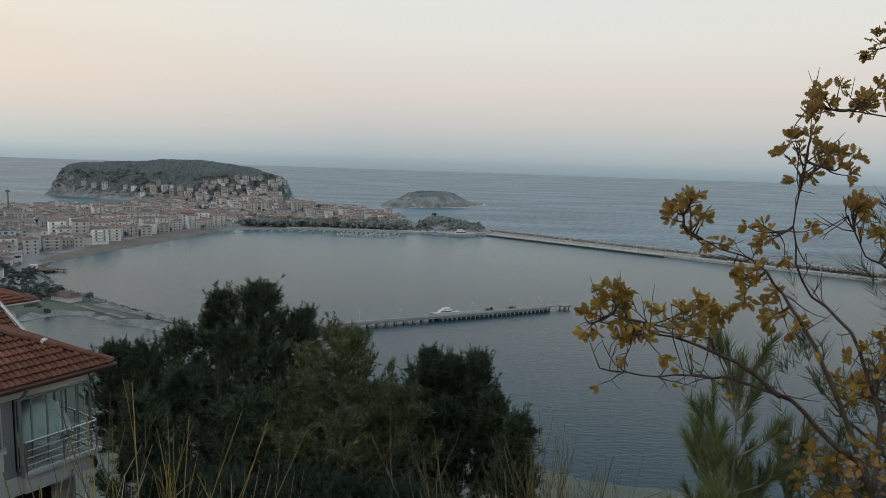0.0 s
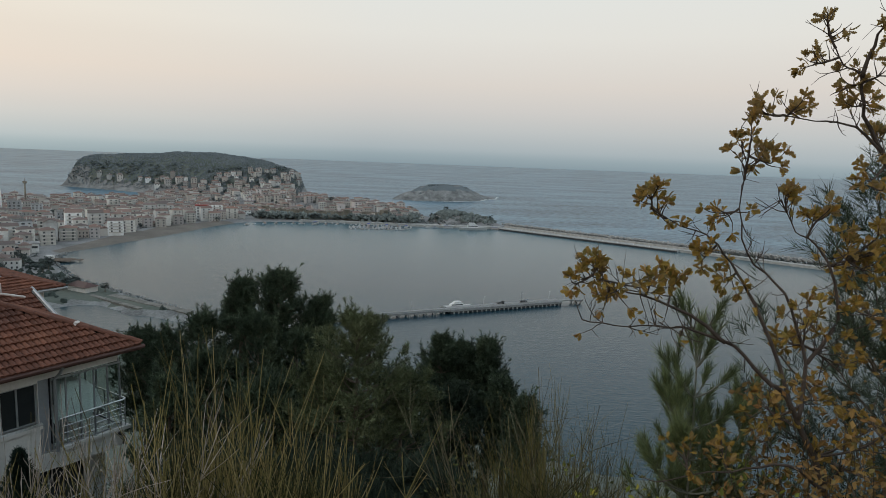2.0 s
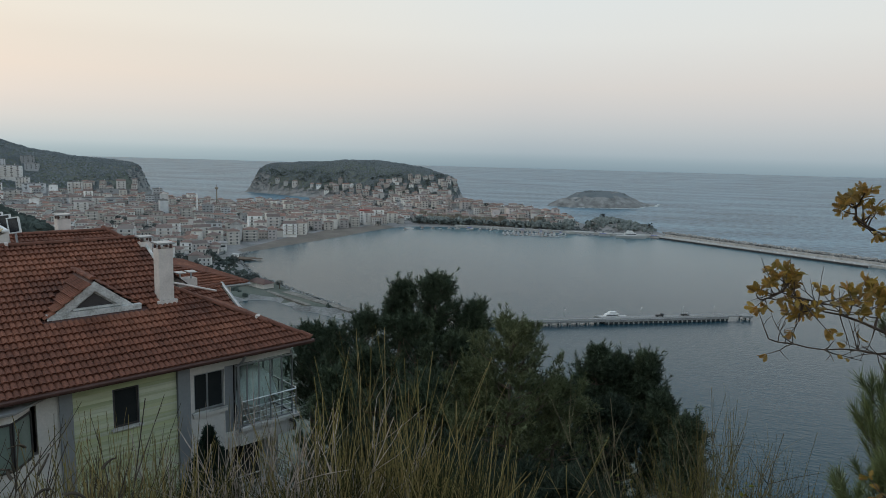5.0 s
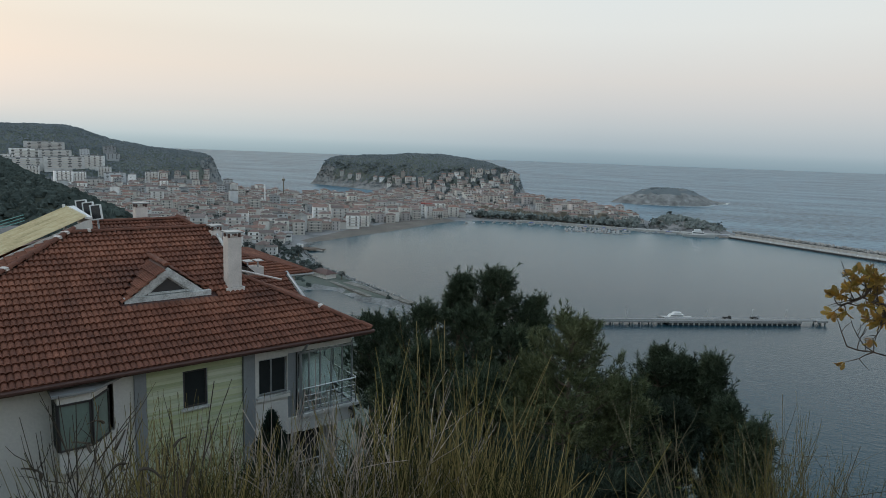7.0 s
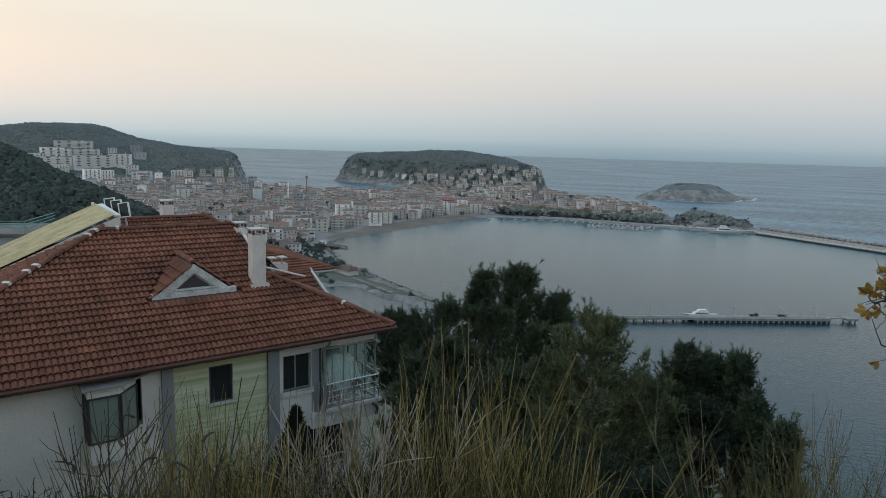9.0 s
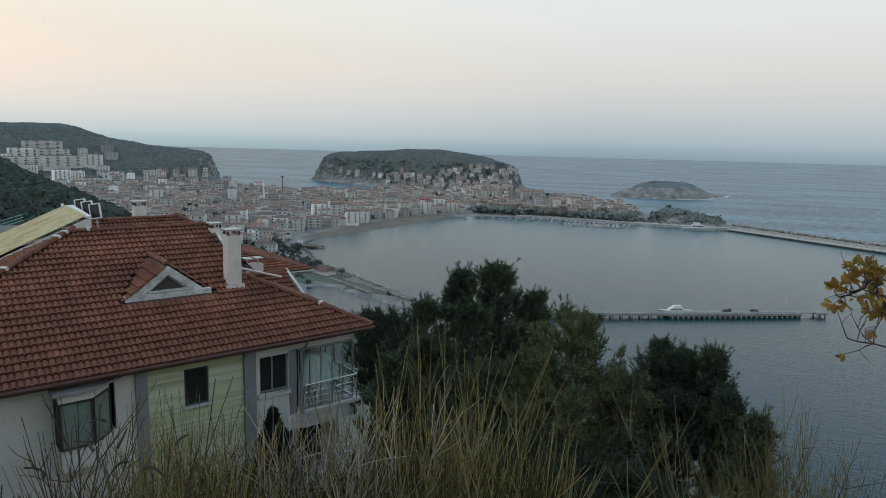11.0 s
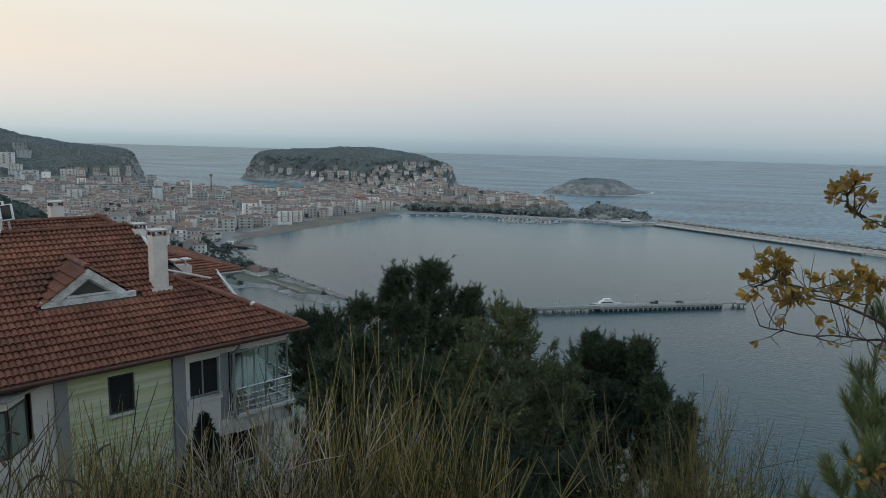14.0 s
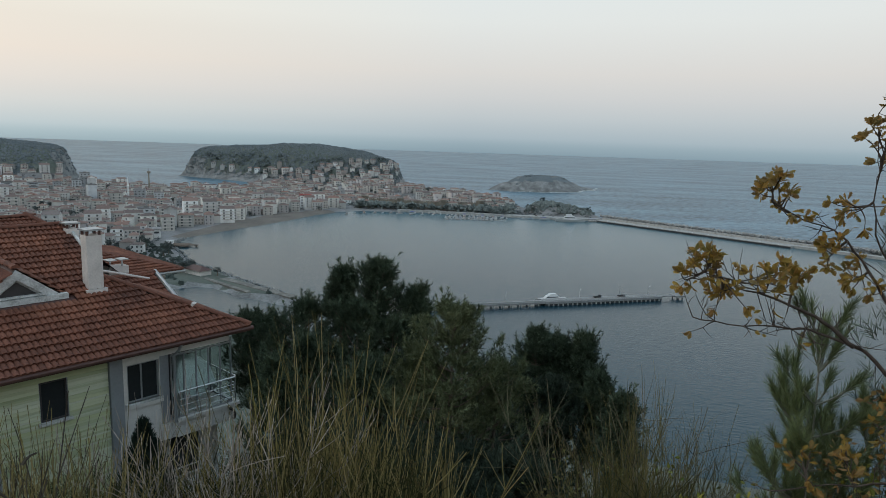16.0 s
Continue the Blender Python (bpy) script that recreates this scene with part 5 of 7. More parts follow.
def casement(u0, u1, z0, z1, v, name="window", mullions=(0.5,), glass=None, frame_mat=None, sill=True, parent=None, turn=None):
    """A framed window set into an opening."""
    root = new(name)
    root.parent = parent or house
    root.matrix_local = turn if turn is not None else Matrix.Identity(4)
    t = 0.045
    b = Build()
    for x0, x1, y0, y1 in ((u0, u1, z1 - t, z1), (u0, u1, z0, z0 + t), (u0, u0 + t, z0 + t, z1 - t), (u1 - t, u1, z0 + t, z1 - t)):
        b.box(x0, x1, v + 0.06, v + 0.13, y0, y1)
    for k in mullions:
        m = u0 + (u1 - u0) * k
        b.box(m - t / 2, m + t / 2, v + 0.065, v + 0.125, z0 + t, z1 - t)
    part("frame", b, frame_mat or M_DARKFRAME, root)
    cuts = [u0 + t, *(u0 + (u1 - u0) * k for k in mullions), u1 - t]
    for a, c in zip(cuts[:-1], cuts[1:]):
        part("pane", Build().box(a, c, v + 0.09, v + 0.10, z0 + t, z1 - t), glass or M_GLASS, root)
    if sill:
        part("sill", Build().box(u0 - 0.08, u1 + 0.08, v - 0.07, v + 0.06, z0 - 0.06, z0), M_PVC, root)
    return root


WV = 0.5
# front walls
part("front_wall", wall(Build(), -14, -7.15, -9, -0.12, WV, 0.25, [(-8.9, -7.65, -1.75, -0.45)]), M_PLASTER, house)
part("siding_backing", wall(Build(), -6.85, -4.15, -9, -0.12, WV + 0.05, 0.2, [(-5.85, -5.2, -1.58, -0.5)]), M_GREY, house)
part("front_wall", wall(Build(), -3.8, -2.72, -3.12, -0.12, WV, 0.25, [(-3.66, -2.74, -1.70, -0.56)]), M_PLASTER, house)
part("window_apron", Build().box(-3.72, -2.66, WV - 0.06, WV - 0.003, -1.86, -1.745), M_PLASTER, house)
for u0, u1 in ((-7.15, -6.85), (-4.15, -3.8)):
    part("pilaster", Build().box(u0, u1, WV - 0.08, WV + 0.3, -9, -0.14), M_GREY, house)
part("pilaster", Build().box(-2.72, -2.44, WV + 0.02, WV + 0.25, -2.6, -0.5), M_GREY, house)
part("lintel", Build().box(-2.72, -0.45, WV, WV + 0.25, -0.5, -0.14), M_PLASTER, house)
part("floor_band", Build().box(-2.72, -0.45, WV - 0.02, WV + 0.3, -3.12, -2.62), M_PLASTER, house)
part("lower_wall", wall(Build(), -3.8, -0.6, -9, -3.12, WV + 0.6, 0.25, [(-3.3, -1.2, -4.9, -3.3)]), M_PLASTER, house)
part("side_wall", wall(Build(), 0, 9.2, -9, -0.12, 0, 0.25, []), M_PLASTER, house).matrix_local = pose(-0.62, 3.2, 0, 0, 0, 90)
part("side_wall", Build().box(-14, -13.75, WV + 0.25, 12.4, -9, -0.12), M_PLASTER, house)
part("back_wall", Build().box(-13.75, -0.87, 12.15, 12.4, -9, -0.12), M_PLASTER, house)
part("room_floor", Build().box(-13.7, -2.3, 0.8, 12.1, -2.9, -2.75), M_ROOM, house)
part("room_partition", Build().box(-13.7, -0.9, 4.2, 4.35, -9, -0.2), M_ROOM, house)

# striped siding boards
rs = random.Random(21)
z = -0.16
board_cache = {}
while z > -5.6:
    hgt = rs.choice((0.05, 0.065, 0.085, 0.1))
    spans = [(-6.84, -5.87), (-5.18, -4.16)] if -1.62 < z - hgt / 2 < -0.46 else [(-6.84, -4.16)]
    for a, c in spans:
        key = (round(a, 2), round(c, 2), hgt)
        if key not in board_cache:
            bb = Build()
            L = c - a
            d = 0.034 + 0.014 * rs.random()
            bb.add([(0, 0, 0), (L, 0, 0), (L, -d, 0.008), (0, -d, 0.008), (0, -d * 0.35, hgt - 0.012), (L, -d * 0.35, hgt - 0.012), (L, 0, hgt - 0.004), (0, 0, hgt - 0.004)],
                   [(0, 1, 2, 3), (3, 2, 5, 4), (4, 5, 6, 7), (0, 3, 4, 7), (1, 6, 5, 2)])
            board_cache[key] = bb.data("board", M_SIDING)
        part("board", board_cache[key], None, house).location = (a, WV + 0.048, z - hgt)
    z -= hgt
casement(-5.85, -5.2, -1.58, -0.5, WV, mullions=(), frame_mat=M_DARKFRAME)
casement(-3.66, -2.74, -1.70, -0.56, WV, mullions=(0.46,), frame_mat=M_ALU)
casement(-3.3, -1.2, -4.9, -3.3, WV + 0.6, mullions=(0.5,), frame_mat=M_PVC)

# bay window
bay = new("bay_window")
bay.parent = house
outline = [(-9.02, WV + 0.02), (-9.02, WV - 0.55), (-8.28, WV - 0.55), (-7.78, WV + 0.02)]
part("canopy", Build().prism([(-9.14, WV + 0.02), (-9.14, WV - 0.68), (-8.2, WV - 0.68), (-7.4, WV + 0.02)], -0.34, -0.28), M_FLATROOF, bay)
part("apron", Build().prism(outline, -2.35, -1.78), M_PLASTER, bay)
part("head", Build().prism(outline, -0.60, -0.34), M_PLASTER, bay)
for (x0, y0), (x1, y1) in zip(outline[:-1], outline[1:]):
    L, a = math.hypot(x1 - x0, y1 - y0), math.degrees(math.atan2(y1 - y0, x1 - x0))
    casement(0.0, L, -1.78, -0.56, -0.1, "bay_light", (), M_BAYGLASS, M_DARKFRAME, False, bay, pose(x0, y0, 0, 0, 0, a))

# corner balcony behind sliding glass
balc = new("balcony")
balc.parent = house
part("slab", Build().box(-2.3, -0.25, WV - 0.22, 3.4, -2.62, -2.52), M_PLASTER, balc)
part("apron_wall", Build().box(-2.3, -0.40, WV - 0.14, WV - 0.02, -3.1, -2.62).box(-0.52, -0.40, WV - 0.02, 3.2, -3.1, -2.62), M_PLASTER, balc)
part("soffit", Build().box(-2.3, -0.45, WV + 0.25, 3.4, -0.4, -0.14), M_PLASTER, balc)
part("inner_wall", Build().box(-2.2, -0.7, 2.6, 2.8, -2.6, -0.4), M_ROOM, balc)
part("inner_side_wall", Build().box(-2.3, -2.2, 0.75, 2.6, -2.6, -0.4), M_ROOM, balc)
for i in range(5):
    u0 = -2.43 + i * 0.397
    fr = Build()
    for x0, x1, z0, z1 in ((u0, u0 + 0.018, -2.52, -0.5), (u0 + 0.377, u0 + 0.395, -2.52, -0.5), (u0 + 0.018, u0 + 0.377, -0.55, -0.5), (u0 + 0.018, u0 + 0.377, -2.52, -2.47)):
        fr.box(x0, x1, WV - 0.1, WV - 0.06, z0, z1)
    leaf = part("glass_leaf", fr, M_ALU, balc)
    pn = part("pane", Build().box(u0 + 0.018, u0 + 0.377, WV - 0.085, WV - 0.078, -2.47, -0.55), M_CLEAR, leaf)
    pn.visible_shadow = False
for i in range(4):
    v0 = WV - 0.04 + i * 0.62
    fr = Build()
    for y0, y1, z0, z1 in ((v0, v0 + 0.018, -2.52, -0.42), (v0 + 0.602, v0 + 0.62, -2.52, -0.42), (v0 + 0.03, v0 + 0.59, -0.47, -0.42), (v0 + 0.03, v0 + 0.59, -2.52, -2.47)):
        fr.box(-0.47, -0.43, y0, y1, z0, z1)
    leaf = part("glass_leaf", fr, M_ALU, balc)
    pn = part("pane", Build().box(-0.455, -0.448, v0 + 0.03, v0 + 0.59, -2.47, -0.47), M_CLEAR, leaf)
    pn.visible_shadow = False
for k, zz in enumerate((-1.68, -1.92, -2.12, -2.32)):
    r = 0.028 if k == 0 else 0.014
    part("rail", Build().tube([(-2.28, WV - 0.18, zz), (-0.40, WV - 0.18, zz), (-0.33, WV - 0.11, zz), (-0.33, 3.0, zz)], r, 8), M_STEEL, balc)
for u, v in ((-2.26, WV - 0.18), (-1.3, WV - 0.18), (-0.36, WV - 0.15), (-0.33, 1.5), (-0.33, 2.9)):
    part("baluster", Build().tube([(u, v, -2.53), (u, v, -1.68)], 0.02, 8), M_STEEL, balc)
part("bracket_pipe", Build().tube([(-0.62, WV - 0.20, -2.66), (-0.5, WV - 0.26, -2.74), (-0.46, WV - 0.26, -2.9), (-0.46, WV - 0.2, -3.05)], 0.05, 8), M_DARKFRAME, balc)

# covered furniture on the balcony
cover = Build()
gv, gf, n1, n2 = [], [], 11, 9
for j in range(n2):
    for i in range(n1):
        x, y = i / (n1 - 1), j / (n2 - 1)
        edge = min(x, 1 - x, y, 1 - y)
        z = -0.86 - 0.28 * (2 * x - 0.9) ** 2 if edge > 0.01 else -1.72 + 0.14 * math.sin(9 * (x + y))
        z += 0.05 * math.sin(x * 17 + y * 9) - 0.22 * (1 - min(1, edge * 4.5))
        o = 0.06 * math.sin((x + y) * 26) if edge < 0.01 else 0
        gv.append((-2.3 + 1.4 * x + (o if x in (0, 1) else 0), 0.52 + 1.1 * y + (o if y in (0, 1) else 0), z))
for j in range(n2 - 1):
    gf += [(j * n1 + i, j * n1 + i + 1, (j + 1) * n1 + i + 1, (j + 1) * n1 + i) for i in range(n1 - 1)]
cover.add(gv, gf)
cov = part("furniture_cover", cover, M_COVER, None, "", True)
cov.matrix_world = HOUSE
tagged(cov, "pale teal cloth draped over balcony furniture", "cover")

# lower balcony
low = new("lower_balcony")
low.parent = house
part("slab", Build().box(-3.4, -0.6, WV - 0.75, WV + 0.6, -5.1, -4.9).box(-3.4, -0.6, WV - 0.7, WV - 0.58, -5.9, -5.1), M_PLASTER, low)
for zz in (-3.85, -4.1, -4.35, -4.6):
    part("rail", Build().tube([(-3.2, WV - 0.6, zz), (-0.8, WV - 0.6, zz), (-0.8, WV + 0.6, zz)], 0.022, 6), M_STEEL, low)
for u in (-3.2, -2.4, -1.6, -0.8):
    part("baluster", Build().tube([(u, WV - 0.6, -4.9), (u, WV - 0.6, -3.85)], 0.02, 6), M_STEEL, low)
# gutter and downpipe
part("gutter", Build().tube([(-14.5, -0.05, -0.05), (0.06, -0.05, -0.05)], 0.065, 10), M_GUTTER, house)
part("fascia", Build().box(-14.4, 0.0, 0.0, 0.05, -0.16, 0.02), M_GUTTER, house)
part("side_fascia", Build().box(-0.05, 0.0, 0.05, 5.4, -0.16, 0.02), M_GUTTER, house)
part("eave_soffit", Build().box(-14.4, -0.05, 0.05, WV, -0.16, -0.12), M_PLASTER, house)
part("downpipe", Build().tube([(-2.3, -0.02, -0.1), (-2.32, 0.1, -0.3), (-2.36, WV - 0.16, -0.5), (-2.36, WV - 0.16, -2.6)], 0.045, 8), M_ALU, house)

# roof slabs under the tiles
RIDGE_A, RIDGE_B, TOP = -7.6, -3.1, 6.0
roof = new("roof")
roof.parent = house
HIP = 3.1
part("deck", Build().add([(-14.4, 0, -0.02), (0, 0, -0.02), (-HIP, HIP, PITCH * HIP - 0.02), (RIDGE_B, TOP, PITCH * TOP - 0.02), (RIDGE_A, TOP, PITCH * TOP - 0.02)], [(0, 1, 2, 3, 4)])
     .add([(0, 0, -0.02), (0, 2 * HIP, -0.02), (-HIP, HIP, PITCH * HIP - 0.02)], [(0, 1, 2)])
     .add([(0, 2 * HIP, -0.02), (-HIP, 2 * HIP, -0.02), (-HIP, HIP, PITCH * HIP - 0.02)], [(0, 1, 2)])
     .add([(-14.4, 0, -0.02), (RIDGE_A, TOP, PITCH * TOP - 0.02), (-14.4, 12, -0.02)], [(0, 1, 2)])
     .add([(RIDGE_A, TOP, PITCH * TOP - 0.02), (RIDGE_B, TOP, PITCH * TOP - 0.02), (RIDGE_B, 7.9, 1.9), (RIDGE_A, 7.9, 1.9)], [(0, 1, 2, 3)])
     .add([(-14.4, 12, -0.02), (RIDGE_A, TOP, PITCH * TOP - 0.02), (-8.6, 7.5, 1.74), (-6.3, 9.5, 2.66)], [(0, 1, 2, 3)])
     .add([(-8.6, 7.5, 1.74), (-2.0, 7.5, 1.74), (-3.1, 9.5, 2.66), (-6.3, 9.5, 2.66)], [(0, 1, 2, 3)])
     .add([(-2.0, 7.5, 1.74), (0, 8, -0.02), (0, 12.4, -0.02), (-3.1, 9.5, 2.66)], [(0, 1, 2, 3)])
     .add([(-6.3, 9.5, 2.66), (-3.1, 9.5, 2.66), (0, 12.4, -0.02), (-14.4, 12.4, -0.02), (-14.4, 12, -0.02)], [(0, 1, 2, 3, 4)]), M_GUTTER, roof)


def tile_shape(w=0.150, L=0.335):
    """One barrel tile: a broad roll between narrow valleys, thick at its lower lip."""
    prof = [(0.0, 0.002), (0.11, 0.026), (0.28, 0.047), (0.5, 0.056), (0.72, 0.047), (0.89, 0.026), (1.03, 0.002)]
    n = len(prof)
    v = [(x * w, 0.0, z + 0.060) for x, z in prof] + [(x * w, L, z - 0.004) for x, z in prof] + [(x * w, 0.012, z - 0.012) for x, z in prof]
    f = [(i, i + 1, n + i + 1, n + i) for i in range(n - 1)] + [(2 * n + i, 2 * n + i + 1, i + 1, i) for i in range(n - 1)]
    return v, f


TV, TF = tile_shape()
TW, TL = 0.148, 0.290


def tile_spots(u0, u1, v1, keep, pitch=SLOPE):
    """Places (along the eave, up the slope) of tiles on a pitch whose plan depth is v1."""
    run = v1 / math.cos(pitch)
    for r in range(int(run / TL) + 1):
        for c in range(int((u1 - u0) / TW) + 1):
            u, s = u0 + c * TW, r * TL - 0.06
            if keep(u + TW / 2, (s + TL / 2) * math.cos(pitch)):
                yield r, u, s


def joined_tiles(name, spots, m, parent, pitch=SLOPE):
    rt2 = random.Random(5)
    b = Build()
    for r, u, s in spots:
        mm = m @ pose(u, s * math.cos(pitch), s * math.sin(pitch), math.degrees(pitch) + rt2.uniform(-0.8, 0.8), 0, rt2.uniform(-0.7, 0.7))
        b.add([mm @ Vector(q) for q in TV], TF)
    return tagged(part(name, b, M_TILES, parent), "weathered brown-red clay tiles", kind="stuff")


def on_front(u, v):
    if 2.30 < v < 2.6 + 0.97 * (1 - abs(u + 5.6) / 1.3) / PITCH:
        return False
    return -14.4 + v * (RIDGE_A + 14.4) / TOP + 0.02 < u < (-v if v < HIP else -HIP) - 0.02 and 0 < v < TOP - 0.02


front = list(tile_spots(-14.4, 0, TOP, on_front))
joined_tiles("tiles", [t for t in front if t[0] >= 3], Matrix.Identity(4), roof)
# second pitch behind the ridge, the left pitch and the low wing
joined_tiles("tiles", list(tile_spots(-8.6, -1.8, 2.0, lambda u, v: -8.6 + 1.15 * v < u < -2.0 - 0.5 * v and v < 1.97)), pose(0, 7.5, 1.76), roof)
LEFT = math.atan(PITCH * TOP / 6.8)
joined_tiles("tiles", list(tile_spots(0.0, 12.0, 6.8, lambda u, v: v < 6.7 and 0.882 * v + 0.08 < u < 12.0 - 0.882 * v - 0.08, LEFT)), pose(-14.4, 12.0, -0.02, 0, 0, -90), roof, LEFT)

# ridge and hip caps
def cap_shape(L=0.42):
    n, v, f = 7, [], []
    for y, r in ((0, 0.118), (L, 0.098)):
        v += [(r * math.cos(math.pi * k / (n - 1)), y, r * 0.72 * math.sin(math.pi * k / (n - 1))) for k in range(n)]
    f = [(k, k + 1, n + k + 1, n + k) for k in range(n - 1)] + [tuple(range(n - 1, -1, -1))]
    return Build().add(v, f).data("ridge_tile", M_TILE)


CAP = cap_shape()
DAB = Build().prism([(-0.13, -0.03), (-0.04, -0.06), (0.12, -0.05), (0.14, 0.03), (0.03, 0.05), (-0.1, 0.05)], 0.01, 0.095).data("mortar", M_CHIMNEY)
rc = random.Random(2)
for a, c, dabs in (((0, 0, 0.02), (-HIP, HIP, PITCH * HIP + 0.02), 0.05), ((RIDGE_B, TOP, PITCH * TOP + 0.02), (RIDGE_A, TOP, PITCH * TOP + 0.02), 0.05),
                   ((-14.4, 0, 0.05), (RIDGE_A, TOP, PITCH * TOP + 0.05), 0.4), ((-6.3, 9.5, 2.72), (-3.1, 9.5, 2.72), 0.0), ((-1.9, 7.4, 1.78), (-3.1, 9.5, 2.72), 0.0)):
    a, c = Vector(a), Vector(c)
    d = c - a
    n = int(d.length / 0.36)
    q = d.to_track_quat("Y", "Z").to_matrix().to_4x4()
    for i in range(n + 1):
        m = Matrix.Translation(a + d * i / n * (1 - 0.2 / d.length)) @ q @ pose(rc.uniform(-0.01, 0.01), 0, 0.03, rc.uniform(1, 4), rc.uniform(-4, 4), rc.uniform(-3, 3))
        part("ridge_tile", CAP, None, roof).matrix_local = m
        if rc.random() < dabs:
            part("mortar", DAB, None, roof, "pale mortar patch").matrix_local = m @ pose(0, 0.02, 0.0)

part("gable_wall", Build().prism([(HIP, -0.1), (2 * HIP + 1.7, -0.1), (2 * HIP + 1.7, 1.85), (TOP, PITCH * TOP - 0.06), (HIP, PITCH * HIP - 0.06)], -0.1, 0.0), M_PLASTER, house).matrix_local = Matrix(((0, 0, 1, -HIP), (1, 0, 0, 0), (0, 1, 0, 0), (0, 0, 0, 1)))
part("verge_flashing", Build().tube([(-HIP, HIP + 0.2, PITCH * (HIP + 0.2) + 0.1), (-HIP, TOP, PITCH * TOP + 0.1)], 0.05, 8), M_PVC, roof)
joined_tiles("tiles", list(tile_spots(0.1, 2 * HIP, HIP, lambda u, v: v < u < 2 * HIP - v and v < HIP - 0.05)), pose(0, 0, 0.0, 0, 0, 90), roof)
# dormer
dorm = new("dormer")
dorm.parent = roof
DV, DZ = 2.6, 2.6 * PITCH
apex = 0.97
part("gable", Build().add([(-6.55, DV + 0.06, DZ), (-4.65, DV + 0.06, DZ), (-5.6, DV + 0.06, DZ + 0.8), (-6.55, DV + 1.0, DZ), (-4.65, DV + 1.0, DZ), (-5.6, DV + 1.0, DZ + 0.8)], [(0, 1, 2), (3, 5, 4), (0, 2, 5, 3), (2, 1, 4, 5)]), M_PVC, dorm)
for s in (-1, 1):
    x0, x1 = -5.6 + s * 1.3, -5.6
    part("bargeboard", Build().add([(x0, DV - 0.04, DZ - 0.10), (x1, DV - 0.04, DZ + apex - 0.06), (x1, DV - 0.04, DZ + apex - 0.34), (x0 - s * 0.34, DV - 0.04, DZ - 0.10),
                                    (x0, DV + 0.06, DZ - 0.10), (x1, DV + 0.06, DZ + apex - 0.06), (x1, DV + 0.06, DZ + apex - 0.34), (x0 - s * 0.34, DV + 0.06, DZ - 0.10)],
                                   [(0, 1, 2, 3), (7, 6, 5, 4), (0, 4, 5, 1), (3, 2, 6, 7), (0, 3, 7, 4)]), M_PVC, dorm)
    back = DV + apex / PITCH
    part("cheek_deck", Build().add([(x0, DV - 0.03, DZ - 0.08), (x1, DV - 0.03, DZ + apex - 0.02), (x1, back, DZ + apex - 0.02), (x0, DV + 0.1, DZ - 0.05)], [(0, 1, 2, 3)]), M_GUTTER, dorm)
part("bottom_rail", Build().box(-6.85, -4.35, DV - 0.12, DV + 0.05, DZ - 0.06, DZ + 0.10), M_PVC, dorm)
part("sill", Build().box(-6.2, -4.9, DV - 0.06, DV + 0.08, DZ + 0.12, DZ + 0.17), M_PVC, dorm)
part("pane", Build().add([(-6.1, DV + 0.045, DZ + 0.17), (-5.1, DV + 0.045, DZ + 0.17), (-5.6, DV + 0.045, DZ + 0.56)], [(0, 1, 2)]), M_DARKFRAME, dorm, "dark louvred panel")
for s in (-1, 1):
    b = Build()
    side = math.atan2(apex, 1.3)
    for r in range(5):
        for c in range(14):
            sl, dp = r * TL, DV + c * TW
            x = 1.3 - sl * math.cos(side)
            zz = sl * math.sin(side)
            if dp > DV + (zz + 0.3) / PITCH or sl > 1.45:
                continue
            m = pose(-5.6, 0, DZ - 0.06) @ (pose(0, 0, 0) if s > 0 else Matrix.Identity(4))
            mm = Matrix.Translation((-5.6 + s * x, dp if s < 0 else dp + TW, DZ - 0.05 + zz)) @ Matrix.Rotation(radians(-90 if s < 0 else 90), 4, "Z") @ Matrix.Rotation(side, 4, "X")
            b.add([mm @ Vector(q) for q in TV], TF)
    tagged(part("dormer_tiles", b, M_TILES, dorm), kind="stuff")
for i in range(6):
    part("ridge_tile", CAP, None, dorm).matrix_local = pose(-5.6, DV + 0.0 + i * 0.35, DZ + apex - 0.01, 2)


def chimney(u, v, z0, z1, w, parent, steel=True):
    ch = new("chimney")
    ch.parent = parent
    b = Build()
    n = 4
    for (za, zb, ww) in ((z0, z1, w), (z0, z0 + 0.1, w + 0.06)):
        b.box(u - ww / 2, u + ww / 2, v - ww / 2, v + ww / 2, za, zb)
    part("shaft", b, M_CHIMNEY, ch)
    part("flashing", Build().box(u - w / 2 - 0.09, u + w / 2 + 0.08, v - w / 2 - 0.08, v + w / 2 + 0.12, z0 - 0.02, z0 + 0.10), M_CHIMNEY, ch)
    for sx in (-1, 1):
        for sy in (-1, 1):
            part("cap_leg", Build().box(u + sx * w * 0.4 - 0.03, u + sx * w * 0.4 + 0.03, v + sy * w * 0.4 - 0.03, v + sy * w * 0.4 + 0.03, z1, z1 + 0.14), M_GUTTER, ch)
    part("cap_slab", Build().box(u - w * 0.62, u + w * 0.62, v - w * 0.62, v + w * 0.62, z1 + 0.14, z1 + 0.19), M_ALU if steel else M_GUTTER, ch, "thin metal rain cap")
    return ch


chimney(-3.56, 2.75, 1.2, 2.9, 0.43, roof)
chimney(-3.1, 5.6, 1.6, 2.75, 0.38, roof)
chimney(-4.25, 11.0, 1.6, 3.1, 0.46, roof)
# low annexe behind the east end, with a twin flue
annexe = thing("annexe", "low annexe with a clay tile pitch and metal verge", "house", at=HOUSE)
part("wall", Build().box(-0.5, 0.05, 4.7, 9.0, -9, -0.5), M_PLASTER, annexe)
an = new("roof")
an.parent = annexe
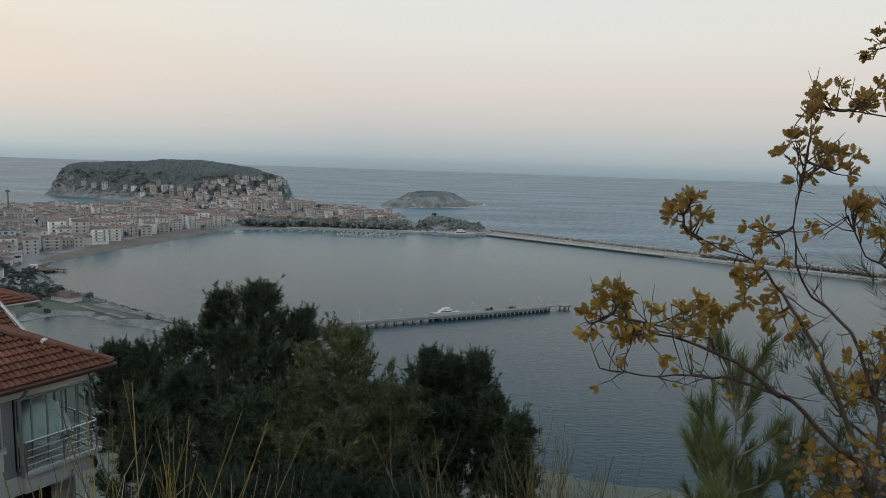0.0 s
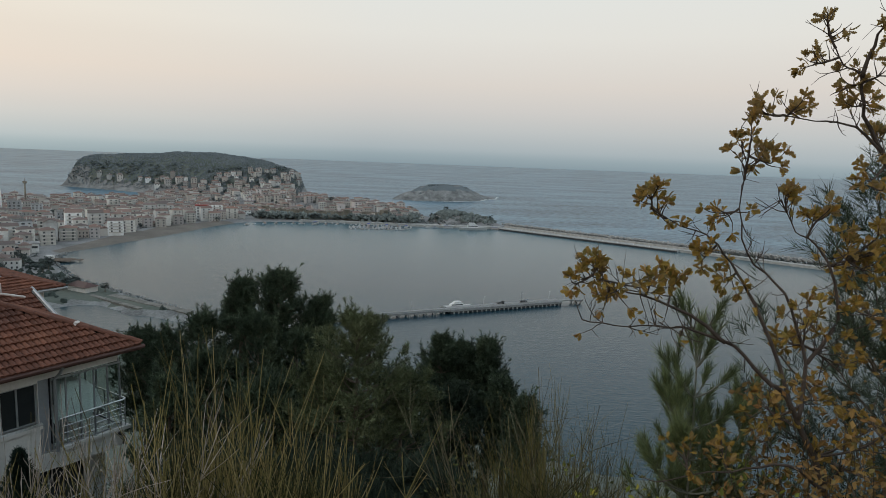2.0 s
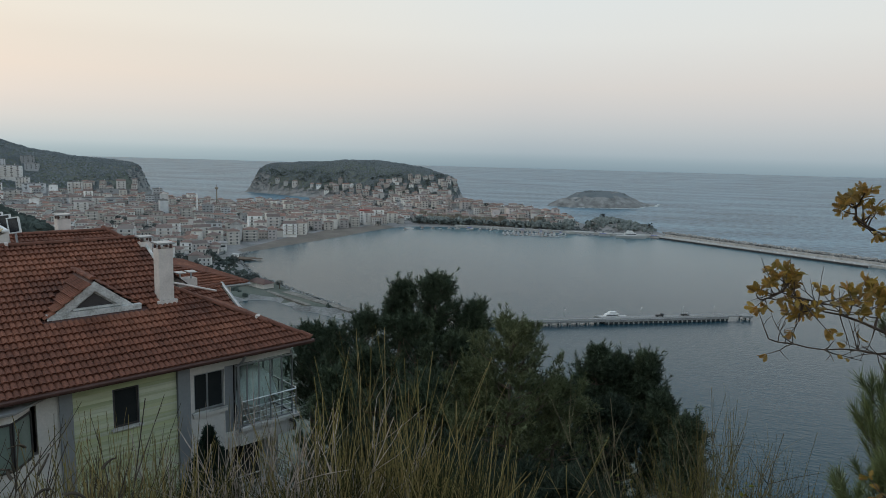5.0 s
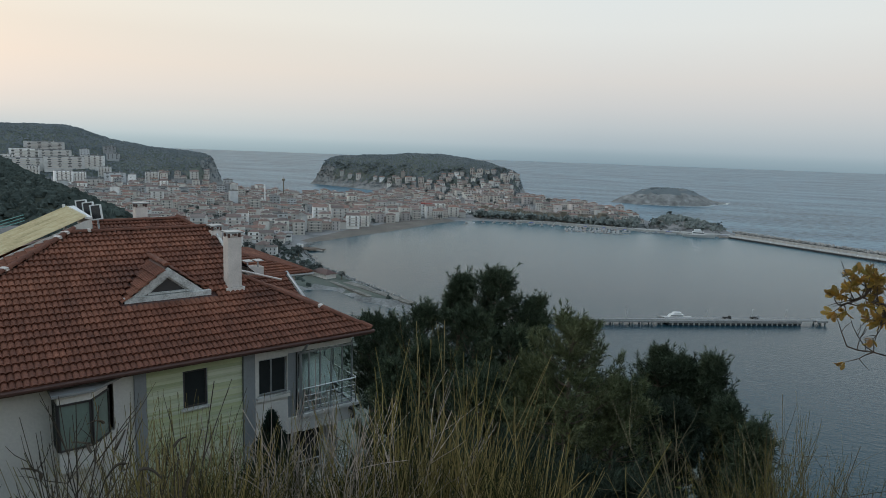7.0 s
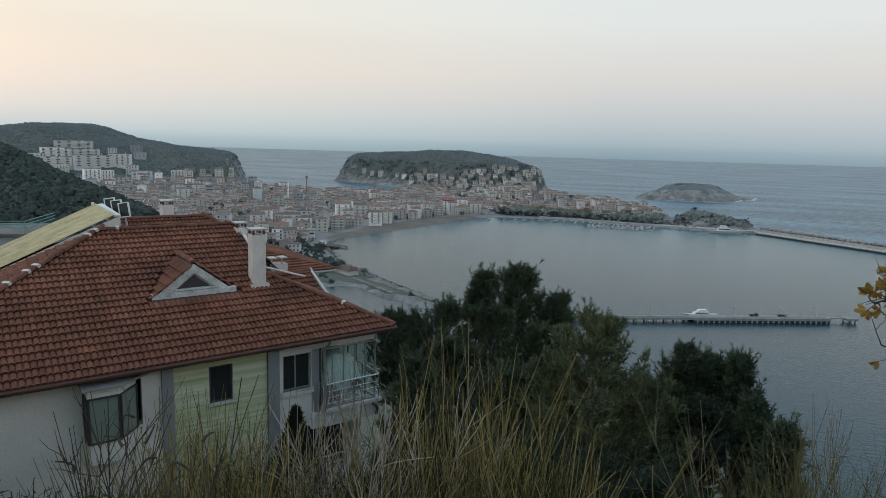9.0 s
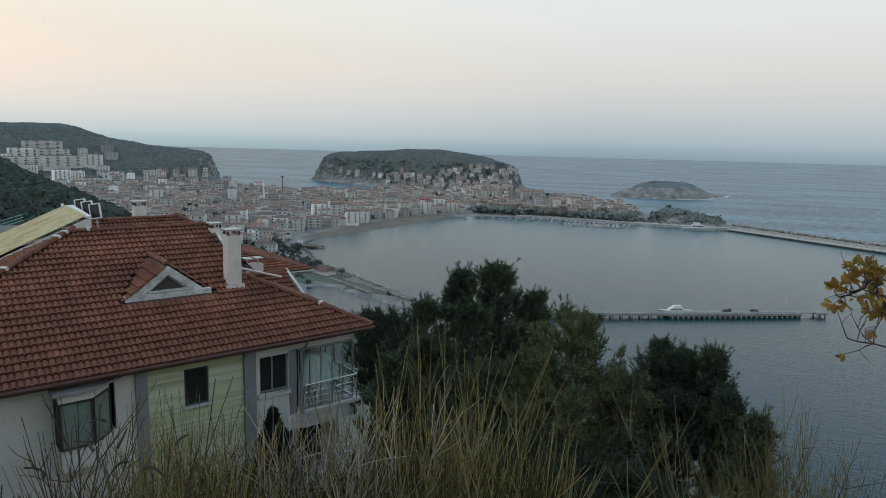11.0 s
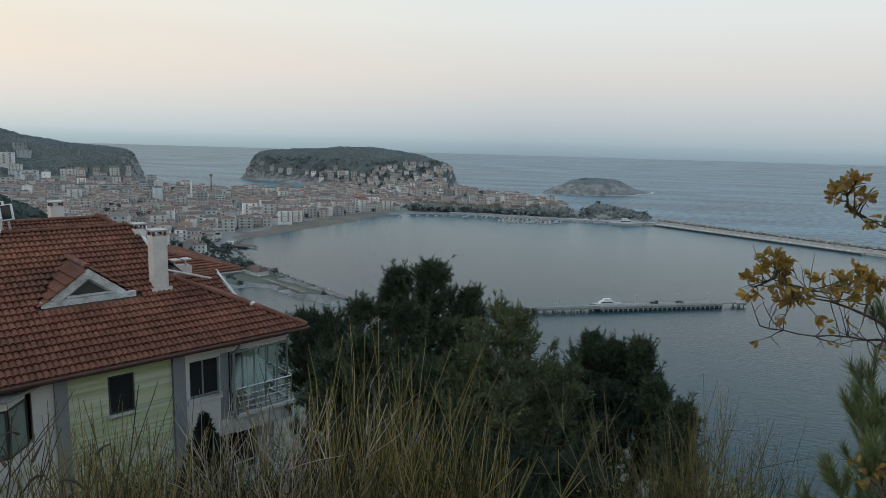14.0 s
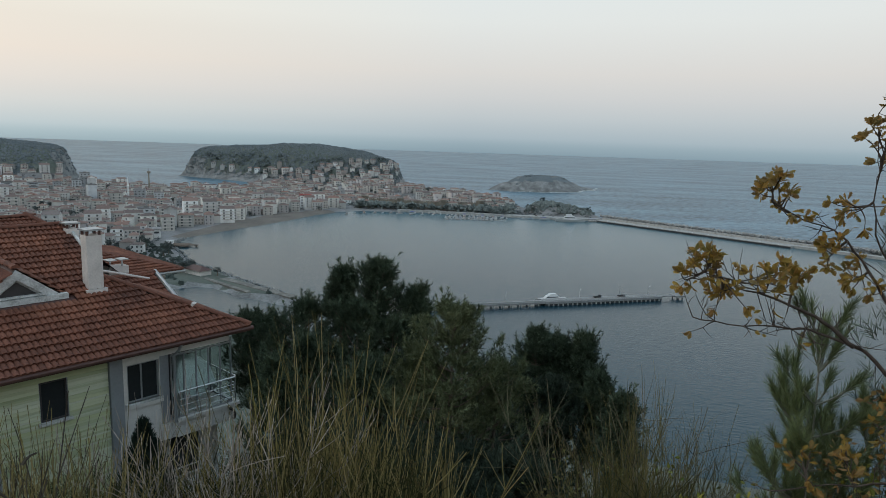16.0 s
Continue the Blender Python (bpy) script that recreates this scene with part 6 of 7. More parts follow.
part("deck", Build().add([(-1.8, 4.3, -0.58), (0.2, 4.3, -0.58), (0.2, 6.8, 0.58), (-1.8, 6.8, 0.58)], [(0, 1, 2, 3)]).add([(-1.8, 6.8, 0.58), (0.2, 6.8, 0.58), (0.2, 9.3, -0.58), (-1.8, 9.3, -0.58)], [(0, 1, 2, 3)]), M_GUTTER, an)
joined_tiles("tiles", list(tile_spots(-1.8, 0.2, 2.5, lambda u, v: u < 0.18 and v < 2.48)), pose(0, 4.3, -0.56), an)
part("verge_gutter", Build().tube([(0.24, 4.25, -0.5), (0.24, 6.85, 0.7)], 0.06, 8), M_ALU, an)
for i in range(6):
    part("ridge_tile", CAP, None, an).matrix_local = pose(0.2 - 0.35 * i, 6.8, 0.64, 0, 0, 90)
part("flue_block", Build().box(-0.95, -0.2, 8.1, 8.6, -0.6, 0.75), M_CHIMNEY, roof)
for u in (-0.8, -0.35):
    part("flue_cap", Build().box(u - 0.17, u + 0.17, 8.1, 8.6, 0.98, 1.01).box(u - 0.12, u - 0.07, 8.1, 8.15, 0.75, 1.0).box(u + 0.07, u + 0.12, 8.55, 8.6, 0.75, 1.0), M_ALU, roof)
part("pipe", Build().tube([(-3.0, 4.4, 1.55), (-1.3, 4.0, 1.05)], 0.038, 8), M_CHIMNEY, roof)

# rooftop shelter with yellow corrugated sheets
shel = thing("roof_shelter", "rooftop shelter roofed with faded yellow corrugated sheets", "shelter", at=HOUSE)
SHEET_Z = lambda u, v: 3.27 + (u + 7.13) * 0.457 + (v - 6.3) * 0.157
nu = 84
for n, (u0, u1) in enumerate(((-13.0, -11.0), (-11.15, -9.2), (-9.35, -7.06))):
    b, corr = Build(), []
    for low in (0.0, -0.012):
        for k in range(nu + 1):
            v = 6.26 + 1.86 * k / nu
            wob = 0.042 * math.sin(k / nu * math.tau * 10.5)
            corr += [(u, v, SHEET_Z(u, v) + wob + low + 0.008 * n) for u in (u0, u1 - (0.15 * (v - 6.3) if n == 2 else 0))]
    m = 2 * (nu + 1)
    b.add(corr, [(2 * k, 2 * k + 1, 2 * k + 3, 2 * k + 2) for k in range(nu)] + [(m + 2 * k + 2, m + 2 * k + 3, m + 2 * k + 1, m + 2 * k) for k in range(nu)]
          + [(0, m, m + 1, 1), (m - 2, m - 1, 2 * m - 1, 2 * m - 2)])
    part("sheet", b, M_YELLOW, shel)
part("fascia", Build().add([(-13, 6.22, SHEET_Z(-13, 6.3) - 0.05), (-6.92, 6.22, 3.25), (-6.92, 6.22, 2.55), (-13, 6.22, SHEET_Z(-13, 6.3) - 0.75),
                            (-13, 6.34, SHEET_Z(-13, 6.3) - 0.05), (-6.92, 6.34, 3.25), (-6.92, 6.34, 2.55), (-13, 6.34, SHEET_Z(-13, 6.3) - 0.75)],
                           [(3, 2, 1, 0), (4, 5, 6, 7), (0, 1, 5, 4), (1, 2, 6, 5)]), M_PLASTER, shel)
part("end_wall", Build().box(-7.02, -6.92, 6.34, 8.1, 2.0, 3.24), M_PLASTER, shel)
part("end_capping", Build().add([(-7.10, 6.2, 3.30), (-6.90, 6.2, 3.30), (-7.10, 8.16, 3.50), (-7.40, 8.16, 3.47), (-7.10, 6.2, 3.24), (-6.90, 6.2, 3.24), (-7.10, 8.16, 3.44), (-7.40, 8.16, 3.41)],
                                [(0, 1, 2, 3), (7, 6, 5, 4), (0, 4, 5, 1), (1, 5, 6, 2), (2, 6, 7, 3)]), M_WHITE, shel)
part("corner_post", Build().tube([(-7.42, 8.1, 2.2), (-7.42, 8.1, 3.55)], 0.05, 8), M_WHITE, shel)
# solar collectors
for u, v, zz in ((-6.78, 8.45, 3.12), (-6.60, 8.25, 3.06), (-6.40, 8.05, 2.98)):
    col = thing("solar_collector", "white framed solar water collector standing on edge", "solar panel", "solar collectors on the roof", at=HOUSE @ pose(u, v, zz, -12, -9, -24))
    fr = Build()
    w, h = 0.36, 0.54
    for x0, x1, z0, z1 in ((-w / 2, w / 2, h - 0.035, h), (-w / 2, w / 2, 0, 0.035), (-w / 2, -w / 2 + 0.035, 0.035, h - 0.035), (w / 2 - 0.035, w / 2, 0.035, h - 0.035)):
        fr.box(x0, x1, -0.07, 0.07, z0, z1)
    part("frame", fr, M_WHITE, col)
    part("absorber", Build().box(-w / 2 + 0.035, w / 2 - 0.035, -0.03, 0.03, 0.035, h - 0.035), M_BLACK, col)
    part("leg", Build().box(-0.03, 0.03, 0.0, 0.05, -0.9, 0.05), M_ALU, col)
# glazed roof light behind the verge
light = new("roof_light")
light.parent = roof
part("frame", Build().box(-3.0, -2.1, 7.0, 8.0, 1.72, 1.80), M_ALU, light).matrix_local = pose(0, 0, 0.10, 4, 0, 0)
part("pane", Build().box(-2.94, -2.16, 7.06, 7.94, 1.80, 1.81), M_SKYLIGHT, light).matrix_local = pose(0, 0, 0.102, 4, 0, 0)

# flat-roofed house with a railed terrace
ter = thing("terrace_house", "flat-roofed house with a teal terrace railing", "house", at=pose(-48.9, 35.0, 82.0, 0, 0, 33))
part("wall", Build().box(-7, 0, 0, 6, -14, -0.2), M_WALLS["grey"], ter)
part("roof_slab", Build().box(-7.3, 0.3, -0.3, 6.2, -0.2, 0), M_FLATROOF, ter)
for zz in (0.45, 0.7, 0.95):
    part("rail", Build().tube([(-7.1, -0.1, zz), (0.1, -0.1, zz), (0.1, 6, zz)], 0.035, 6), M_TEAL, ter)
for u in (-7.1, -4.7, -2.3, 0.1):
    part("post", Build().tube([(u, -0.1, 0), (u, -0.1, 0.95)], 0.03, 6), M_TEAL, ter)

# neighbouring roof further down the slope
nb = thing("neighbour_house", "lower neighbouring house with a hipped clay tile roof", "house", at=pose(-16.6, 27.6, 83.65, 0, 0, 58.3))
part("wall", Build().box(-8.4, -0.6, 0.6, 7.4, -9, -0.1), M_PLASTER, nb)
nroof = new("roof")
nroof.parent = nb
NP = math.atan(0.27)
part("deck", Build().add([(-9, 0, -0.04), (0, 0, -0.04), (0, 8, -0.04), (-9, 8, -0.04), (-4, 4, 1.04), (-5, 4, 1.04)], [(0, 1, 4, 5), (1, 2, 4), (2, 3, 5, 4), (3, 0, 5)]), M_GUTTER, nroof)
joined_tiles("tiles", list(tile_spots(-9, 0, 4, lambda u, v: -9 + v < u < -v and v < 3.95, NP)), Matrix.Identity(4), nroof, NP)
joined_tiles("tiles", list(tile_spots(0.1, 8, 4, lambda u, v: v < u < 8 - v and v < 3.9, NP)), pose(0, 0, 0, 0, 0, 90), nroof, NP)
part("gutter", Build().tube([(-9, -0.04, -0.05), (0.04, -0.04, -0.05), (0.04, 8, -0.05)], 0.06, 8), M_ALU, nroof)
for a, c in (((0, 0, 0.03), (-4, 4, 1.09)), ((-9, 0, 0.03), (-5, 4, 1.09))):
    a, c = Vector(a), Vector(c)
    d = c - a
    q = d.to_track_quat("Y", "Z").to_matrix().to_4x4()
    for i in range(16):
        part("ridge_tile", CAP, None, nroof).matrix_local = Matrix.Translation(a + d * i / 16) @ q
# the lowest courses of the front pitch, tile by tile
TILE = Build().add(TV, TF).data("tile", M_TILE)
for r, u, s in (t for t in front if t[0] < 3):
    part("tile", TILE, None, roof).matrix_local = pose(u, s * math.cos(SLOPE), s * math.sin(SLOPE), math.degrees(SLOPE) + rc.uniform(-0.8, 0.8), 0, rc.uniform(-0.7, 0.7))


# ---- trees and shrubs near the camera ----
def curve_points(a, way, length, n, rise, rng, jit=0.06):
    pts, p, d = [np.array(a, float)], np.array(a, float), unit(np.array(way, float))
    for i in range(n):
        d = unit(d + np.array([0, 0, rise / n]) + rng.normal(0, jit, 3))
        p = p + d * length / n
        pts.append(p.copy())
    return pts


def brushes(start, end, count, length, width, rng, flare=0.62):
    """Needles that stand round shoots, pointing forwards: start and end are (n, 3); gives triangles."""
    n = len(start)
    a, e = np.repeat(start, count, 0), np.repeat(end, count, 0)
    d = unit(e - a)
    out = rng.normal(0, 1, (n * count, 3))
    out = unit(out - d * (out * d).sum(1, keepdims=True))
    p = a + (e - a) * rng.uniform(0.05, 1.0, (n * count, 1))
    way = unit(d * rng.uniform(0.55, 1.0, (n * count, 1)) + out * flare)
    side = unit(np.cross(way, rng.normal(0, 1, (n * count, 3)))) * width
    return np.stack([p - side, p + side, p + way * length * rng.uniform(0.7, 1.15, (n * count, 1))], 1)


def pine(name, label, x, y, top, crown, spread, seed, needle=0.16, width=0.0105, count=22, mat=None, group="pines on the slope", whorls=11, shoot=0.31, limbs_each=(5, 7), low=0.0, thick=1.0):
    """A pine: tapered trunk, whorls of rising limbs that fork, and a brush of needles round every shoot."""
    rng = np.random.default_rng(seed)
    z0 = ground_at(x, y) - 0.2
    h = top - z0
    crown = min(crown, 0.95 * h)
    root = thing(name, label, "pine tree", group, at=pose(x, y, z0))
    bow = np.array([(0.10 * math.sin(4 * f + seed), 0.10 * math.cos(3 * f + seed), (h - 0.25) * f) for f in np.linspace(0, 1, 9)])
    r0 = (0.016 * h + 0.02) * thick
    part("trunk", Build().tube(bow, [r0 * (1 - f) ** 0.8 + 0.006 for f in np.linspace(0, 1, 9)], 8), M_BARK, root, "", True)
    wood, a0, a1 = Build(), [], []

    def tip(p, d, n):
        for _ in range(n):
            w = unit(d + rng.normal(0, 0.42, 3) + np.array([0, 0, 0.45]))
            q = p + rng.normal(0, 0.05, 3)
            a0.append(q)
            a1.append(q + w * shoot * rng.uniform(0.7, 1.25))

    for w in range(whorls):
        f = w / (whorls - 1)
        zc = h - crown + crown * (low + (1 - low) * f) * 0.96 + rng.normal(0, 0.05)
        k = min(7.999, max(0, zc / (h - 0.25) * 8))
        c = bow[int(k)] + (bow[int(k) + 1] - bow[int(k)]) * (k - int(k))
        turn = rng.uniform(0, math.tau)
        m = int(rng.integers(*limbs_each))
        for j in range(m):
            a = turn + j * math.tau / m + rng.normal(0, 0.25)
            reach = max(0.14 * spread, spread * (1 - f ** 2.2) ** 0.62 * rng.uniform(0.36, 1.3))
            pts = curve_points(c, (math.cos(a), math.sin(a), 0.0 + 0.8 * f ** 2), reach, 6, 0.85, rng, 0.10)
            wood.tube(pts, [(0.010 * reach + 0.007) * (1 - 0.13 * q) for q in range(7)], 5, caps=False)
            tip(pts[-1], unit(pts[-1] - pts[-2]), 3)
            # a long leading shoot past the tip of some limbs
            if rng.random() < 0.6:
                lead = unit(0.7 * unit(pts[-1] - pts[-2]) + rng.normal(0, 0.25, 3) + np.array([0, 0, 0.6])) * rng.uniform(0.35, 0.75)
                for g in (0.15, 0.55):
                    a0.append(pts[-1] + lead * g)
                    a1.append(pts[-1] + lead * (g + 0.45))
            for q in range(2, 7):
                for sgn in (-1, 1):
                    ax = unit(pts[q] - pts[q - 1])
                    sd = unit(np.cross(ax, (0, 0, 1.0))) * sgn
                    L = reach * rng.uniform(0.12, 0.34) * (1.25 - 0.12 * q)
                    e = pts[q] + unit(ax * 0.7 + sd * rng.uniform(0.3, 1.1) + np.array([0, 0, rng.uniform(0.0, 0.6)])) * L
                    if (q + sgn) % 3 == 0:
                        wood.tube([pts[q], (pts[q] + e) / 2 + np.array([0, 0, -0.02]), e], [0.008, 0.006, 0.004], 3, caps=False)
                    tip(e, unit(e - pts[q]), 1)
                    tip((e + pts[q]) / 2, unit(e - pts[q]), 1)
    tip(bow[-1], np.array([0, 0, 1.5]), 7)
    tagged(part("branchwork", wood, M_BARK, root), kind="stuff")
    triangles("crown", brushes(np.array(a0), np.array(a1), count, needle, width, rng), mat or M_NEEDLE, root, "dense dark green needles in upright tufts")
    return root


# low and rear pines that take the needles darkened for shade
SHADED = (16, 17, 18, 19, 20, 21, 22, 23, 24, 41, 42, 43, 44, 45, 46, 47)
L1 = "dark green pine with upright needle tufts on the slope"
for args in ((-5.55, 21.4, 85.65, 2.4, 0.95, 1), (-6.95, 21.7, 85.3, 2.0, 0.6, 2), (-4.35, 21.6, 84.75, 2.2, 0.6, 3), (-6.0, 20.6, 84.35, 4.2, 1.8, 32), (-4.7, 20.4, 83.9, 4.0, 1.4, 33), (-8.6, 21.9, 83.85, 3.4, 1.6, 4), (-10.2, 22.6, 83.05, 3.4, 1.5, 5),
             (-11.9, 24.6, 82.5, 3.2, 1.2, 6), (-7.4, 20.0, 83.1, 4.5, 2.1, 7), (-2.25, 16.9, 85.35, 3.6, 1.5, 8), (-3.3, 17.5, 84.0, 4.0, 1.5, 9), (-1.2, 17.4, 83.7, 4.0, 1.6, 10), (-7.2, 16.0, 83.9, 4.2, 1.0, 48),
             (-0.2, 20.1, 84.1, 2.8, 0.8, 11), (0.6, 20.4, 83.8, 2.8, 0.9, 12), (1.4, 20.2, 84.0, 2.4, 0.6, 31), (1.85, 18.9, 83.2, 2.8, 0.7, 13), (2.2, 15.9, 83.75, 2.6, 0.4, 14), (-4.9, 17.6, 83.2, 4.2, 2.0, 15), (0.3, 18.4, 83.0, 4.4, 1.5, 16),
             (-3.0, 13.6, 83.0, 3.8, 1.8, 17), (-5.8, 14.5, 82.7, 3.8, 1.9, 18), (-0.6, 14.0, 82.6, 3.8, 1.6, 19), (-2.3, 12.2, 83.1, 4.0, 1.7, 20), (-1.0, 12.0, 82.9, 4.0, 1.5, 21), (-0.4, 13.4, 82.9, 4.0, 1.3, 22),
             (-3.8, 12.4, 83.5, 4.0, 1.7, 23), (0.15, 12.6, 83.2, 4.0, 0.9, 24),
             (-9.0, 28.0, 81.0, 5.0, 2.6, 41), (-5.4, 27.0, 80.8, 5.0, 2.6, 42), (-2.4, 26.0, 80.6, 5.0, 2.5, 43), (0.1, 25.0, 80.4, 5.0, 1.9, 44), (-3.6, 20.4, 82.4, 5.0, 2.2, 45), (-0.4, 22.0, 82.4, 5.0, 1.8, 46), (-1.8, 14.6, 82.4, 4.4, 1.8, 47)):
    pine("pine_tree", L1, *args[:6], mat=M_NEEDLE_OLIVE if args[5] in (8, 9, 10) else M_NEEDLE_SHADED if args[5] in SHADED else None)


def young_pine(x, y, top, foot, whorls, seed, reach=0.42):
    """A young pine: a thin pale stem, whorls of rising shoots, a brush of long needles at each shoot's end."""
    rng = np.random.default_rng(seed)
    z0 = ground_at(x, y) - 0.1
    h = top - z0
    root = thing("young_pine", "young pine with long light green needles", "pine tree", "young pines by the viewpoint", at=pose(x, y, z0))
    stem = [(0.05 * math.sin(3 * f + seed) - 0.03 * f, 0.03 * math.cos(2 * f), h * f) for f in np.linspace(0, 1, 9)]
    part("trunk", Build().tube(stem, [0.017 - 0.0016 * k for k in range(9)], 7), M_PALEBARK, root, "", True)
    S, wood, pos, way = np.array(stem), Build(), [], []

    def brush(pts, n):
        a, e = pts[-2], pts[-1]
        d = unit(e - a)
        for t in np.linspace(0, 1.05, n):
            pos.append(a + (e - a) * t)
            way.append(d)

    for w in range(whorls):
        f = w / (whorls - 1)
        zc = foot - z0 + (h - foot + z0) * f ** 0.9
        k = min(7.999, zc / h * 8)
        c = S[int(k)] + (S[int(k) + 1] - S[int(k)]) * (k - int(k))
        for b in range(5 if f < 0.95 else 3):
            ang = rng.uniform(0, math.tau)
            L = reach * (1.25 - 0.6 * f) * rng.uniform(0.6, 1.1)
            pts = curve_points(c, (math.cos(ang), math.sin(ang), 0.1 + 0.7 * f), L, 6, 0.9, rng, 0.06)
            wood.tube(pts, [0.007 - 0.0008 * q for q in range(7)], 5, caps=False)
            brush(pts[-3:-1], 3)
            brush(pts, 5)
            for q in range(1 if f > 0.5 else 3):
                g = rng.integers(1, 6)
                sd = unit(pts[g + 1] - pts[g]) + rng.normal(0, 0.6, 3) + np.array([0, 0, 0.3])
                p2 = curve_points(pts[g], sd, rng.uniform(0.1, 0.2), 3, 1.2, rng, 0.08)
                wood.tube(p2, [0.0045, 0.004, 0.003, 0.002], 4, caps=False)
                brush(p2[-3:-1], 2)
                brush(p2, 4)
    brush([S[-2] * 0.3 + S[-1] * 0.7, S[-1]], 8)
    tagged(part("branchwork", wood, M_PALEBARK, root), kind="stuff")
    triangles("crown", needle_tufts(np.array(pos), np.array(way), 17, 0.105, 0.0021, 0.34, rng), M_NEEDLE_NEAR, root, "brushes of long grey-green needles")


young_pine(1.62, 4.09, 88.90, 87.55, 7, 31)
young_pine(1.78, 4.35, 88.25, 87.40, 5, 32, 0.45)
young_pine(2.10, 4.20, 88.30, 87.50, 5, 33, 0.5)
for px, py, top, crown, spread, seed in ((3.10, 4.30, 90.25, 4.4, 1.0, 33), (3.6, 4.5, 89.9, 4.0, 1.15, 36)):
    pine("pine_tree", "tall dark pine with long needles behind the oak", px, py, top, crown, spread, seed, needle=0.14, width=0.0024, count=26, group="young pines by the viewpoint", whorls=12, shoot=0.14, limbs_each=(4, 6), thick=0.45)


# ---- oak ----
BOUGHS = {
    "trunk": ((2.75, 3.7, 85.6), (2.55, 3.66, 87.2), (2.32, 3.62, 87.99), (1.99, 3.58, 88.63), (1.8, 3.57, 88.82), (1.58, 3.62, 89.0), (1.36, 3.65, 89.06), (1.05, 3.7, 89.05), (0.79, 3.72, 89.07)),
    "limb_a": ((1.58, 3.62, 89.0), (1.43, 3.63, 89.11), (1.19, 3.66, 89.22), (0.98, 3.67, 89.27), (0.81, 3.66, 89.34)),
    "limb_b": ((1.99, 3.58, 88.63), (1.83, 3.72, 89.12), (1.71, 3.84, 89.36), (1.57, 3.89, 89.55), (1.37, 3.92, 89.62), (1.2, 3.92, 89.72)),
    "limb_c": ((2.02, 3.57, 88.57), (2.07, 3.65, 88.88), (1.97, 3.77, 89.25), (1.77, 3.86, 89.49), (1.69, 3.84, 89.83), (1.69, 3.79, 90.08)),
    "limb_d": ((2.07, 3.65, 88.88), (2.24, 3.67, 89.15), (2.13, 3.73, 89.53), (1.98, 3.76, 89.63), (1.88, 3.75, 89.81)),
}
BOUGHS_UPPER = {
    "stem": ((2.9, 3.78, 85.5), (2.85, 3.75, 87.1), (2.81, 3.77, 88.58), (2.64, 3.77, 89.61), (2.47, 3.76, 90.02), (2.26, 3.77, 90.23), (2.04, 3.78, 90.26), (1.71, 3.84, 90.3)),
    "limb_f": ((2.47, 3.76, 90.02), (2.29, 3.76, 90.3), (2.23, 3.73, 90.51), (2.1, 3.75, 90.6), (2.01, 3.74, 90.84)),
    "limb_g": ((2.23, 3.73, 90.51), (2.28, 3.7, 90.72), (2.29, 3.64, 90.85)),
    "limb_h": ((2.64, 3.77, 89.61), (2.33, 3.73, 89.5), (2.14, 3.73, 89.43)),
    "limb_i": ((2.21, 3.57, 88.15), (1.95, 3.49, 88.33), (1.65, 3.53, 88.26), (1.26, 3.59, 88.15)),
}
SPRAYS = ((0.99, 3.67, 89.3, 0.2), (0.84, 3.65, 89.39, 0.1), (0.73, 3.71, 89.28, 0.09), (0.91, 3.69, 89.21, 0.1), (1.15, 3.67, 89.32, 0.12), (1.19, 3.92, 89.79, 0.1),
          (1.31, 3.94, 89.66, 0.14), (1.69, 3.79, 90.08, 0.2), (1.63, 3.87, 89.71, 0.14), (1.79, 3.74, 90.01, 0.12), (1.54, 3.91, 89.44, 0.14), (1.65, 3.86, 89.32, 0.1),
          (2.1, 3.69, 89.74, 0.14), (1.9, 3.75, 89.83, 0.1), (1.75, 3.82, 90.3, 0.12), (1.91, 3.85, 90.29, 0.14), (2.02, 3.74, 90.78, 0.13), (2.0, 3.81, 90.57, 0.13))
SPRAYS2 = ((2.17, 3.77, 90.45, 0.12), (2.23, 3.74, 90.34, 0.1), (2.43, 3.79, 90.16, 0.14), (2.04, 3.67, 89.14, 0.2), (2.16, 3.66, 88.94, 0.18), (2.4, 3.69, 89.53, 0.17),
           (2.29, 3.76, 89.46, 0.14), (2.11, 3.63, 88.71, 0.16), (1.87, 3.65, 88.53, 0.15), (1.63, 3.6, 88.37, 0.14), (1.42, 3.63, 88.31, 0.14), (2.49, 3.75, 89.13, 0.2),
           (2.29, 3.64, 88.82, 0.2), (2.33, 3.73, 90.51, 0.12), (2.48, 3.51, 88.54, 0.22), (1.29, 3.68, 89.31, 0.08), (2.3, 3.63, 90.71, 0.1),
           (2.32, 3.68, 89.91, 0.13), (2.27, 3.71, 89.55, 0.13), (2.35, 3.66, 89.43, 0.13), (2.04, 3.84, 88.97, 0.1), (1.97, 3.88, 88.53, 0.12),
           (2.23, 3.73, 88.31, 0.1), (2.45, 3.59, 88.53, 0.16), (2.38, 3.64, 88.29, 0.16), (2.39, 3.63, 89.18, 0.13), (2.38, 3.64, 89.63, 0.13))


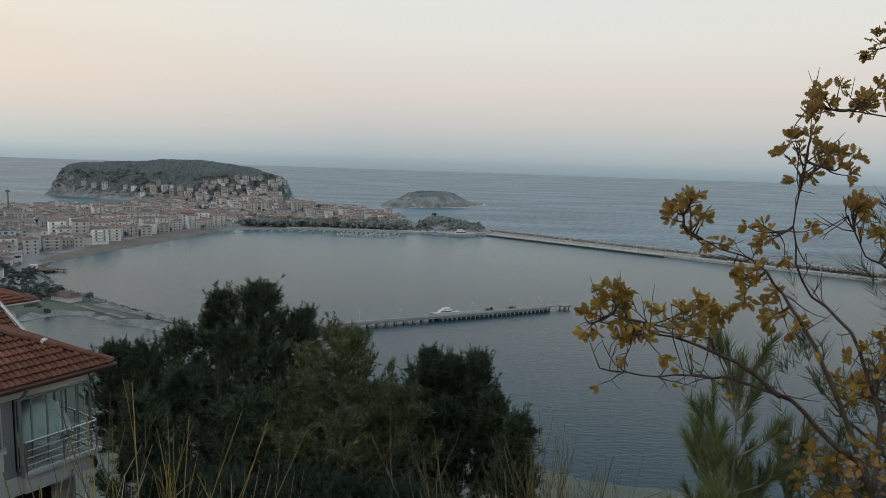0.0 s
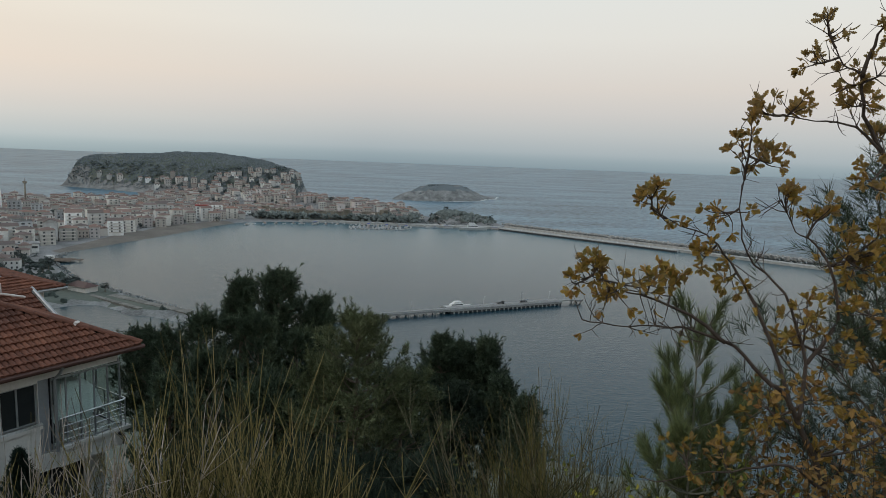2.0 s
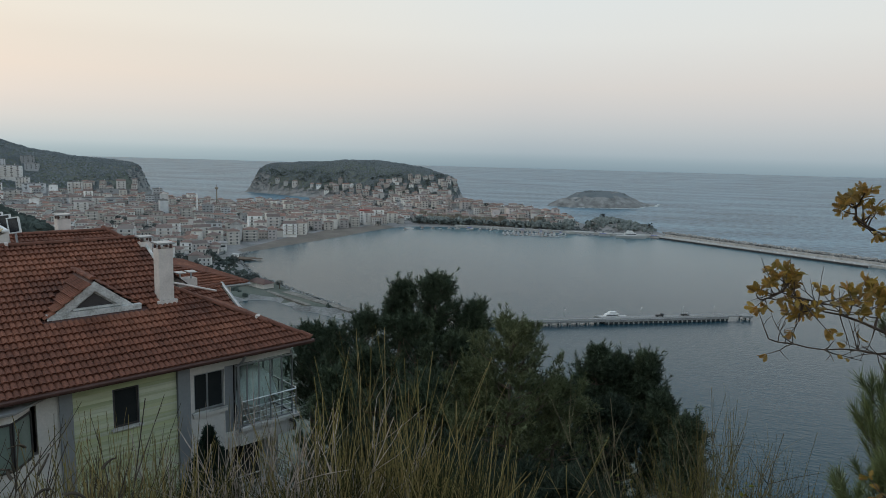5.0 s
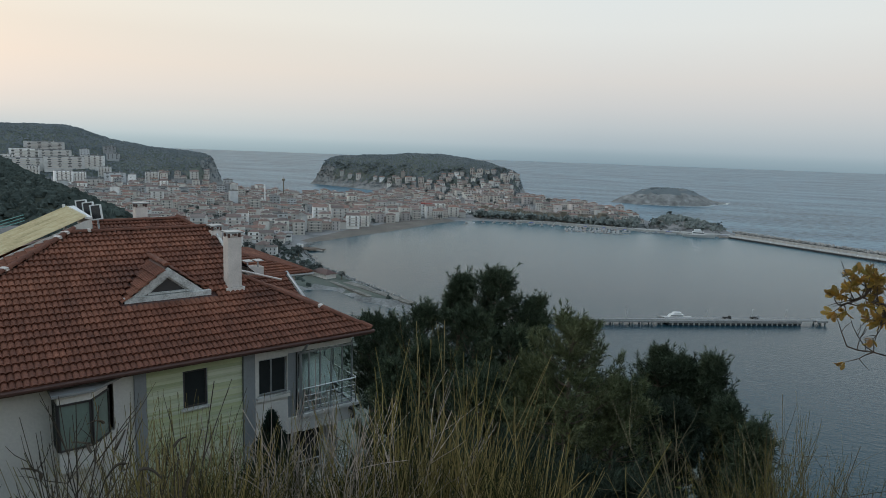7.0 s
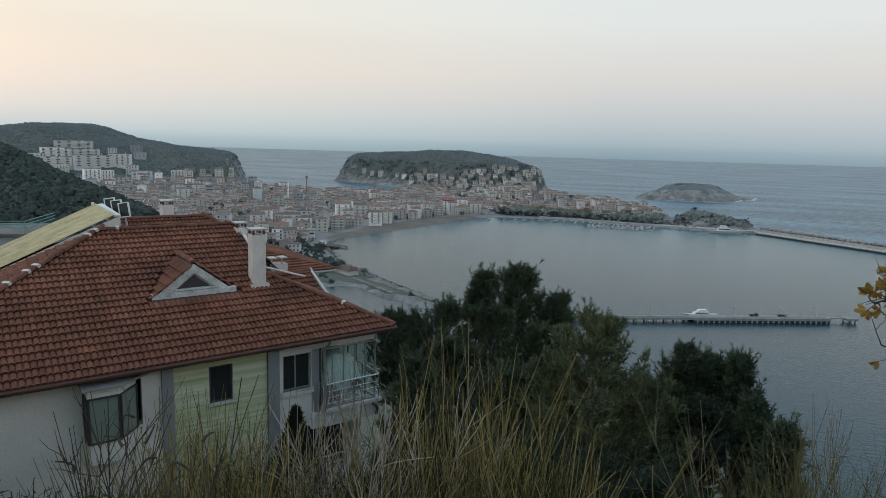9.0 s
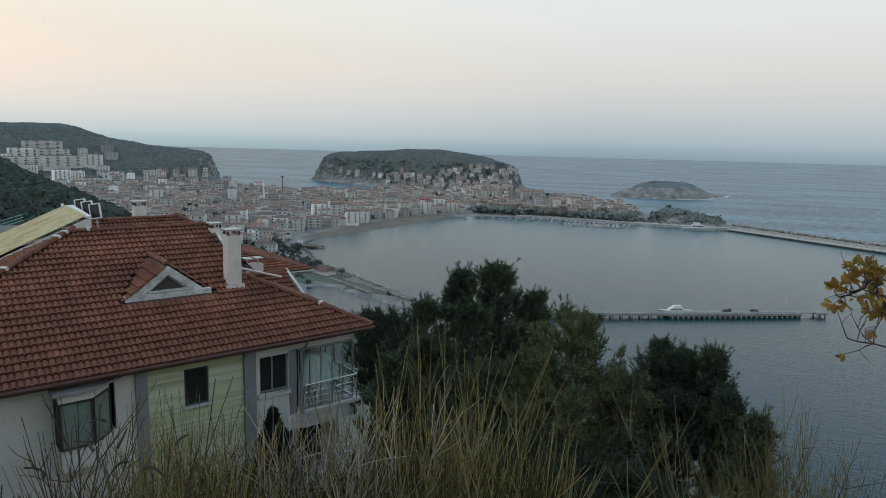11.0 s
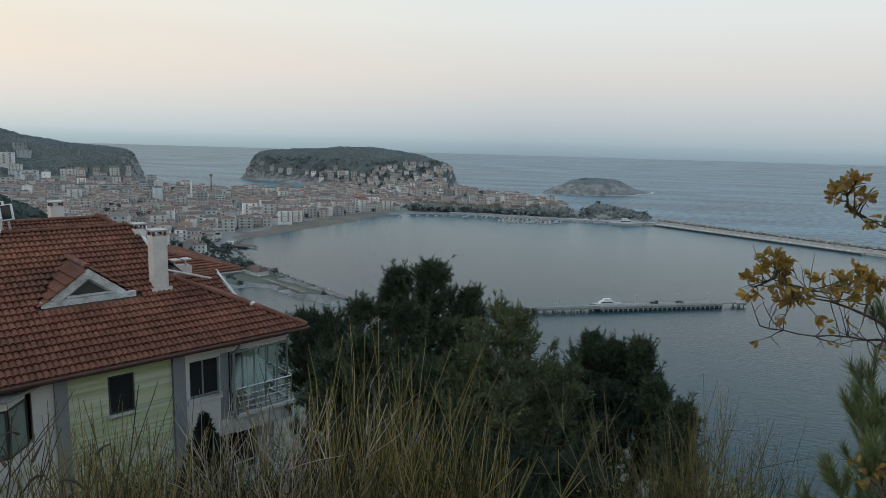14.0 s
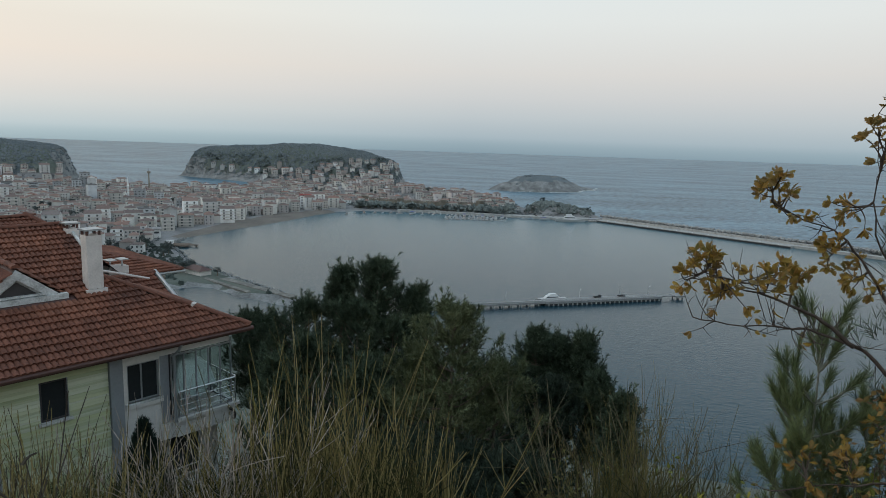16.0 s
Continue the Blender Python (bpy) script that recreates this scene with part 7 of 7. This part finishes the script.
def leaf_outline():
    """A lobed oak leaf, 1 long, lightly folded along its midrib."""
    half = [(0.0, 0.0), (0.10, 0.02), (0.20, 0.13), (0.27, 0.06), (0.38, 0.23), (0.46, 0.10), (0.57, 0.30), (0.66, 0.13), (0.77, 0.26), (0.85, 0.12), (0.93, 0.14), (1.0, 0.0)]
    mid = [(x, 0, 0.05 * math.sin(x * 3)) for x, _ in half]
    v = list(mid)
    for s in (1, -1):
        v += [(x, s * w, 0.3 * w + 0.05 * math.sin(x * 3)) for x, w in half[1:-1]]
    n = len(half)
    f = []
    for k, s in ((n, 1), (n + n - 2, -1)):
        idx = [0] + list(range(k, k + n - 2)) + [n - 1]
        for i in range(n - 1):
            q = [i, i + 1, idx[i + 1], idx[i]] if s < 0 else [i, idx[i], idx[i + 1], i + 1]
            q = [a for j, a in enumerate(q) if a not in q[:j]]
            if len(q) > 2:
                f.append(tuple(q))
    return v, f


LV, LF = leaf_outline()


def oak():
    rng = np.random.default_rng(12)
    root = thing("oak_tree", "small oak with yellow and brown autumn leaves", "oak tree")
    nodes = []
    for nm, pts in (*BOUGHS.items(), *BOUGHS_UPPER.items()):
        main = nm in ("trunk", "stem")
        r0 = 0.025 if main else 0.013
        fine, n = [], len(pts)
        for i in range(n - 1):
            for k in range(4):
                t = k / 4
                p0, p1, p2, p3 = (np.array(pts[max(0, min(n - 1, i + o))]) for o in (-1, 0, 1, 2))
                fine.append(0.5 * (2 * p1 + (p2 - p0) * t + (2 * p0 - 5 * p1 + 4 * p2 - p3) * t * t + (3 * p1 - p0 - 3 * p2 + p3) * t ** 3) + rng.normal(0, 0.006, 3))
        fine.append(np.array(pts[-1]))
        rad = [max(0.0035, r0 * (1 - i / len(fine)) ** 1.1) for i in range(len(fine))]
        part("trunk" if main else "limb", Build().tube(fine, rad, 8), M_OAKBARK, root, "", True)
        nodes += [p for i, p in enumerate(fine) if i > 4]
    N = np.array(nodes)
    twigs = Build()
    places = []

    def rosette(p, d, count):
        for g in range(count):
            way = unit(0.75 * d + unit(rng.normal(0, 1, 3)) * 0.95 + np.array([0, 0, -0.12]))
            places.append((p + rng.normal(0, 0.006, 3), way))

    for x, y, z, r in SPRAYS + SPRAYS2:
        c = np.array([x, y, z])
        a = N[np.argmin(np.linalg.norm(N - c, axis=1))]
        if np.linalg.norm(a - c) < 0.5 * r:
            a = N[np.argmin(np.abs(np.linalg.norm(N - c, axis=1) - 0.8 * r))]
        m = (a + c) / 2 + rng.normal(0, 0.10, 3) * np.linalg.norm(c - a) + np.array([0, 0, -0.01])
        spine = [(1 - t) ** 2 * a + 2 * t * (1 - t) * m + t * t * c for t in np.linspace(0, 1, 7)]
        twigs.tube(spine, [0.0075 - 0.0006 * k for k in range(7)], 5, caps=False)
        for q in range(7):
            k = rng.integers(2, 7)
            d = unit(unit(c - a) * 0.6 + rng.normal(0, 0.75, 3) + np.array([0, 0, 0.2]))
            pts = curve_points(spine[k], d, r * rng.uniform(0.5, 1.15), 4, 0.5, rng, 0.16)
            twigs.tube(pts, [0.0042, 0.0036, 0.003, 0.0024, 0.0018], 4, caps=False)
            bare = z > 90.4 and q % 3 == 0
            if not bare:
                rosette(pts[-1], unit(pts[-1] - pts[-2]), int(rng.integers(8, 13)) if z > 88.9 else int(rng.integers(4, 7)))
                if q % 2:
                    rosette(pts[2], unit(pts[3] - pts[2]), int(rng.integers(3, 6)))
    # bare side twigs, forked
    for q in range(170):
        a = N[rng.integers(len(N))]
        d = unit(rng.normal(0, 1, 3) + np.array([-0.3, 0, 0.45]))
        pts = curve_points(a, d, rng.uniform(0.06, 0.24), 4, 0.4, rng, 0.17)
        twigs.tube(pts, [0.0034, 0.0028, 0.0023, 0.0018, 0.0012], 4, caps=False)
        twig2 = curve_points(pts[2], unit(pts[3] - pts[2]) + rng.normal(0, 0.6, 3), rng.uniform(0.04, 0.1), 2, 0.2, rng, 0.2)
        twigs.tube(twig2, [0.002, 0.0015, 0.001], 4, caps=False)
        if q % 9 == 0:
            rosette(pts[-1], d, 3)
    tagged(part("twigwork", twigs, M_OAKBARK, root), "thin bare twigs", kind="stuff")
    me, brown = Build().add(LV, LF).data("leaf", M_LEAF), Build().add(LV, LF).data("leaf", M_LEAFBROWN)
    rest, rest_brown = Build(), Build()
    order = rng.permutation(len(places))
    for k, i in enumerate(order):
        p, d = places[i]
        side = unit(np.cross(d, rng.normal(0, 1, 3)))
        up = np.cross(d, side)
        s = rng.uniform(0.042, 0.062)
        M = Matrix(((d[0] * s, side[0] * s, up[0] * s, p[0]), (d[1] * s, side[1] * s, up[1] * s, p[1]), (d[2] * s, side[2] * s, up[2] * s, p[2]), (0, 0, 0, 1)))
        dry = p[2] > 89.75 + 0.25 * rng.normal()
        if k < 280:
            part("leaf", brown if dry else me, None, root).matrix_local = M
        else:
            (rest_brown if dry else rest).add([M @ Vector(q) for q in LV], LF)
    tagged(part("foliage", rest, M_LEAFS, root), kind="stuff")
    tagged(part("foliage", rest_brown, M_LEAFBROWNS, root), kind="stuff")


oak()


# ---- broom, dry grass and bare shrubs ----
def stems(pos, way, length, radius, rng, bend=0.25, seg=4, rise=0.0):
    """Thin three-sided rods that bow outwards or rise; gives triangles."""
    n = len(pos)
    d, p = unit(way), pos.copy()
    L = (length / seg)[:, None]
    droop = rng.normal(0, bend / seg, (n, 3)) + np.array([0, 0, rise / seg])
    a = unit(np.cross(d, rng.normal(0, 1, (n, 3))))
    rings = []
    for s in range(seg + 1):
        r = (radius * (1 - 0.55 * s / seg))[:, None]
        c = unit(np.cross(d, a))
        rings.append([p + r * (math.cos(k * math.tau / 3) * a + math.sin(k * math.tau / 3) * c) for k in range(3)])
        tip = p
        d = unit(d + droop)
        p = p + d * L
    verts = np.stack([np.stack(r, 1) for r in rings], 1)
    V = verts.reshape(n, -1, 3)
    faces = []
    for s in range(seg):
        for k in range(3):
            q = (k + 1) % 3
            faces.append((s * 3 + k, s * 3 + q, (s + 1) * 3 + q, (s + 1) * 3 + k))
    return V, faces, tip


def stem_mesh(name, V, faces, mat, parent=None, label=""):
    n, m = V.shape[0], V.shape[1]
    F = np.array(faces)
    allf = (F[None] + (np.arange(n) * m)[:, None, None]).reshape(-1, 4)
    me = bpy.data.meshes.new(name)
    nf = len(allf)
    me.vertices.add(n * m)
    me.vertices.foreach_set("co", V.astype(np.float32).reshape(-1))
    me.loops.add(nf * 4)
    me.loops.foreach_set("vertex_index", allf.astype(np.int32).reshape(-1))
    me.polygons.add(nf)
    me.polygons.foreach_set("loop_start", np.arange(0, nf * 4, 4, dtype=np.int32))
    me.materials.append(mat)
    me.update(calc_edges=True)
    ob = new(name, me)
    if parent:
        ob.parent = parent
    return tagged(ob, label)


def polar(az, r):
    return r * math.sin(radians(az)), r * math.cos(radians(az))


def broom(az, r, top, count, spread, seed, mat=None, thick=0.0058, name="broom_bush", label="dry broom bush with long straight rods", lean=0.0):
    """A bush of long upright rods with fine side shoots; top: its height above the sea."""
    rng = np.random.default_rng(seed)
    x, y = polar(az, r)
    z = ground_at(x, y)
    h = top - z
    root = thing(name, label, "shrub", "shrubs on the bank", at=pose(x, y, z - 0.05))
    # a fan of leading rods from the foot, forking into steep side rods, each with a few fine shoots
    lead = max(4, count // 3)
    pos = np.column_stack([rng.normal(0, 0.06 + 0.10 * spread, lead), rng.normal(0, 0.06 + 0.10 * spread, lead), np.zeros(lead)])
    way = np.column_stack([pos[:, :2] * 1.2 + rng.normal(0, spread / max(h, 1.0), (lead, 2)) + np.array([lean, 0]) / max(h, 1.0), np.ones(lead)])
    ln = h * rng.uniform(0.62, 1.04, lead)
    V, F, _ = stems(pos, way, ln, thick * rng.uniform(0.8, 1.4, lead), rng, 0.16, 5, 0.1)
    tagged(stem_mesh("brushwood", V, F, mat or M_STRAW, root), kind="stuff")
    n = lead * 6
    k, s = np.repeat(np.arange(lead), 6), rng.integers(2, 5, n)
    p = V.reshape(lead, 6, 3, 3).mean(2)[k, s]
    w = unit(way[k]) + rng.normal(0, 0.30, (n, 3)) * np.array([1, 1, 0.3])
    l2 = ln[k] * (1.02 - s / 5) * rng.uniform(0.45, 1.0, n)
    V2, F2, _ = stems(p, w, l2, thick * rng.uniform(0.55, 0.85, n), rng, 0.14, 4, 0.25)
    tagged(stem_mesh("side_rod", V2, F2, mat or M_STRAW, root), kind="stuff")
    q, s = np.repeat(np.arange(n), 2), rng.integers(1, 4, n * 2)
    p = V2.reshape(n, 5, 3, 3).mean(2)[q, s]
    V3, F3, _ = stems(p, unit(w[q]) + rng.normal(0, 0.26, (n * 2, 3)), 0.8 * l2[q] * (1.1 - s / 4) * rng.uniform(0.4, 1.0, n * 2), np.full(n * 2, thick * 0.4), rng, 0.14, 3, 0.15)
    tagged(stem_mesh("spray", V3, F3, M_DRYBROOM if mat is None else mat, root), kind="stuff")
    return root


# tall single bushes that stand out on the bank: bearing, distance, angle of the top below the horizon, rods, spread
for az, r, dip, count, spread, seed, lean in ((-20.6, 3.6, 15.4, 48, 0.11, 1, 0.02), (-22.0, 3.7, 18.6, 36, 0.18, 2, -0.05), (-24.6, 3.5, 20.6, 36, 0.22, 10, -0.04), (-25.8, 3.4, 22.6, 24, 0.18, 11, -0.1),
                                              (-19.4, 3.4, 22.2, 40, 0.22, 9, 0.05), (-17.0, 3.4, 20.6, 14, 0.16, 7, 0.12), (-16.2, 3.2, 24.0, 40, 0.26, 8, 0.0), (-12.6, 3.4, 21.0, 16, 0.12, 12, 0.04),
                                              (-12.2, 3.3, 23.2, 42, 0.22, 24, 0.06), (-10.8, 3.4, 22.4, 16, 0.12, 25, 0.22), (-9.6, 3.3, 25.6, 20, 0.14, 30, 0.12),
                                              (-39.2, 3.4, 21.8, 20, 0.20, 4, 0.0), (-41.0, 3.3, 20.4, 34, 0.24, 3, 0.0), (-43.4, 3.3, 21.4, 34, 0.26, 19, 0.0), (-45.6, 3.2, 21.0, 22, 0.26, 5, 0.0), (-48.0, 3.2, 22.6, 14, 0.26, 20, 0.0),
                                              (-50.5, 3.0, 20.5, 14, 0.34, 27, 0.0), (-52.6, 3.0, 18.2, 20, 0.36, 6, 0.0), (-55.2, 3.0, 17.2, 22, 0.36, 18, 0.0)):
    broom(az, r, 90 - r * math.tan(radians(dip)), count, spread, seed, M_DARKTWIG if az < -50 else None, 0.0045, lean=lean)
for az, r, dip, count, spread, seed in ((8.6, 4.7, 21.2, 90, 0.18, 16), (9.8, 4.8, 20.6, 24, 0.2, 13), (7.6, 4.4, 25.0, 110, 0.2, 14), (9.2, 4.5, 23.2, 150, 0.24, 21), (10.8, 4.6, 23.4, 150, 0.24, 23), (12.0, 4.8, 24.6, 110, 0.24, 22),
                                        (13.9, 4.9, 19.6, 80, 0.2, 28), (13.2, 4.6, 23.4, 110, 0.26, 29), (16.0, 4.4, 26.0, 90, 0.3, 17)):
    broom(az, r, 90 - r * math.tan(radians(dip)), count, spread, seed, M_DRYBROOM, 0.0029)


def dry_grass():
    rng = np.random.default_rng(8)
    tufts, per = 46, 14
    az = np.sort(rng.uniform(-50, -14, tufts))
    az = np.where((az > -38) & (az < -27), -47 + 0.8 * (az + 38), az)
    r = rng.uniform(2.8, 4.2, tufts)
    lift = rng.normal(0, 1.5, tufts)
    n = tufts * per
    az, r, lift = np.repeat(az, per), np.repeat(r, per), np.repeat(lift, per)
    x, y = r * np.sin(np.radians(az)) + rng.normal(0, 0.07, n), r * np.cos(np.radians(az)) + rng.normal(0, 0.07, n)
    z = height(x, y)
    dip = np.clip(26.2 + lift + rng.normal(0, 1.5, n) + 1.0 * (az < -46), 22.0, None)
    top = 90 - r * np.tan(np.radians(dip))
    h = np.maximum(top - z, 0.3)
    way = np.column_stack([rng.normal(0, 0.17, n), rng.normal(0, 0.17, n), np.ones(n)])
    V, F, tip = stems(np.column_stack([x, y, z - 0.03]), way, h * 1.05, rng.uniform(0.0018, 0.0046, n), rng, 0.14, 4)
    tagged(stem_mesh("grass", V, F, M_STRAW), "tall dry straw-coloured grass and broom shoots", "grass", kind="stuff")
    # drooping dark pods on some stalks
    k = rng.choice(np.where((az < -38) & (az > -50) & (dip < 25))[0], 12, replace=False)
    V, F, _ = stems(tip[k], way[k] + rng.normal(0, 0.6, (12, 3)), rng.uniform(0.08, 0.13, 12), np.full(12, 0.009), rng, 2.2, 7)
    tagged(stem_mesh("seed_head", V, F, M_DARKTWIG), "withered brown seed heads above the grass", "grass", kind="stuff")


def thicket():
    """Fine brush that fills the foot of the tall stems, darkened for the shade there."""
    rng = np.random.default_rng(15)
    n = 13000
    az, r = rng.uniform(-64, 16, n), rng.uniform(3.0, 5.6, n)
    az = np.where((az > -10) & (az < 4), -10 - (az + 10) * 3.5, az)
    x, y = r * np.sin(np.radians(az)), r * np.cos(np.radians(az))
    z0 = height(x, y)
    el = -25.6 - 1.6 * wobble(az, r, 3.1, 1.0) - 1.5 * (az < -44) - 0.8 * (az > 3)
    crest = 90 + r * np.tan(np.radians(el))
    z = z0 + np.maximum(crest - z0 - 0.25, 0.1) * rng.uniform(0.35, 1.0, n)
    way = np.column_stack([rng.normal(0, 0.5, n), rng.normal(0, 0.5, n), np.ones(n)])
    V, F, tip = stems(np.column_stack([x, y, z]), way, rng.uniform(0.12, 0.42, n), rng.uniform(0.0012, 0.003, n), rng, 0.3, 3)
    tagged(stem_mesh("thicket", V, F, M_UNDER), "dense dry brush at the foot of the broom, darkened for shade", "undergrowth", kind="stuff")
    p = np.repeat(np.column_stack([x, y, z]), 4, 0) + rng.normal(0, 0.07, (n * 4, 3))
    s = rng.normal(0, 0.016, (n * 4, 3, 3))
    tagged(triangles("bramble", p[:, None] + s - np.array([0, 0, 0.12]), M_UNDER), "bramble leaves low on the bank, darkened for shade", "undergrowth", kind="stuff")


thicket()
dry_grass()


def bare_shrub(az, r, top, seed, count=16, mat=None):
    rng = np.random.default_rng(seed)
    x, y = polar(az, r)
    z = ground_at(x, y)
    h = top - z
    root = thing("bare_shrub", "leafless pale grey shrub with fine twigs", "shrub", "shrubs on the bank", at=pose(x, y, z - 0.05))
    b = Build()
    for i in range(count):
        a = rng.uniform(0, math.tau)
        d = np.array([math.cos(a) * 0.28, math.sin(a) * 0.28, 1.0])
        pts = curve_points((0, 0, 0), d, h * rng.uniform(0.8, 1.1), 7, 0.1, rng, 0.09)
        b.tube(pts, [0.0056 - 0.0005 * k for k in range(8)], 4, caps=False)
        for q in range(3, 8):
            for s in range(3):
                tw = curve_points(pts[q - 1], unit(pts[q] - pts[q - 1]) + rng.normal(0, 0.4, 3), h * rng.uniform(0.08, 0.22), 3, 0.2, rng, 0.15)
                b.tube(tw, [0.0028, 0.0024, 0.0018, 0.0011], 3, caps=False)
    tagged(part("twigwork", b, mat or M_TWIG, root), kind="stuff")


for az, r, top, seed, many in ((-30.6, 3.5, 88.66, 51, 22), (-29.0, 3.6, 88.45, 52, 20), (-32.6, 3.5, 88.4, 53, 18), (-27.2, 3.6, 88.3, 57, 12), (-55.0, 3.0, 88.95, 56, 12),
                               (-50.0, 2.8, 88.8, 58, 9), (6.5, 4.8, 88.0, 59, 14), (9.0, 4.9, 88.1, 60, 16), (12.0, 5.0, 88.1, 71, 14)):
    bare_shrub(az, r, top, seed, many, M_DARKTWIG if az < -49 else M_PALETWIG if az < -20 else None)


# undergrowth added to darken the bank where pines and bushes cast shade
def undergrowth():
    rng = np.random.default_rng(91)
    n = 2600
    x, y = rng.uniform(-11, 7, n), rng.uniform(4.2, 15, n)
    z = height(x, y)
    keep = (x - (-9.1)) * 0.851 * -1 + (y - 18.8) * 0.525 < -0.4
    tris = [clump(rng, (a, c, d - 0.1), rng.uniform(0.25, 0.5) * (1 + 0.03 * c), 26) * np.array([1, 1, 1]) for a, c, d in zip(x[keep], y[keep], z[keep])]
    tris = np.concatenate(tris)
    mid = tris.mean(1, keepdims=True)
    tagged(triangles("undergrowth", mid + (tris - mid) * 0.28, M_UNDER), "added undergrowth on the steep bank, darkened for shade", "undergrowth", kind="stuff")


undergrowth()


def cypress(x, y, top, seed):
    rng = np.random.default_rng(seed)
    z = ground_at(x, y)
    root = thing("cypress", "small dark conical cypress by the house wall", "cypress tree", at=pose(x, y, z - 0.1))
    h = top - z
    part("trunk", Build().tube([(0, 0, 0), (0, 0, h * 0.9)], [0.06, 0.01], 6), M_BARK, root)
    n = 2600
    f = rng.uniform(0.05, 1, n)
    a = rng.uniform(0, math.tau, n)
    rad = 1.5 * (1 - f) ** 0.95 * rng.uniform(0.4, 1.1, n) + 0.02
    pos = np.column_stack([rad * np.cos(a), rad * np.sin(a), f * h])
    triangles("crown", needle_tufts(pos, np.column_stack([np.cos(a) * 0.6, np.sin(a) * 0.6, np.ones(n)]), 8, 0.12, 0.012, 0.35, rng), M_CYPRESS, root)


cypress(-8.80, 12.73, 83.6, 3)


SMALL_LEAF = [(0, 0, 0), (0.5, 0.27, 0.07), (1, 0, 0), (0.5, -0.27, 0.07), (0.52, 0, 0)]


def leafy_bush(az, r, top, wide, seed, mat, count, leaf, name, label):
    rng = np.random.default_rng(seed)
    x, y = polar(az, r)
    z = ground_at(x, y)
    h = top - z
    root = thing(name, label, "shrub", "shrubs on the bank", at=pose(x, y, z - 0.05))
    b, ends = Build(), []
    for i in range(26):
        d = np.array([rng.normal(0, 0.38 * wide / max(h, 1)), rng.normal(0, 0.38 * wide / max(h, 1)), 1.0])
        pts = curve_points((rng.normal(0, wide * 0.25), rng.normal(0, wide * 0.25), 0), d, h * rng.uniform(0.6, 1.05), 6, 0.1, rng, 0.14 / max(h, 1))
        b.tube(pts, [0.006, 0.0055, 0.005, 0.004, 0.003, 0.0025, 0.0015], 4, caps=False)
        ends += pts[2:]
    tagged(part("branchwork", b, M_DARKTWIG, root), kind="stuff")
    E = np.array(ends)
    lv = Build()
    for i in range(count):
        p = E[rng.integers(len(E))] + rng.normal(0, 0.05, 3)
        d = unit(rng.normal(0, 1, 3))
        s = unit(np.cross(d, rng.normal(0, 1, 3)))
        u = np.cross(d, s)
        k = leaf * rng.uniform(0.6, 1.2)
        M = Matrix(((d[0] * k, s[0] * k, u[0] * k, p[0]), (d[1] * k, s[1] * k, u[1] * k, p[1]), (d[2] * k, s[2] * k, u[2] * k, p[2]), (0, 0, 0, 1)))
        lv.add([M @ Vector(q) for q in SMALL_LEAF], [(0, 1, 4), (1, 2, 4), (2, 3, 4), (3, 0, 4)])
    tagged(part("foliage", lv, mat, root), kind="stuff")


for az, r, top, seed in ((34.5, 4.2, 88.8, 61), (31.0, 4.0, 88.6, 62), (37.5, 3.9, 88.9, 66), (28.0, 4.3, 88.4, 67)):
    leafy_bush(az, r, top, 0.5, seed, M_RUST, 2200, 0.05, "rusty_bush", "rust-brown bush with withered leaves")
for az, r, top, seed in ((12.8, 3.6, 87.75, 63), (17.5, 3.5, 87.95, 64), (22.0, 3.6, 88.25, 65), (26.5, 3.7, 88.25, 68)):
    leafy_bush(az, r, top, 0.7, seed, M_GREENLEAF, 1700, 0.05, "green_bush", "yellow-green leafy bush on the bank")
for az, r, top, seed in ((4.5, 5.2, 87.35, 81), (8.0, 5.0, 87.55, 82), (11.5, 5.2, 87.5, 83), (15.0, 4.8, 87.55, 84)):
    leafy_bush(az, r, top, 0.9, seed, M_OLIVE, 2400, 0.036, "olive_bush", "dense olive-green bush on the bank")
